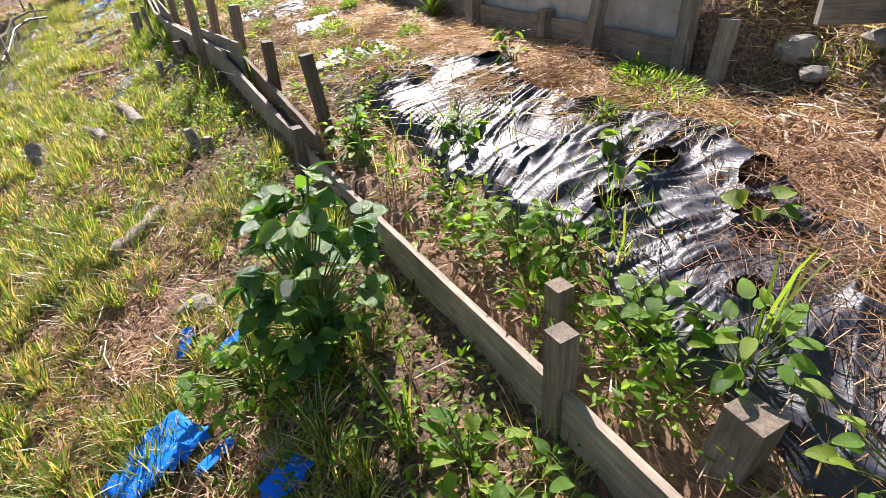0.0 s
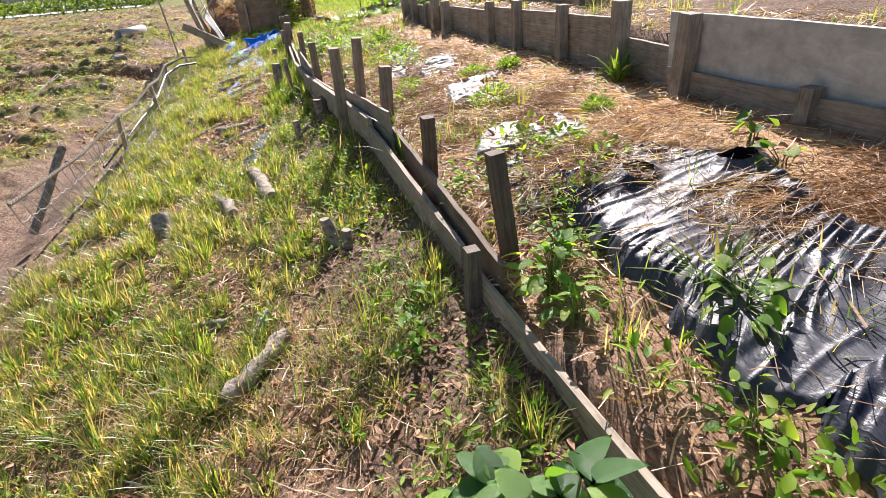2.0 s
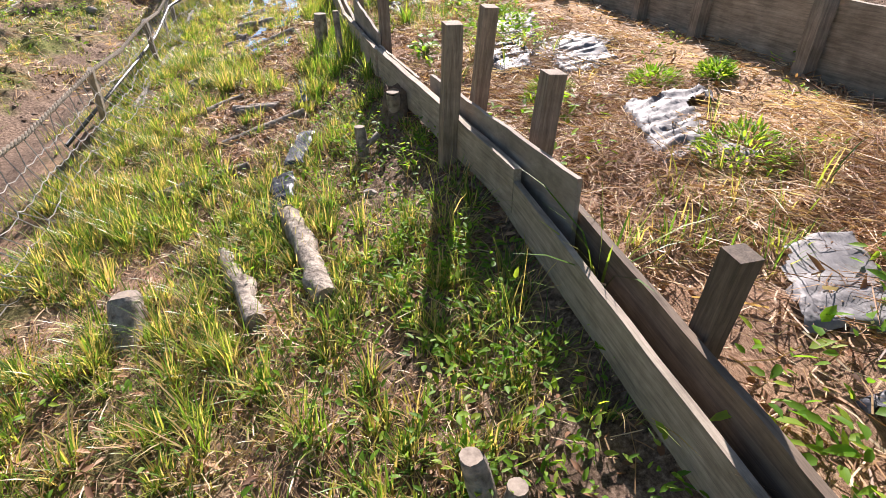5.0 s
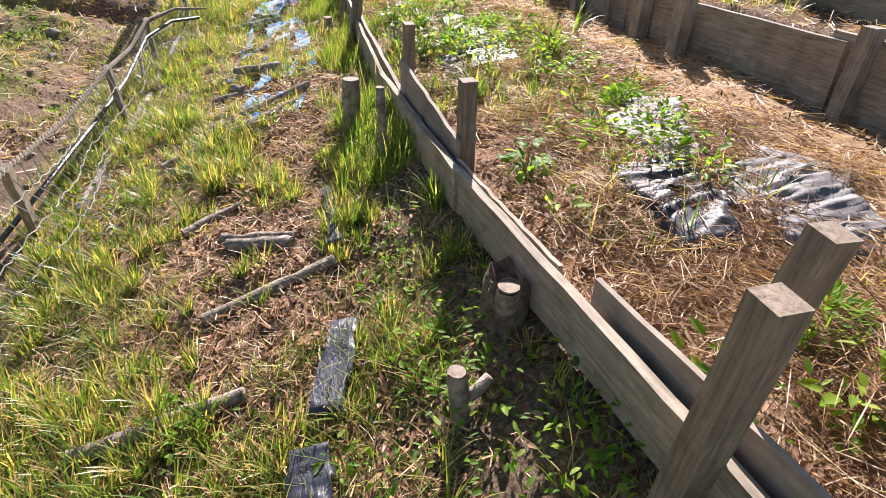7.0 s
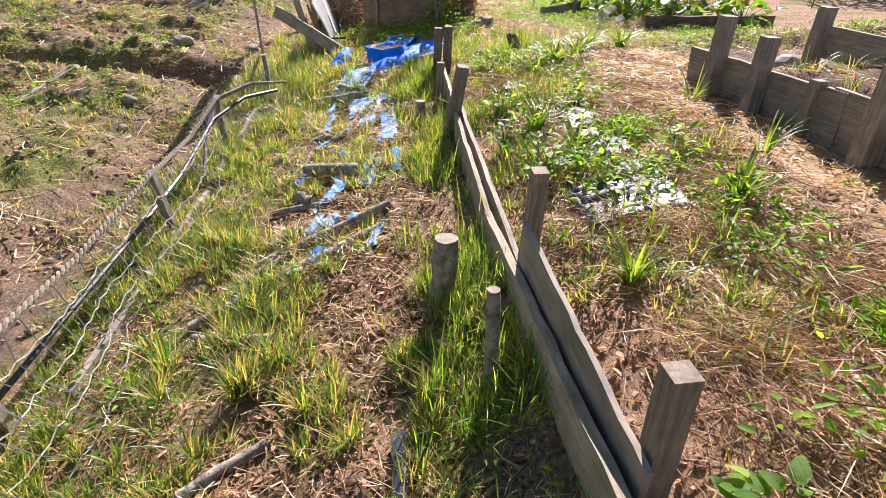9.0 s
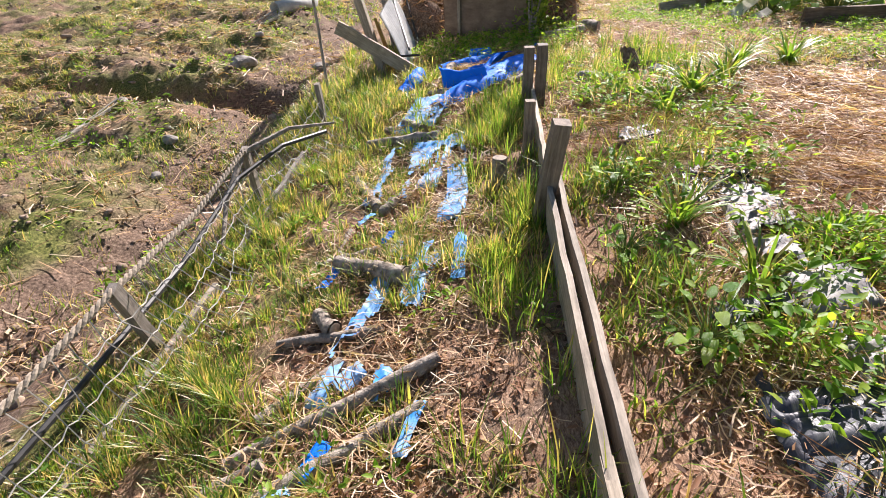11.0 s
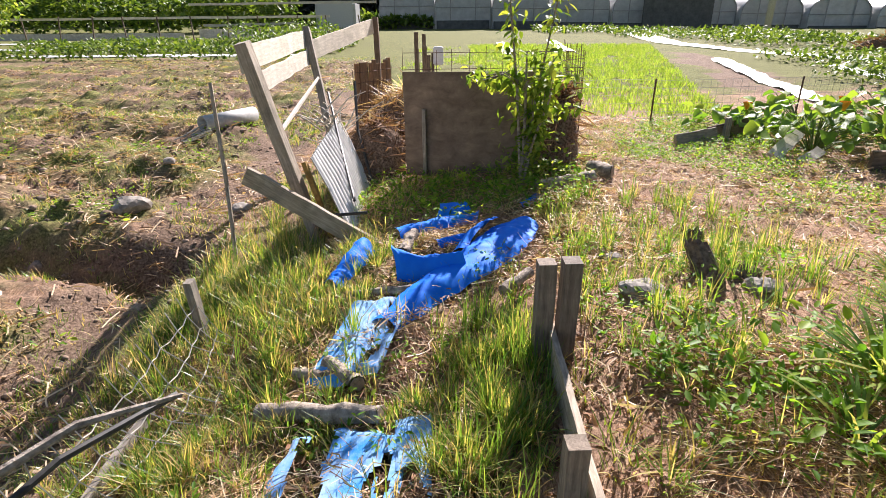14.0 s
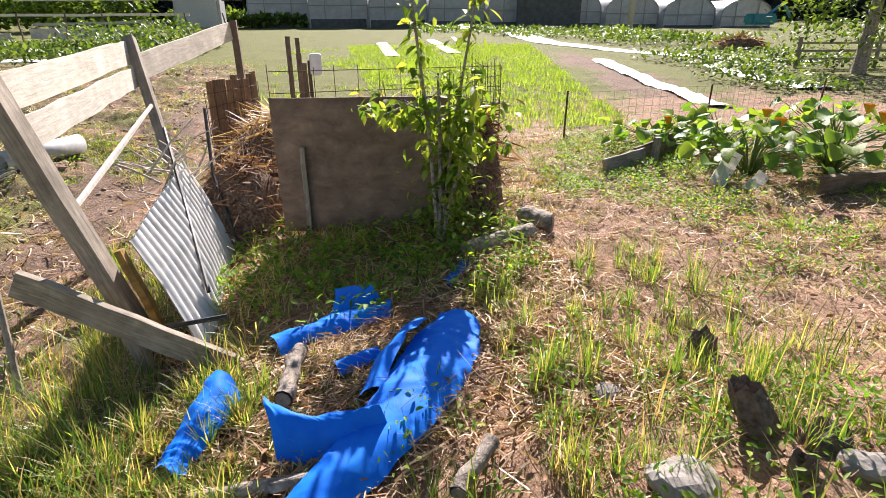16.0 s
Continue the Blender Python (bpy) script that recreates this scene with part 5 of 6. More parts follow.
# grass
parts = []
p = scatter(8500, -1.85, 0.62, 0.1, 12.4)
gap = fence_x(p[:, 1]) - p[:, 0]
trail = np.exp(-((p[:, 0] + 0.30) / 0.26) ** 2) * step(5.0, 6.5, p[:, 1])
shade = np.exp(-((gap - 0.2) / 0.16) ** 2) * (1 - step(6.5, 8, p[:, 1]))
p = thin(p, np.where(gap > 0.03, np.clip(0.62 + 0.15 * (p[:, 0] < -0.1) + 1.8 * lumps(p[:, 0], p[:, 1], 0.36) - 0.75 * trail - 0.35 * shade, 0.0, 1), 0))
n = len(p)
rise = 0.65 + 0.9 * np.clip(0.3 + lumps(p[:, 0], p[:, 1], 0.36), 0, 1)
parts.append(tufts(p, rng.integers(6, 22, n), rng.uniform(0.02, 0.07, n), (rng.gamma(3.2, 0.02, n) + 0.025) * rise, 0.0040, 0.75))
# dense clumps, gathered in patches
p = scatter(5200, -1.7, 0.6, 0.4, 12.4)
gap = fence_x(p[:, 1]) - p[:, 0]
trail = np.exp(-((p[:, 0] + 0.30) / 0.24) ** 2) * step(5.0, 6.5, p[:, 1])
shade = np.exp(-((gap - 0.2) / 0.16) ** 2) * (1 - step(6.5, 8, p[:, 1]))
p = thin(p, np.where(gap > 0.05, np.clip(0.50 + 0.12 * (p[:, 0] < -0.2) + 2.2 * lumps(p[:, 0] + 6, p[:, 1], 0.27) - 0.85 * trail - 0.4 * shade, 0, 1), 0))
n = len(p)
parts.append(tufts(p, rng.integers(22, 44, n), rng.uniform(0.018, 0.045, n), rng.uniform(0.06, 0.15, n) * (0.75 + 0.7 * np.clip(0.5 + lumps(p[:, 0] + 2, p[:, 1], 0.5), 0, 1)), 0.0060, 0.5, 0.5))
# taller and greener along the fence
p = scatter(560, -0.10, 0.3, 6.9, 11.4)
p = thin(p, np.where(fence_x(p[:, 1]) - p[:, 0] > 0.02, np.clip(0.34 + 1.4 * lumps(p[:, 0], p[:, 1], 0.4), 0, 0.9), 0))
tall = tufts(p, rng.integers(12, 30, len(p)), 0.055, rng.uniform(0.10, 0.27, len(p)), 0.0052, 0.4)
p = scatter(330, 0.32, 0.95, 7.3, 10.0)
p = thin(p, np.where(p[:, 0] - fence_x(p[:, 1]) > 0.05, np.clip(0.42 + 1.4 * lumps(p[:, 0] + 3, p[:, 1], 0.4), 0, 1), 0))
bedside = tufts(p, rng.integers(8, 18, len(p)), 0.05, rng.uniform(0.08, 0.2, len(p)), 0.009, 0.7)
p = scatter(70, 0.5, 1.7, 11.0, 12.9)
tagged(sheet("tall_grass", *joined(tall, bedside, tufts(p, 24, 0.035, rng.uniform(0.10, 0.25, len(p)), 0.005, 0.35)), LUSH), "tall lush green grass along the fence boards", "grass", kind="stuff")
p = scatter(80, -1.1, 0.2, 9.0, 12.6)
parts.append(tufts(p, 22, 0.05, rng.uniform(0.1, 0.26, 80), 0.005, 0.45))
p = scatter(3600, 0.42, 4.6, 10.8, 16.2)
p = thin(p, np.clip(0.46 + 1.3 * lumps(p[:, 0], p[:, 1], 0.7), 0, 1))
parts.append(tufts(p, rng.integers(10, 26, len(p)), 0.05, rng.uniform(0.03, 0.10, len(p)), 0.0042, 0.8))
p = scatter(46, 0.4, 1.6, 10.9, 12.9)
parts.append(tufts(p, 22, 0.035, rng.uniform(0.10, 0.27, len(p)), 0.0042, 0.4))
p = scatter(900, 0.62, 1.5, 0.0, 10.8)
p = thin(p, np.where(p[:, 0] - fence_x(p[:, 1]) > 0.04, np.clip(0.10 + 0.9 * lumps(p[:, 0] + 2, p[:, 1], 0.6) + 0.4 * step(7.5, 9.5, p[:, 1]) * (1 - step(1.0, 1.3, p[:, 0])), 0, 1), 0))
parts.append(tufts(p, rng.integers(8, 20, len(p)), 0.05, rng.uniform(0.08, 0.22, len(p)), 0.006, 0.5))
p = scatter(650, 0.3, 1.25, 6.6, 11.0)
p = thin(p, np.where(p[:, 0] - fence_x(p[:, 1]) > 0.04, np.clip(0.55 + 1.3 * lumps(p[:, 0] + 9, p[:, 1], 0.45) - 0.5 * step(0.55, 1.0, p[:, 0] - fence_x(p[:, 1])), 0, 1), 0))
parts.append(tufts(p, rng.integers(7, 18, len(p)), 0.05, rng.uniform(0.06, 0.17, len(p)), 0.006, 0.7))
p = np.concatenate([scatter(8500, -7, -1.6, 7.5, 18), scatter(6500, -12, -2, 17, 29)])
p = thin(p, np.clip(0.30 + 1.2 * lumps(p[:, 0] + 7, p[:, 1], 0.8), 0, 1))
parts.append(tufts(p, rng.integers(6, 18, len(p)), 0.06, rng.uniform(0.05, 0.12, len(p)), 0.006, 0.7))
p = scatter(200, -1.75, -0.9, 11.2, 14.4)
parts.append(tufts(p, 20, 0.06, rng.uniform(0.15, 0.32, len(p)), 0.005, 0.5))
p = scatter(120, -0.8, 0.9, 12.7, 14.0)
parts.append(tufts(p, 14, 0.06, rng.uniform(0.10, 0.22, len(p)), 0.007, 0.6))
p = scatter(110, 2.35, 3.2, 0.6, 2.0)
parts.append(tufts(p, 16, 0.06, rng.uniform(0.06, 0.2, len(p)), 0.004, 1.0))
p = scatter(150, 2.3, 3.6, 2.0, 10)
parts.append(tufts(p, 14, 0.06, rng.uniform(0.06, 0.2, len(p)), 0.006, 0.6))
tagged(sheet("grass", *joined(*parts), GRASS), "ragged sunlit grass in tufts, green and yellow", "grass", kind="stuff")
# the tall crop grass of the next plot
p = scatter(12000, 0.6, 9.0, 16.8, 36)
p = thin(p, np.where(p[:, 0] < 3.9 + 0.26 * (p[:, 1] - 17.6), np.clip(0.62 + 0.8 * lumps(p[:, 0] * 2.2, p[:, 1] * 0.5, 0.8), 0.1, 1), 0))
q = scatter(1500, -1.5, 0.6, 17.5, 34)
p = np.concatenate([p, thin(q, np.clip(0.2 + 1.2 * lumps(q[:, 0], q[:, 1], 1.0), 0, 1))])
CROP = leaf_mat("young crop blade", [(0, (0.14, 0.26, 0.04)), (0.6, (0.30, 0.42, 0.08)), (1, (0.48, 0.52, 0.16))], 0.5, 0.5, 0.3)
tagged(sheet("crop_grass", *tufts(p, 11, 0.10, rng.uniform(0.08, 0.20, len(p)), 0.012, 0.5), CROP), "bright green grassy crop on the next plot", "crop", kind="stuff")


# low broad-leaved weeds
def rosettes(p, per, size, spread, high):
    n = len(p)
    idx = np.repeat(np.arange(n), per)
    k = len(idx)
    a = rng.random(k) * 2 * np.pi
    sz = np.broadcast_to(size, n)[idx] * rng.uniform(0.55, 1.15, k)
    rr = np.broadcast_to(spread, n)[idx] * np.sqrt(rng.random(k))
    hh = np.broadcast_to(high, n)[idx] * rng.random(k) ** 0.7
    x, y = p[idx, 0] + rr * np.cos(a), p[idx, 1] + rr * np.sin(a)
    z = ground_z(x, y) + 0.01 + hh
    return leaves(np.column_stack([x, y, z]), sz, sz * rng.uniform(0.3, 0.58, k), a + rng.normal(0, 0.5, k), rng.normal(0.25, 0.35, k))


parts = []
p = scatter(2300, -1.6, 0.6, 0.6, 12)
p = thin(p, np.where(fence_x(p[:, 1]) - p[:, 0] > 0.03, np.clip(0.12 + 0.9 * lumps(p[:, 0] + 11, p[:, 1], 0.8) + 0.75 * np.exp(-((fence_x(p[:, 1]) - p[:, 0] - 0.32) / 0.3) ** 2) * (1 - step(4, 6, p[:, 1])), 0, 1), 0))
parts.append(rosettes(p, 14, 0.035, 0.07, 0.07))
p = scatter(1900, 0.6, 1.35, 0.2, 10.9)
p = thin(p, np.where((p[:, 0] - fence_x(p[:, 1]) > 0.05) & (on_film(p) < 0.5), np.clip(0.08 + 0.9 * lumps(p[:, 0] + 5, p[:, 1], 0.7) + 0.12 * step(7.0, 9.0, p[:, 1]) * (1 - step(0.95, 1.15, p[:, 0])), 0, 0.7), 0))
parts.append(rosettes(p, 14, rng.uniform(0.03, 0.06, len(p)), 0.08, 0.10))
p = scatter(420, 1.3, 2.2, 0.6, 11)
p = thin(p, np.clip(-0.08 + 0.9 * lumps(p[:, 0] + 8, p[:, 1], 0.7), 0, 1))
parts.append(rosettes(p, 16, 0.03, 0.07, 0.06))
p = scatter(4300, 0.5, 4.8, 10.9, 16.4)
p = thin(p, np.clip(0.05 + 1.3 * lumps(p[:, 0] + 15, p[:, 1], 0.7) + 0.4 * step(1.3, 2.4, p[:, 0]) * step(12.2, 13.2, p[:, 1]), 0, 1))
parts.append(rosettes(p, 14, 0.034, 0.08, 0.06))
p = scatter(170, -0.9, 0.9, 12.7, 14.1)
parts.append(rosettes(p, 14, 0.05, 0.10, 0.10))
p = scatter(1300, -7, -1.7, 8.5, 18)
p = thin(p, np.clip(0.04 + 1.2 * lumps(p[:, 0] + 21, p[:, 1], 0.9), 0, 1))
parts.append(rosettes(p, 14, 0.05, 0.10, 0.06))
tagged(sheet("low_weeds", *joined(*parts), WEED), "low broad-leaved green weeds", "weeds", kind="stuff")

# ---- single plants ----


def leaf_mesh(name, material, width=0.7, droop=0.25, cup=0.12, lobes=0):
    """One leaf of unit length along +x."""
    n = 6
    vs, ts = [], []
    for k in range(n + 1):
        f = k / n
        w = width * 0.5 * (math.sin(math.pi * f**0.75) ** 0.8 if 0 < f < 1 else 0.0)
        if lobes:
            w *= 1 + 0.16 * math.sin(lobes * math.pi * f)
        z = -droop * f * f
        vs += [(f, -w, z + cup * w * 2), (f, 0, z), (f, w, z + cup * w * 2)]
    for k in range(n):
        a = 3 * k
        ts += [(a, a + 1, a + 4), (a, a + 4, a + 3), (a + 1, a + 2, a + 5), (a + 1, a + 5, a + 4)]
    me = sheet(name, vs, ts, material).data
    return me


def drop_holder(me):
    for o in [o for o in scene.collection.objects if o.data == me]:
        bpy.data.objects.remove(o)
    return me


STEM = plain_mat("green stem", (0.07, 0.11, 0.02), (0.16, 0.22, 0.05), 0.6, 30, 0, 0.0)
BEAN_LEAVES = [drop_holder(leaf_mesh("leaf", SOY, w, d)) for w, d in ((0.72, 0.15), (0.8, 0.3), (0.65, 0.45))]
GOURD = leaf_mat("gourd leaf", [(0, (0.08, 0.18, 0.03)), (0.5, (0.16, 0.29, 0.045)), (1, (0.30, 0.40, 0.07))], 0.5, 0.4, 0.4, True)
GOURD_LEAVES = [drop_holder(leaf_mesh("leaf", GOURD, w, d, 0.2, 3)) for w, d in ((1.05, 0.2), (1.15, 0.45))]
WEED_LEAVES = [drop_holder(leaf_mesh("leaf", BROAD, w, d)) for w, d in ((0.5, 0.2), (0.62, 0.45))]


def put_leaf(mesh, parent, place, size, turn, tilt, roll=0.0):
    ob = new("leaf", mesh)
    ob.parent = parent
    ob.matrix_local = Matrix.LocRotScale(Vector(place), Euler((roll, -tilt, turn)), (size, size, size))
    return ob


def leafy_plant(x, y, name, meshes, count, leaf, spread, high, seed, stem_r=0.005, trifoliate=False, label="", category="plant", core=0.25, tilt=0.1):
    r = random.Random(seed)
    g = ground_at(x, y)
    thing = empty(name, x, y, g, label=label, category=category)
    if category == "weed":
        count, leaf = int(count * 1.6), leaf * 0.85
    bm = bmesh.new()
    for k in range(count):
        a = r.uniform(0, 6.283)
        f = (k + 0.5) / count
        h = high * (core + (1 - core) * f) * r.uniform(0.85, 1.1)
        d = spread * (math.sin(math.pi * min(1, 0.25 + 0.7 * f)) ** 0.7) * math.sqrt(r.uniform(0.15, 1))
        tip = Vector((d * math.cos(a), d * math.sin(a), h))
        tube(bm, [(0.02 * math.cos(a), 0.02 * math.sin(a), -0.01), (0.35 * tip.x, 0.35 * tip.y, h * 0.6), tuple(tip)], [stem_r, stem_r * 0.7, stem_r * 0.4], 5, cap=False)
        s = leaf * r.uniform(0.7, 1.15)
        for j in ((-1.1, 0, 1.1) if trifoliate else (0,)):
            put_leaf(r.choice(meshes), thing, tip, s, a + j + r.uniform(-0.3, 0.3), tilt + r.uniform(-0.7, 0.4), r.uniform(-0.6, 0.6))
    part("stem", bm, STEM, thing)
    return thing


leafy_plant(0.28, 1.52, "bean_plant", BEAN_LEAVES, 78, 0.08, 0.24, 0.58, 1, 0.005, True, "bushy dark green bean plant in front of the fence", core=0.2, tilt=0.15)
leafy_plant(0.06, 1.50, "bean_plant", WEED_LEAVES, 46, 0.05, 0.22, 0.22, 2, 0.004, True, "lower leafy bean plant on the path side", core=0.15)
for k, (x, y, count, leaf, spread, high) in enumerate(((0.78, 2.50, 22, 0.085, 0.12, 0.17), (0.76, 2.30, 13, 0.075, 0.09, 0.12), (0.90, 1.30, 26, 0.06, 0.16, 0.17), (0.96, 1.15, 24, 0.06, 0.15, 0.16), (0.95, 0.80, 20, 0.075, 0.13, 0.17), (1.0, 0.57, 18, 0.08, 0.13, 0.2),
                                                       (0.88, 2.66, 22, 0.05, 0.14, 0.16), (0.63, 6.46, 16, 0.075, 0.10, 0.12), (0.36, 2.88, 12, 0.07, 0.10, 0.10), (0.32, 2.62, 10, 0.06, 0.08, 0.12), (0.56, 9.4, 16, 0.06, 0.12, 0.15), (0.60, 8.35, 20, 0.065, 0.14, 0.18),
                                                       (0.45, 0.85, 9, 0.085, 0.10, 0.14), (0.38, 0.62, 12, 0.11, 0.14, 0.10), (0.62, 0.62, 10, 0.07, 0.12, 0.08), (1.0, 0.25, 18, 0.07, 0.16, 0.18), (0.5, 8.9, 18, 0.05, 0.14, 0.14), (1.12, 2.06, 16, 0.08, 0.12, 0.12), (0.90, 1.75, 14, 0.05, 0.12, 0.10))):
    leafy_plant(x, y, "weed_plant", WEED_LEAVES, count, leaf, spread, high, 20 + k, 0.0035, label="bright green broad-leaved weed beside the fence boards", category="weed", core=0.3, tilt=0.35)
for k, (x, y) in enumerate(((1.40, 0.88), (1.45, 1.45), (1.30, 1.33), (1.75, 2.6), (1.9, 2.9))):
    leafy_plant(x, y, "gourd_seedling", GOURD_LEAVES, 5, 0.06, 0.07, 0.12, 60 + k, 0.004, label="small gourd seedling in a hole of the mulch film", category="seedling", core=0.6)


def blade_plant(x, y, count, high, width, lean, seed, label, name="grass_clump"):
    r = np.random.default_rng(seed)
    a = r.random(count) * 6.28
    rr = 0.03 * np.sqrt(r.random(count))
    px, py = x + rr * np.cos(a), y + rr * np.sin(a)
    v, t = blades(np.column_stack([px, py, ground_z(px, py) - 0.01]), high * r.uniform(0.5, 1, count), width * r.uniform(0.7, 1.2, count), np.abs(r.normal(lean, 0.3, count)), a - 1.57 + r.normal(0, 0.4, count), 0.9)
    tagged(sheet(name, v, t, LUSH), label, "grass")


for k, row in enumerate(((0.36, 1.02, 22, 0.32, 0.010, 0.5), (0.64, 4.08, 14, 0.42, 0.012, 0.6), (1.25, 7.78, 44, 0.30, 0.013, 0.7), (0.68, 7.4, 50, 0.24, 0.010, 0.6), (1.2, 10.5, 60, 0.30, 0.020, 0.9), (1.45, 10.7, 50, 0.28, 0.020, 0.9), (1.0, 10.3, 30, 0.25, 0.018, 0.9), (1.14, 2.18, 26, 0.24, 0.016, 0.9), (0.26, 6.47, 36, 0.22, 0.008, 0.5),
                        (1.1, 0.62, 7, 0.5, 0.014, 0.5), (0.70, 9.0, 40, 0.26, 0.016, 0.7), (0.82, 8.6, 30, 0.24, 0.016, 0.7), (-0.55, 11.4, 30, 0.26, 0.007, 0.4), (1.6, 8.2, 14, 0.3, 0.012, 0.6), (1.75, 9.2, 18, 0.3, 0.012, 0.6), (1.95, 11.0, 60, 0.28, 0.020, 0.9), (1.65, 11.05, 50, 0.26, 0.018, 0.9))):
    blade_plant(*row, 80 + k, "clump of long arching green blades")


def feathery(x, y, radius, high, seed):
    """A carrot-like clump of very fine leaves."""
    r = np.random.default_rng(seed)
    n = 420
    a, d = r.random(n) * 6.28, radius * np.sqrt(r.random(n))
    px, py = x + d * np.cos(a), y + d * np.sin(a)
    z = ground_z(px, py) + high * (1 - (d / radius) ** 2) * r.uniform(0.2, 1, n) + 0.01
    tagged(sheet("carrot_clump", *leaves(np.column_stack([px, py, z]), r.uniform(0.02, 0.05, n), r.uniform(0.005, 0.014, n), a, r.normal(0.5, 0.4, n)), WEED), "feathery bright green clump on the straw bed", "plant")


for k, row in enumerate(((1.34, 4.46, 0.17, 0.10), (1.67, 3.75, 0.08, 0.07), (1.28, 6.95, 0.11, 0.08), (1.15, 8.7, 0.14, 0.10), (1.26, 6.93, 0.10, 0.08), (1.1, 8.76, 0.15, 0.10), (1.91, 1.74, 0.2, 0.1), (1.11, 2.9, 0.13, 0.10), (2.05, 2.0, 0.12, 0.08), (1.5, 5.3, 0.12, 0.08), (1.0, 5.4, 0.12, 0.1), (1.75, 5.2, 0.08, 0.06), (1.6, 1.75, 0.1, 0.07))):
    feathery(*row, 120 + k)
blade_plant(2.12, 4.28, 40, 0.26, 0.03, 0.7, 140, "lily plant with narrow leaves at the foot of the wall", "lily_plant")

# ---- the sapling at the compost ----
sapling = empty("plum_sapling", 0.45, 13.35, ground_at(0.45, 13.35), label="slender leafy sapling growing up in front of the compost", category="tree")
bm, tips = bmesh.new(), []
tube(bm, [(0, 0, -0.05), (0.01, 0.0, 0.5), (0.0, 0.01, 1.0)], [0.016, 0.013, 0.006], 7, 0.05)
ra = random.Random(5)
for k in range(7):
    a, reach = ra.uniform(-1.2, 1.2), ra.uniform(0.08, 0.26)
    top = ra.uniform(0.6, 1.1)
    if k < 2:
        a, reach, top = (3.3, 0.14, 1.95) if k == 0 else (0.1, 0.20, 1.90)
    pts = [Vector((0, 0, -0.05)), Vector((reach * 0.4 * math.cos(a), reach * 0.4 * math.sin(a), top * 0.35)), Vector((reach * math.cos(a), reach * math.sin(a), top * 0.7)), Vector((reach * 1.05 * math.cos(a), reach * 1.05 * math.sin(a), top))]
    tube(bm, pts, [0.012, 0.010, 0.007, 0.003], 6, 0.05)
    for j in range(170 if k < 2 else 110):
        f = ra.uniform(0.28, 1.0)
        i = min(2, int(f * 3))
        p = pts[i].lerp(pts[i + 1], f * 3 - i)
        tips.append((p.x + ra.gauss(0, 0.05), p.y + ra.gauss(0, 0.05), p.z + ra.gauss(0, 0.03)))
for k in range(5):
    a, z0 = ra.uniform(2.4, 4.4) if k < 3 else ra.uniform(-0.6, 0.6), ra.uniform(0.45, 0.8)
    pts = [Vector((0, 0, z0)), Vector((0.2 * math.cos(a), 0.2 * math.sin(a), z0 + 0.10)), Vector((0.42 * math.cos(a), 0.42 * math.sin(a), z0 + 0.06))]
    tube(bm, pts, [0.006, 0.004, 0.002], 5)
    for j in range(40):
        f = ra.uniform(0.2, 1.05)
        p = pts[0].lerp(pts[2], f)
        tips.append((p.x + ra.gauss(0, 0.03), p.y + ra.gauss(0, 0.03), z0 + 0.09 * f + ra.gauss(0, 0.03)))
part("trunk", bm, BARK, sapling)
tips = np.array(tips)
n = len(tips)
sheet("crown", *leaves(tips, rng.uniform(0.055, 0.095, n), rng.uniform(0.03, 0.05, n), rng.random(n) * 6.28, rng.normal(-0.6, 0.45, n)), SHRUB, sapling)
n = 500
low = np.column_stack([rng.normal(0.1, 0.16, n), rng.normal(0, 0.16, n), np.abs(rng.normal(0.12, 0.12, n))])
sheet("undergrowth", *leaves(low, rng.uniform(0.03, 0.055, n), rng.uniform(0.02, 0.035, n), rng.random(n) * 6.28, rng.normal(0.1, 0.45, n)), SHRUB, sapling)

# ---- the pumpkin bed ----
pumpkin = None
for k, (x, y, count, spread, high) in enumerate(((3.25, 14.3, 24, 0.55, 0.55), (3.95, 14.2, 24, 0.6, 0.62), (3.0, 15.3, 20, 0.5, 0.36), (4.5, 14.8, 24, 0.7, 0.6), (3.6, 15.2, 20, 0.6, 0.5), (4.7, 13.7, 16, 0.5, 0.5))):
    pumpkin = leafy_plant(x, y, "pumpkin_plant", GOURD_LEAVES, int(count * 2.2), 0.14, spread * 1.15, high * 0.85, 200 + k, 0.007, label="sprawling pumpkin plant with broad green leaves", category="plant", core=0.3)
    bm = bmesh.new()
    bmesh.ops.create_cone(bm, cap_ends=False, segments=8, radius1=0.012, radius2=0.05, depth=0.08, matrix=Matrix.Translation((random.uniform(-0.3, 0.3), random.uniform(-0.4, 0), high * 0.8)))
    part("blossom", bm, FLOWER, pumpkin, "orange pumpkin blossom")
tagged(laid_timber("bed_board", (2.08, 14.56, 0.40), (2.55, 14.75, 0.44), 0.16, 0.03, GREY_WOOD, None, side=(0.3, -1, 0.2)), "grey board lying at the pumpkin bed", "board")
tagged(laid_timber("bed_board", (2.50, 14.80, 0.43), (3.05, 15.1, 0.50), 0.16, 0.03, DARK_WOOD, None, side=(0.3, -1, 0.2)), "dark damp board edging the pumpkin bed", "board")
tagged(stake(2.62, 14.70, 0.62, 0.05, parent=None, name="stake"), "short stake beside the pumpkin bed", "stake")
tagged(laid_timber("scrap_plank", (2.70, 13.95, 0.40), (3.05, 14.25, 0.56), 0.12, 0.03, PALE_WOOD, None, side=(0.2, -0.5, 1)), "pale broken plank under the pumpkin leaves", "board")
tagged(laid_timber("scrap_plank", (2.85, 13.80, 0.38), (3.1, 13.95, 0.46), 0.09, 0.025, PALE_WOOD, None, side=(0.2, -0.5, 1)), "pale broken plank under the pumpkin leaves", "board")
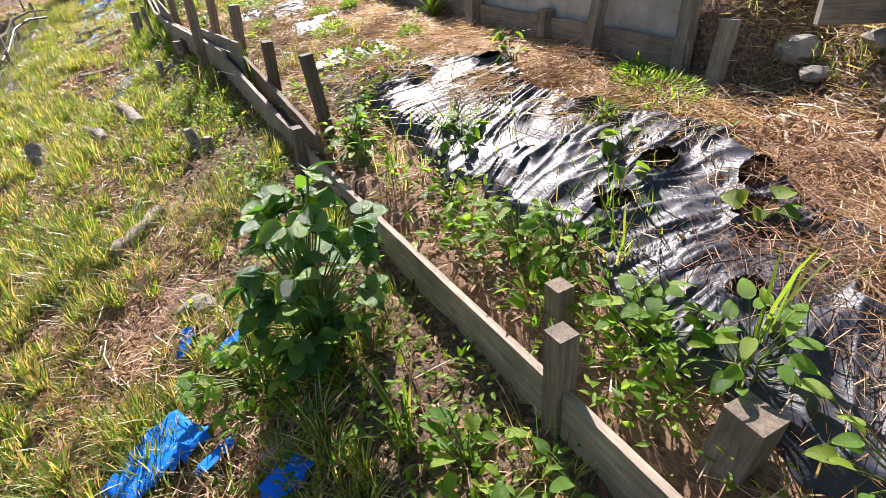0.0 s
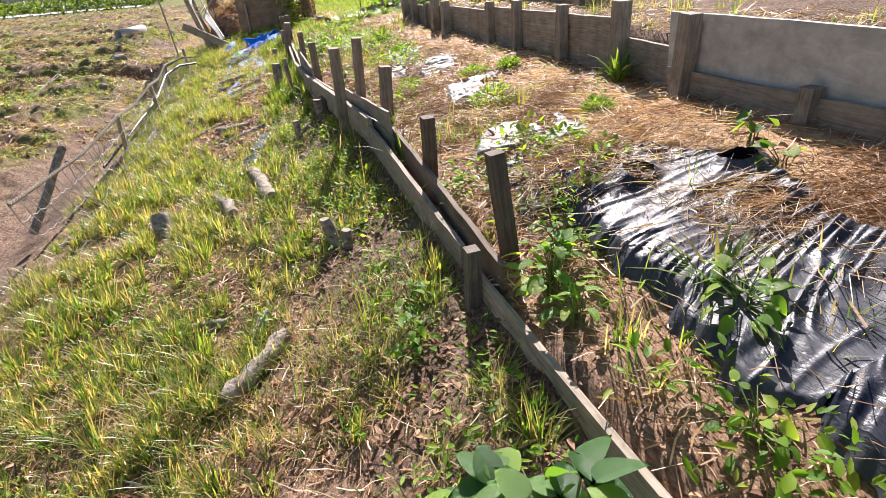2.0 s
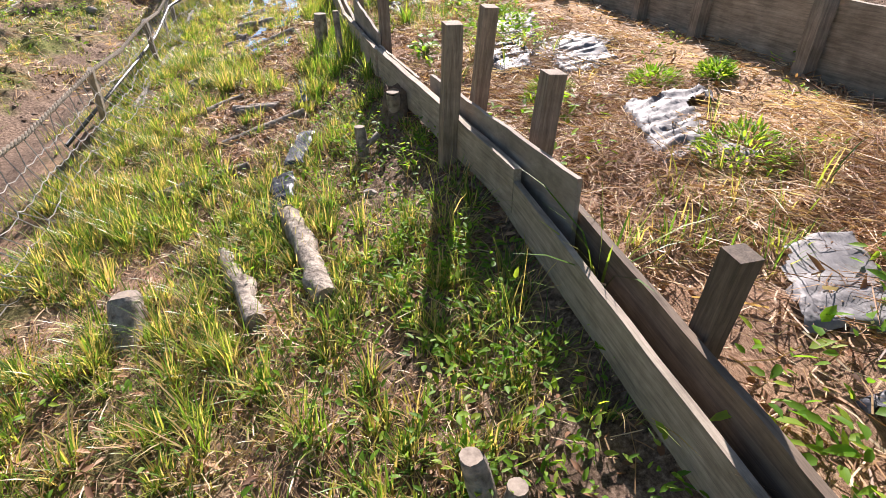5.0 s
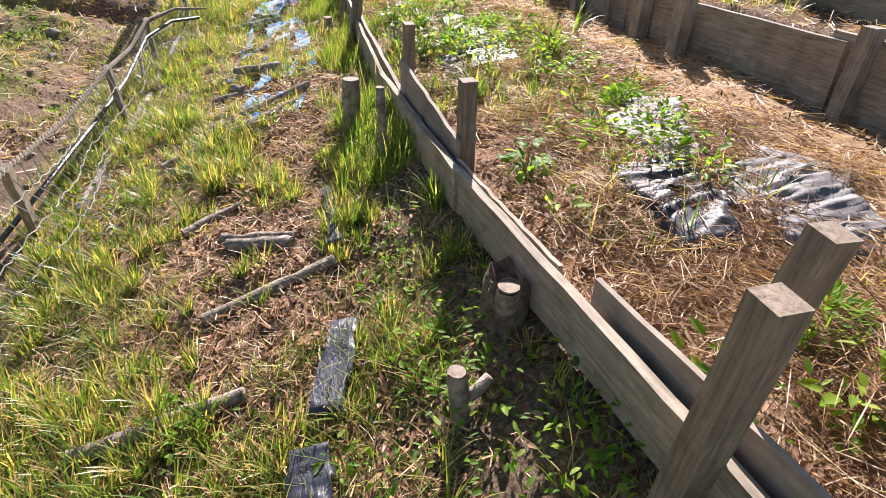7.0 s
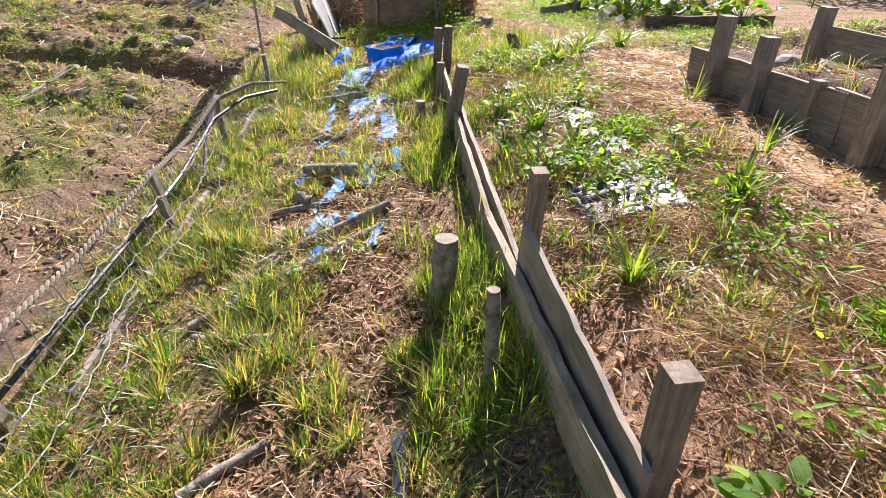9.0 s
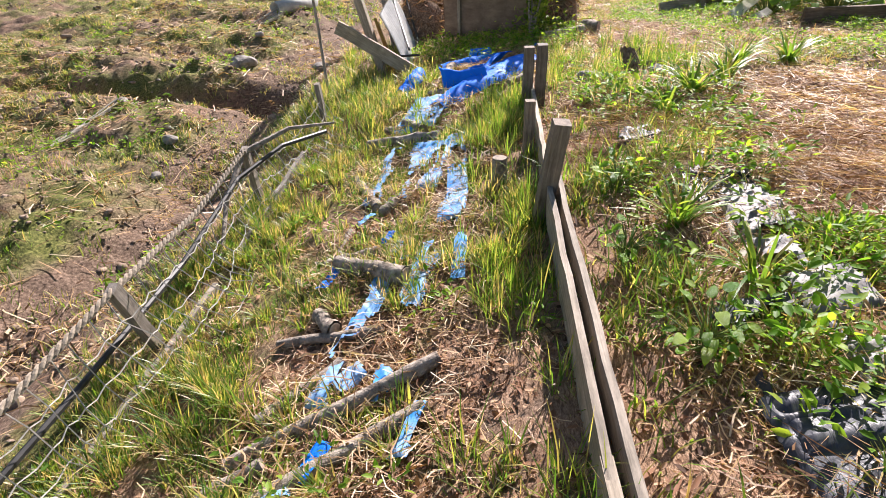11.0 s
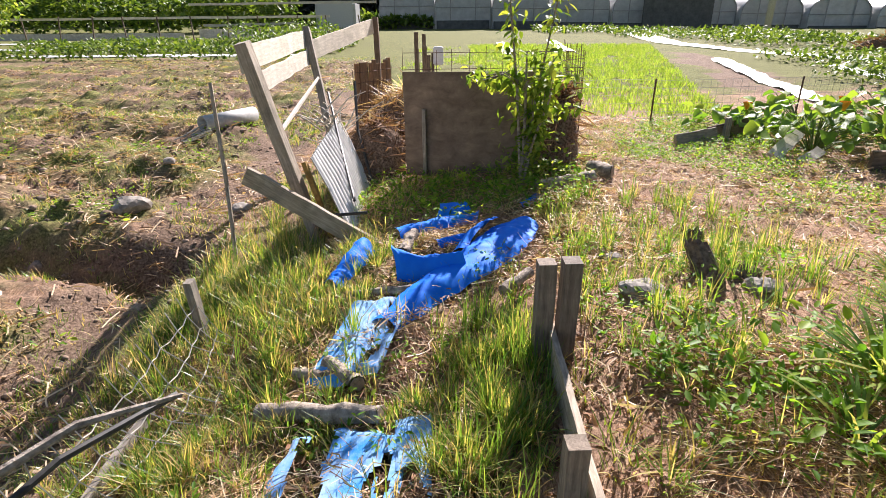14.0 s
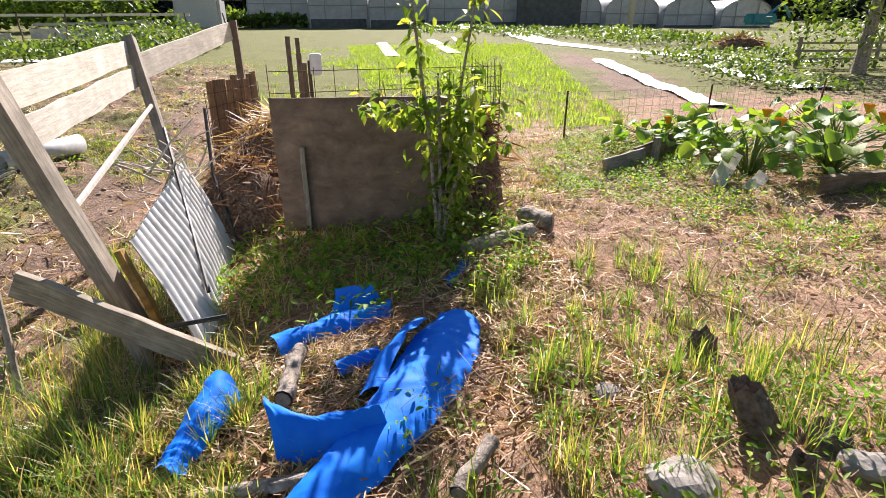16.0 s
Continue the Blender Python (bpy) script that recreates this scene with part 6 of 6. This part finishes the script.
tagged(laid_timber("edge_plank", (3.3, 13.62, 0.42), (5.2, 13.75, 0.45), 0.2, 0.04, DARK_WOOD, None, side=(0, 1, 0.1)), "dark plank along the pumpkin bed's front", "board")

# ---- the low wire fence behind ----
wire = empty("wire_fence", 2.3, 16.0, 0.3, label="low galvanised wire fence on thin iron stakes", category="fence")
posts = [(1.15, 16.0), (2.31, 16.02), (4.2, 16.3), (6.2, 16.8), (8.4, 17.4)]
for x, y in posts:
    bm = bmesh.new()
    tube(bm, [(x, y, ground_at(x, y) - 0.1), (x + 0.01, y, ground_at(x, y) + 0.52)], 0.011, 6)
    q = part("stake", bm, STEEL, wire)
    q.location = -wire.location
for k, (a, b) in enumerate(zip(posts, posts[1:])):
    g = ground_at(*a)
    wire_grid("wire", a, b, g + 0.04, g + 0.50, 0.10, 0.0016, MESH_GREY, wire, 0, 300 + k)

# ---- the plots beyond ----


def flat_strip(name, points, widths, material, up=0.03, **tags):
    """A long low sheet of film over a ridge of earth."""
    c = along([(x, y, 0) for x, y in points], 40)
    w = np.interp(np.linspace(0, 1, 40), np.linspace(0, 1, len(widths)), widths)
    d = np.gradient(c[:, :2], axis=0)
    d /= np.linalg.norm(d, axis=1)[:, None]
    s = np.stack([d[:, 1], -d[:, 0]], 1)
    rows = []
    for f in np.linspace(-0.5, 0.5, 7):
        x, y = c[:, 0] + s[:, 0] * w * f, c[:, 1] + s[:, 1] * w * f
        rows.append(np.stack([x, y, ground_z(x, y) + up + 0.12 * (0.25 - f * f) + 0.03 * lumps(x, y, 0.4)], 1))
    v = np.stack(rows)
    k = (np.arange(6)[:, None] * 40 + np.arange(39)).ravel()
    t = np.concatenate([np.stack([k, k + 1, k + 41], 1), np.stack([k, k + 41, k + 40], 1)])
    return tagged(sheet(name, v.reshape(-1, 3), t, material, smooth=True), **tags)


flat_strip("white_mulch", [(6.0, 18.4), (6.6, 21.6), (8.1, 27.3)], [0.4, 0.45, 0.6], WHITE_FILM, label="white plastic mulch over a narrow ridge", category="plastic film", group="white mulch strips")
flat_strip("white_mulch", [(12.0, 50), (10.0, 37), (10.7, 31), (12.2, 27), (14.5, 25.5)], [1.2, 1.6, 1.3, 0.9, 0.7], WHITE_FILM, label="wide white plastic mulch across the far plot", category="plastic film", group="white mulch strips")
flat_strip("white_mulch", [(10.2, 25), (9.7, 23), (9.3, 20)], [0.4, 0.6, 0.8], WHITE_FILM, label="white plastic mulch on the near plot", category="plastic film", group="white mulch strips")
flat_strip("white_mulch", [(1.9, 30), (2.2, 38)], [0.5, 0.5], WHITE_FILM, label="white plastic mulch strip in the grass plot", category="plastic film", group="white mulch strips")
flat_strip("white_mulch", [(4.2, 31), (4.9, 40)], [0.5, 0.5], WHITE_FILM, label="white plastic mulch strip in the grass plot", category="plastic film", group="white mulch strips")
for y, x0, x1 in ((30, -16, -5), (34, -20, -7), (39, -26, -14)):
    flat_strip("white_mulch", [(x0, y), ((x0 + x1) / 2, y + 0.3), (x1, y)], [0.9, 0.9], WHITE_FILM, label="white mulch under a far vegetable row", category="plastic film", group="white mulch strips")


def clump_cloud(n, x0, x1, y0, y1, high, leaf, shape=None):
    x, y = rng.uniform(x0, x1, n), rng.uniform(y0, y1, n)
    top = high * (0.75 + 0.5 * lumps(x, y, 2.2, 3))
    z = lie(x, y) + np.maximum(top, 0.05) * rng.random(n) ** 0.6
    return leaves(np.column_stack([x, y, z]), leaf * rng.uniform(0.6, 1.3, n), leaf * rng.uniform(0.4, 0.8, n), rng.random(n) * 6.28, rng.normal(0.1, 0.6, n))


rows = [clump_cloud(1500, -17, -4.5, y - 0.45, y + 0.45, 0.55, 0.17) for y in (28.5, 31.5, 33.0, 36.0)] + [clump_cloud(1500, -9, -4.5, 31, 37, 1.3, 0.18)]
tagged(sheet("vegetable_rows", *joined(*rows), HEDGE), "rows of leafy vegetables on the far plot", "crop", kind="stuff")
rows = [clump_cloud(1700, 9.5, 20, 40, 50, 0.5, 0.25), clump_cloud(1200, 12, 19, 33.5, 39, 0.5, 0.22), clump_cloud(1300, 9.2, 15, 23.2, 28, 0.45, 0.16), clump_cloud(900, 17, 24, 26, 32, 1.4, 0.2), clump_cloud(700, 6, 12, 50, 56, 0.4, 0.3), clump_cloud(500, 8.0, 10, 19.6, 22.5, 0.35, 0.14)]
tagged(sheet("crop_patches", *joined(*rows), HEDGE), "patches of low green crops on the far plots", "crop", kind="stuff")
heap("straw_heap", 16.0, 31.5, 0.35, 1.1, 0.5, 0.5, 700, REED, EARTH, None, 9, 0.4, 0.05)
tagged(bpy.data.objects["straw_heap"], "reddish brown heap of dead plants", "heap")
tagged(bpy.data.objects["straw_heap_core"], "earth under the heap of dead plants", "heap")
tagged(sheet("hedge", *joined(clump_cloud(9000, -52, -13, 55, 60, 4.0, 0.5), clump_cloud(2500, -13, -2, 62, 66, 1.6, 0.5)), HEDGE), "long rounded hedge of leafy bushes", "hedge", kind="stuff")


def leafy_tree(x, y, trunk, crown_z, rx, rz, count, leaf, material, seed, label, name="tree"):
    r = np.random.default_rng(seed)
    g = float(lie(x, y))
    thing = empty(name, x, y, g, label=label, category="tree")
    bm = bmesh.new()
    tube(bm, [(0, 0, -0.1), (0.05, 0.02, crown_z * 0.5), (0, 0.05, crown_z), (0.1, 0, crown_z + rz * 0.7)], [trunk * 1.3, trunk, trunk * 0.7, trunk * 0.2], 8, 0.06)
    pts = []
    for k in range(16):
        a, up = r.random() * 6.28, r.uniform(-0.6, 0.9)
        tip = Vector((rx * math.cos(a) * math.sqrt(max(0.1, 1 - up * up)), rx * math.sin(a) * math.sqrt(max(0.1, 1 - up * up)), crown_z + rz * up))
        tube(bm, [(0, 0, crown_z * 0.8), tuple(tip * 0.55 + Vector((0, 0, crown_z * 0.42))), tuple(tip)], [trunk * 0.4, trunk * 0.25, trunk * 0.08], 5)
        m = count // 16
        pts.append(np.array(tip) * r.uniform(0.55, 1.0, (m, 1)) + np.array((0, 0, crown_z)) * 0 + r.normal(0, rx * 0.2, (m, 3)))
    part("trunk", bm, BARK, thing)
    p = np.concatenate(pts)
    n = len(p)
    sheet("crown", *leaves(p, leaf * r.uniform(0.6, 1.2, n), leaf * r.uniform(0.35, 0.6, n), r.random(n) * 6.28, r.normal(-0.3, 0.5, n)), material, thing)


leafy_tree(-23.5, 38, 0.14, 2.2, 1.7, 1.5, 2200, 0.3, SHRUB, 1, "small round leafy tree at the edge of the far plots")
leafy_tree(12.6, 22.5, 0.13, 3.2, 2.2, 1.7, 2600, 0.20, HEDGE, 2, "broad-leaved tree beside the far plot")

# rails and trellis across the plots
trellis = empty("trellis", -14, 42, 0.6, label="long low trellis of pale rails on stakes", category="trellis")
for x0, x1, y, z in ((-27, -7, 42, 1.55), (-15, -4.5, 43, 2.3), (-13.5, -8.5, 41, 1.2)):
    laid_timber("rail", (x0, y, z + 0.2), (x1, y + 0.5, z + 0.3), 0.12, 0.10, PALE_WOOD, trellis, seg=8, wobble=0.02)
for k in range(12):
    x = -26 + k * 1.9
    laid_timber("stake", (x, 42.1, 0.4), (x + random.uniform(-0.3, 0.3), 42.1, 1.9), 0.06, 0.06, DARK_WOOD, trellis)
for x0, x1, y, z in ((-30, -16, 44, 0.5), (-15, -9, 43.8, 0.7)):
    ob = laid_timber("blue_sheet", (x0, y, z + 0.25), (x1, y, z + 0.25), 0.5, 0.05, PANEL_WOOD, None, seg=6)
    tagged(ob, "low grey-blue sheet wall before the hedge", "sheet wall")
far_fence = empty("far_fence", 14, 26, 0.3, label="low fence of pale rails and stakes by the far plot", category="fence")
for k in range(4):
    laid_timber("post", (12.3 + k * 2.0, 24.2 - k * 0.5, 0.2), (12.3 + k * 2.0, 24.2 - k * 0.5, 1.1), 0.07, 0.07, GREY_WOOD, far_fence)
for z in (0.55, 0.75, 0.95):
    laid_timber("rail", (12.2, 24.2, z), (18.6, 22.6, z + 0.05), 0.06, 0.04, GREY_WOOD, far_fence)

# the greenhouses
PLASTIC = plain_mat("dusty greenhouse plastic", (0.34, 0.35, 0.36), (0.55, 0.555, 0.56), 0.4, 1.5, 0, 0.1)
PLASTIC.node_tree.nodes["Principled BSDF"].inputs["Transmission Weight"].default_value = 0.25
FRAME = plain_mat("greenhouse tube", (0.26, 0.26, 0.26), (0.40, 0.40, 0.40), 0.5, 8, 0.4, 0.0)
DARK_OPEN = plain_mat("dark greenhouse door", (0.06, 0.06, 0.06), (0.12, 0.12, 0.115), 0.8, 3)


def greenhouse(x, y, half, eave, ridge, deep):
    g = float(lie(x, y))
    thing = empty("greenhouse", x, y, g, label="arched tunnel greenhouse with dusty grey plastic", category="greenhouse", group="row of greenhouses")
    arc = [(-half, 0.0), (-half, eave)] + [(half * -math.cos(math.pi * k / 12), eave + (ridge - eave) * math.sin(math.pi * k / 12) ** 0.8) for k in range(1, 12)] + [(half, eave), (half, 0.0)]
    bm = bmesh.new()
    rings = [[bm.verts.new((px, py, pz)) for px, pz in arc] for py in (0, deep / 2, deep)]
    for a, b in zip(rings, rings[1:]):
        for k in range(len(arc) - 1):
            bm.faces.new((a[k], a[k + 1], b[k + 1], b[k]))
    part("cover", bm, PLASTIC, thing, smooth=True)
    bm = bmesh.new()
    bm.faces.new([bm.verts.new((px * 0.99, 0.05, pz * 0.99)) for px, pz in arc])
    part("end_wall", bm, PLASTIC, thing)
    bm = bmesh.new()
    tube(bm, [(px, -0.03, pz) for px, pz in arc], 0.05, 5)
    part("hoop", bm, FRAME, thing)
    for px in (-half * 0.45, half * 0.45):
        bm = bmesh.new()
        tube(bm, [(px, -0.03, 0), (px, -0.03, eave + (ridge - eave) * 0.85)], 0.045, 5)
        part("upright", bm, FRAME, thing)
    bm = bmesh.new()
    tube(bm, [(-half, -0.03, eave), (half, -0.03, eave)], 0.04, 5)
    part("crossbar", bm, FRAME, thing)
    bm = bmesh.new()
    bmesh.ops.create_cube(bm, size=1, matrix=Matrix.Translation((0, -0.05, 0.4)) @ Matrix.Diagonal((half * 1.9, 0.06, 0.8, 1)))
    part("skirt", bm, DARK_OPEN, thing, "dark lower skirt")
    return thing


first = greenhouse(-4.3, 63.0, 2.45, 1.9, 3.8, 22)
for k in range(1, 9):
    x, y = -4.3 + 4.98 * k, 63.0 - 0.75 * k
    copy_thing(first, pose(x, y, float(lie(x, y)) - 0.06 * k) @ Matrix.Diagonal((1, 1, 1 - 0.035 * k, 1)))
bm = bmesh.new()
bmesh.ops.create_cube(bm, size=1, matrix=Matrix.Translation((18.2, 59.0, 2.2)) @ Matrix.Diagonal((5.6, 0.3, 2.6, 1)))
tagged(part("shed_wall", bm, DARK_OPEN), "dark shed front between the greenhouses", "shed")
bm = bmesh.new()
bmesh.ops.create_cube(bm, size=1, matrix=Matrix.Translation((33, 52, 1.5)) @ Matrix.Diagonal((2.2, 1.2, 0.8, 1)))
bmesh.ops.bevel(bm, geom=bm.edges[:], offset=0.15, segments=2, affect="EDGES")
tube(bm, [(33.5, 52, 1.8), (34.6, 51.8, 2.6), (35.4, 51.7, 1.6)], 0.12, 6)
tagged(part("small_digger", bm, plain_mat("teal machine paint", (0.02, 0.16, 0.2), (0.04, 0.24, 0.28), 0.5, 4)), "small teal garden machine parked by the greenhouses", "machine")
tank = bmesh.new()
bmesh.ops.create_cube(tank, size=1, matrix=Matrix.Translation((-9.5, 58, 2.0)) @ Matrix.Diagonal((3.2, 2.5, 2.2, 1)))
bmesh.ops.bevel(tank, geom=tank.edges[:], offset=0.2, segments=2, affect="EDGES")
tagged(part("shed", tank, CONCRETE), "small grey-blue shed beside the greenhouses", "shed")

pole = empty("utility_pole", 23.6, 55, 0.8, label="grey concrete utility pole with a small transformer", category="utility pole")
bm = bmesh.new()
tube(bm, [(0, 0, -0.3), (0.35, 0, 12)], [0.26, 0.18], 10)
part("shaft", bm, CONCRETE, pole, smooth=True)
bm = bmesh.new()
tube(bm, [(-0.1, -0.3, 6.0), (-0.1, -0.3, 7.0)], 0.28, 10)
part("transformer", bm, CONCRETE, pole)
bm = bmesh.new()
tube(bm, [(-0.9, 0, 11), (1.5, 0, 11)], 0.06, 6)
part("crossarm", bm, STEEL, pole)
pole2 = empty("utility_pole", -13.5, 58, 0.8, label="dark thin pole standing before the woods", category="utility pole")
bm = bmesh.new()
tube(bm, [(0, 0, -0.3), (0.2, 0, 8)], [0.2, 0.14], 8)
part("shaft", bm, DARK_WOOD, pole2)

# the wooded hill
xs, ys = np.linspace(-160, 160, 81), np.linspace(88, 170, 22)
gx, gy = np.meshgrid(xs, ys)
gz_ = lie(gx, gy) - 1.5 + 38 * step(86, 165, gy) + 4 * lumps(gx, gy, 30)
i = (np.arange(21)[:, None] * 81 + np.arange(80)).ravel()
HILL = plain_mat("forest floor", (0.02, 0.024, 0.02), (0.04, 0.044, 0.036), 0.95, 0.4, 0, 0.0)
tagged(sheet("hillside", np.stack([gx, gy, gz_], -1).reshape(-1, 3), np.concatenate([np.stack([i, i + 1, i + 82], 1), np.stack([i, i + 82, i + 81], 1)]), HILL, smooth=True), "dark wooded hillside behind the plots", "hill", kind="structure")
n = 520
tx, ty = rng.uniform(-140, 140, n), 84 + 70 * rng.random(n) ** 1.7
tz = lie(tx, ty) - 1.5 + 38 * step(86, 165, ty)
th = rng.uniform(9, 17, n)
m = 110
f = rng.random((n, m))
a = rng.random((n, m)) * 6.28
rad = (0.35 + 2.6 * (1 - f) ** 0.8) * np.sqrt(rng.random((n, m)))
pos = np.stack([tx[:, None] + rad * np.cos(a), ty[:, None] + rad * np.sin(a), tz[:, None] + th[:, None] * (0.04 + 0.96 * f)], -1).reshape(-1, 3)
k = len(pos)
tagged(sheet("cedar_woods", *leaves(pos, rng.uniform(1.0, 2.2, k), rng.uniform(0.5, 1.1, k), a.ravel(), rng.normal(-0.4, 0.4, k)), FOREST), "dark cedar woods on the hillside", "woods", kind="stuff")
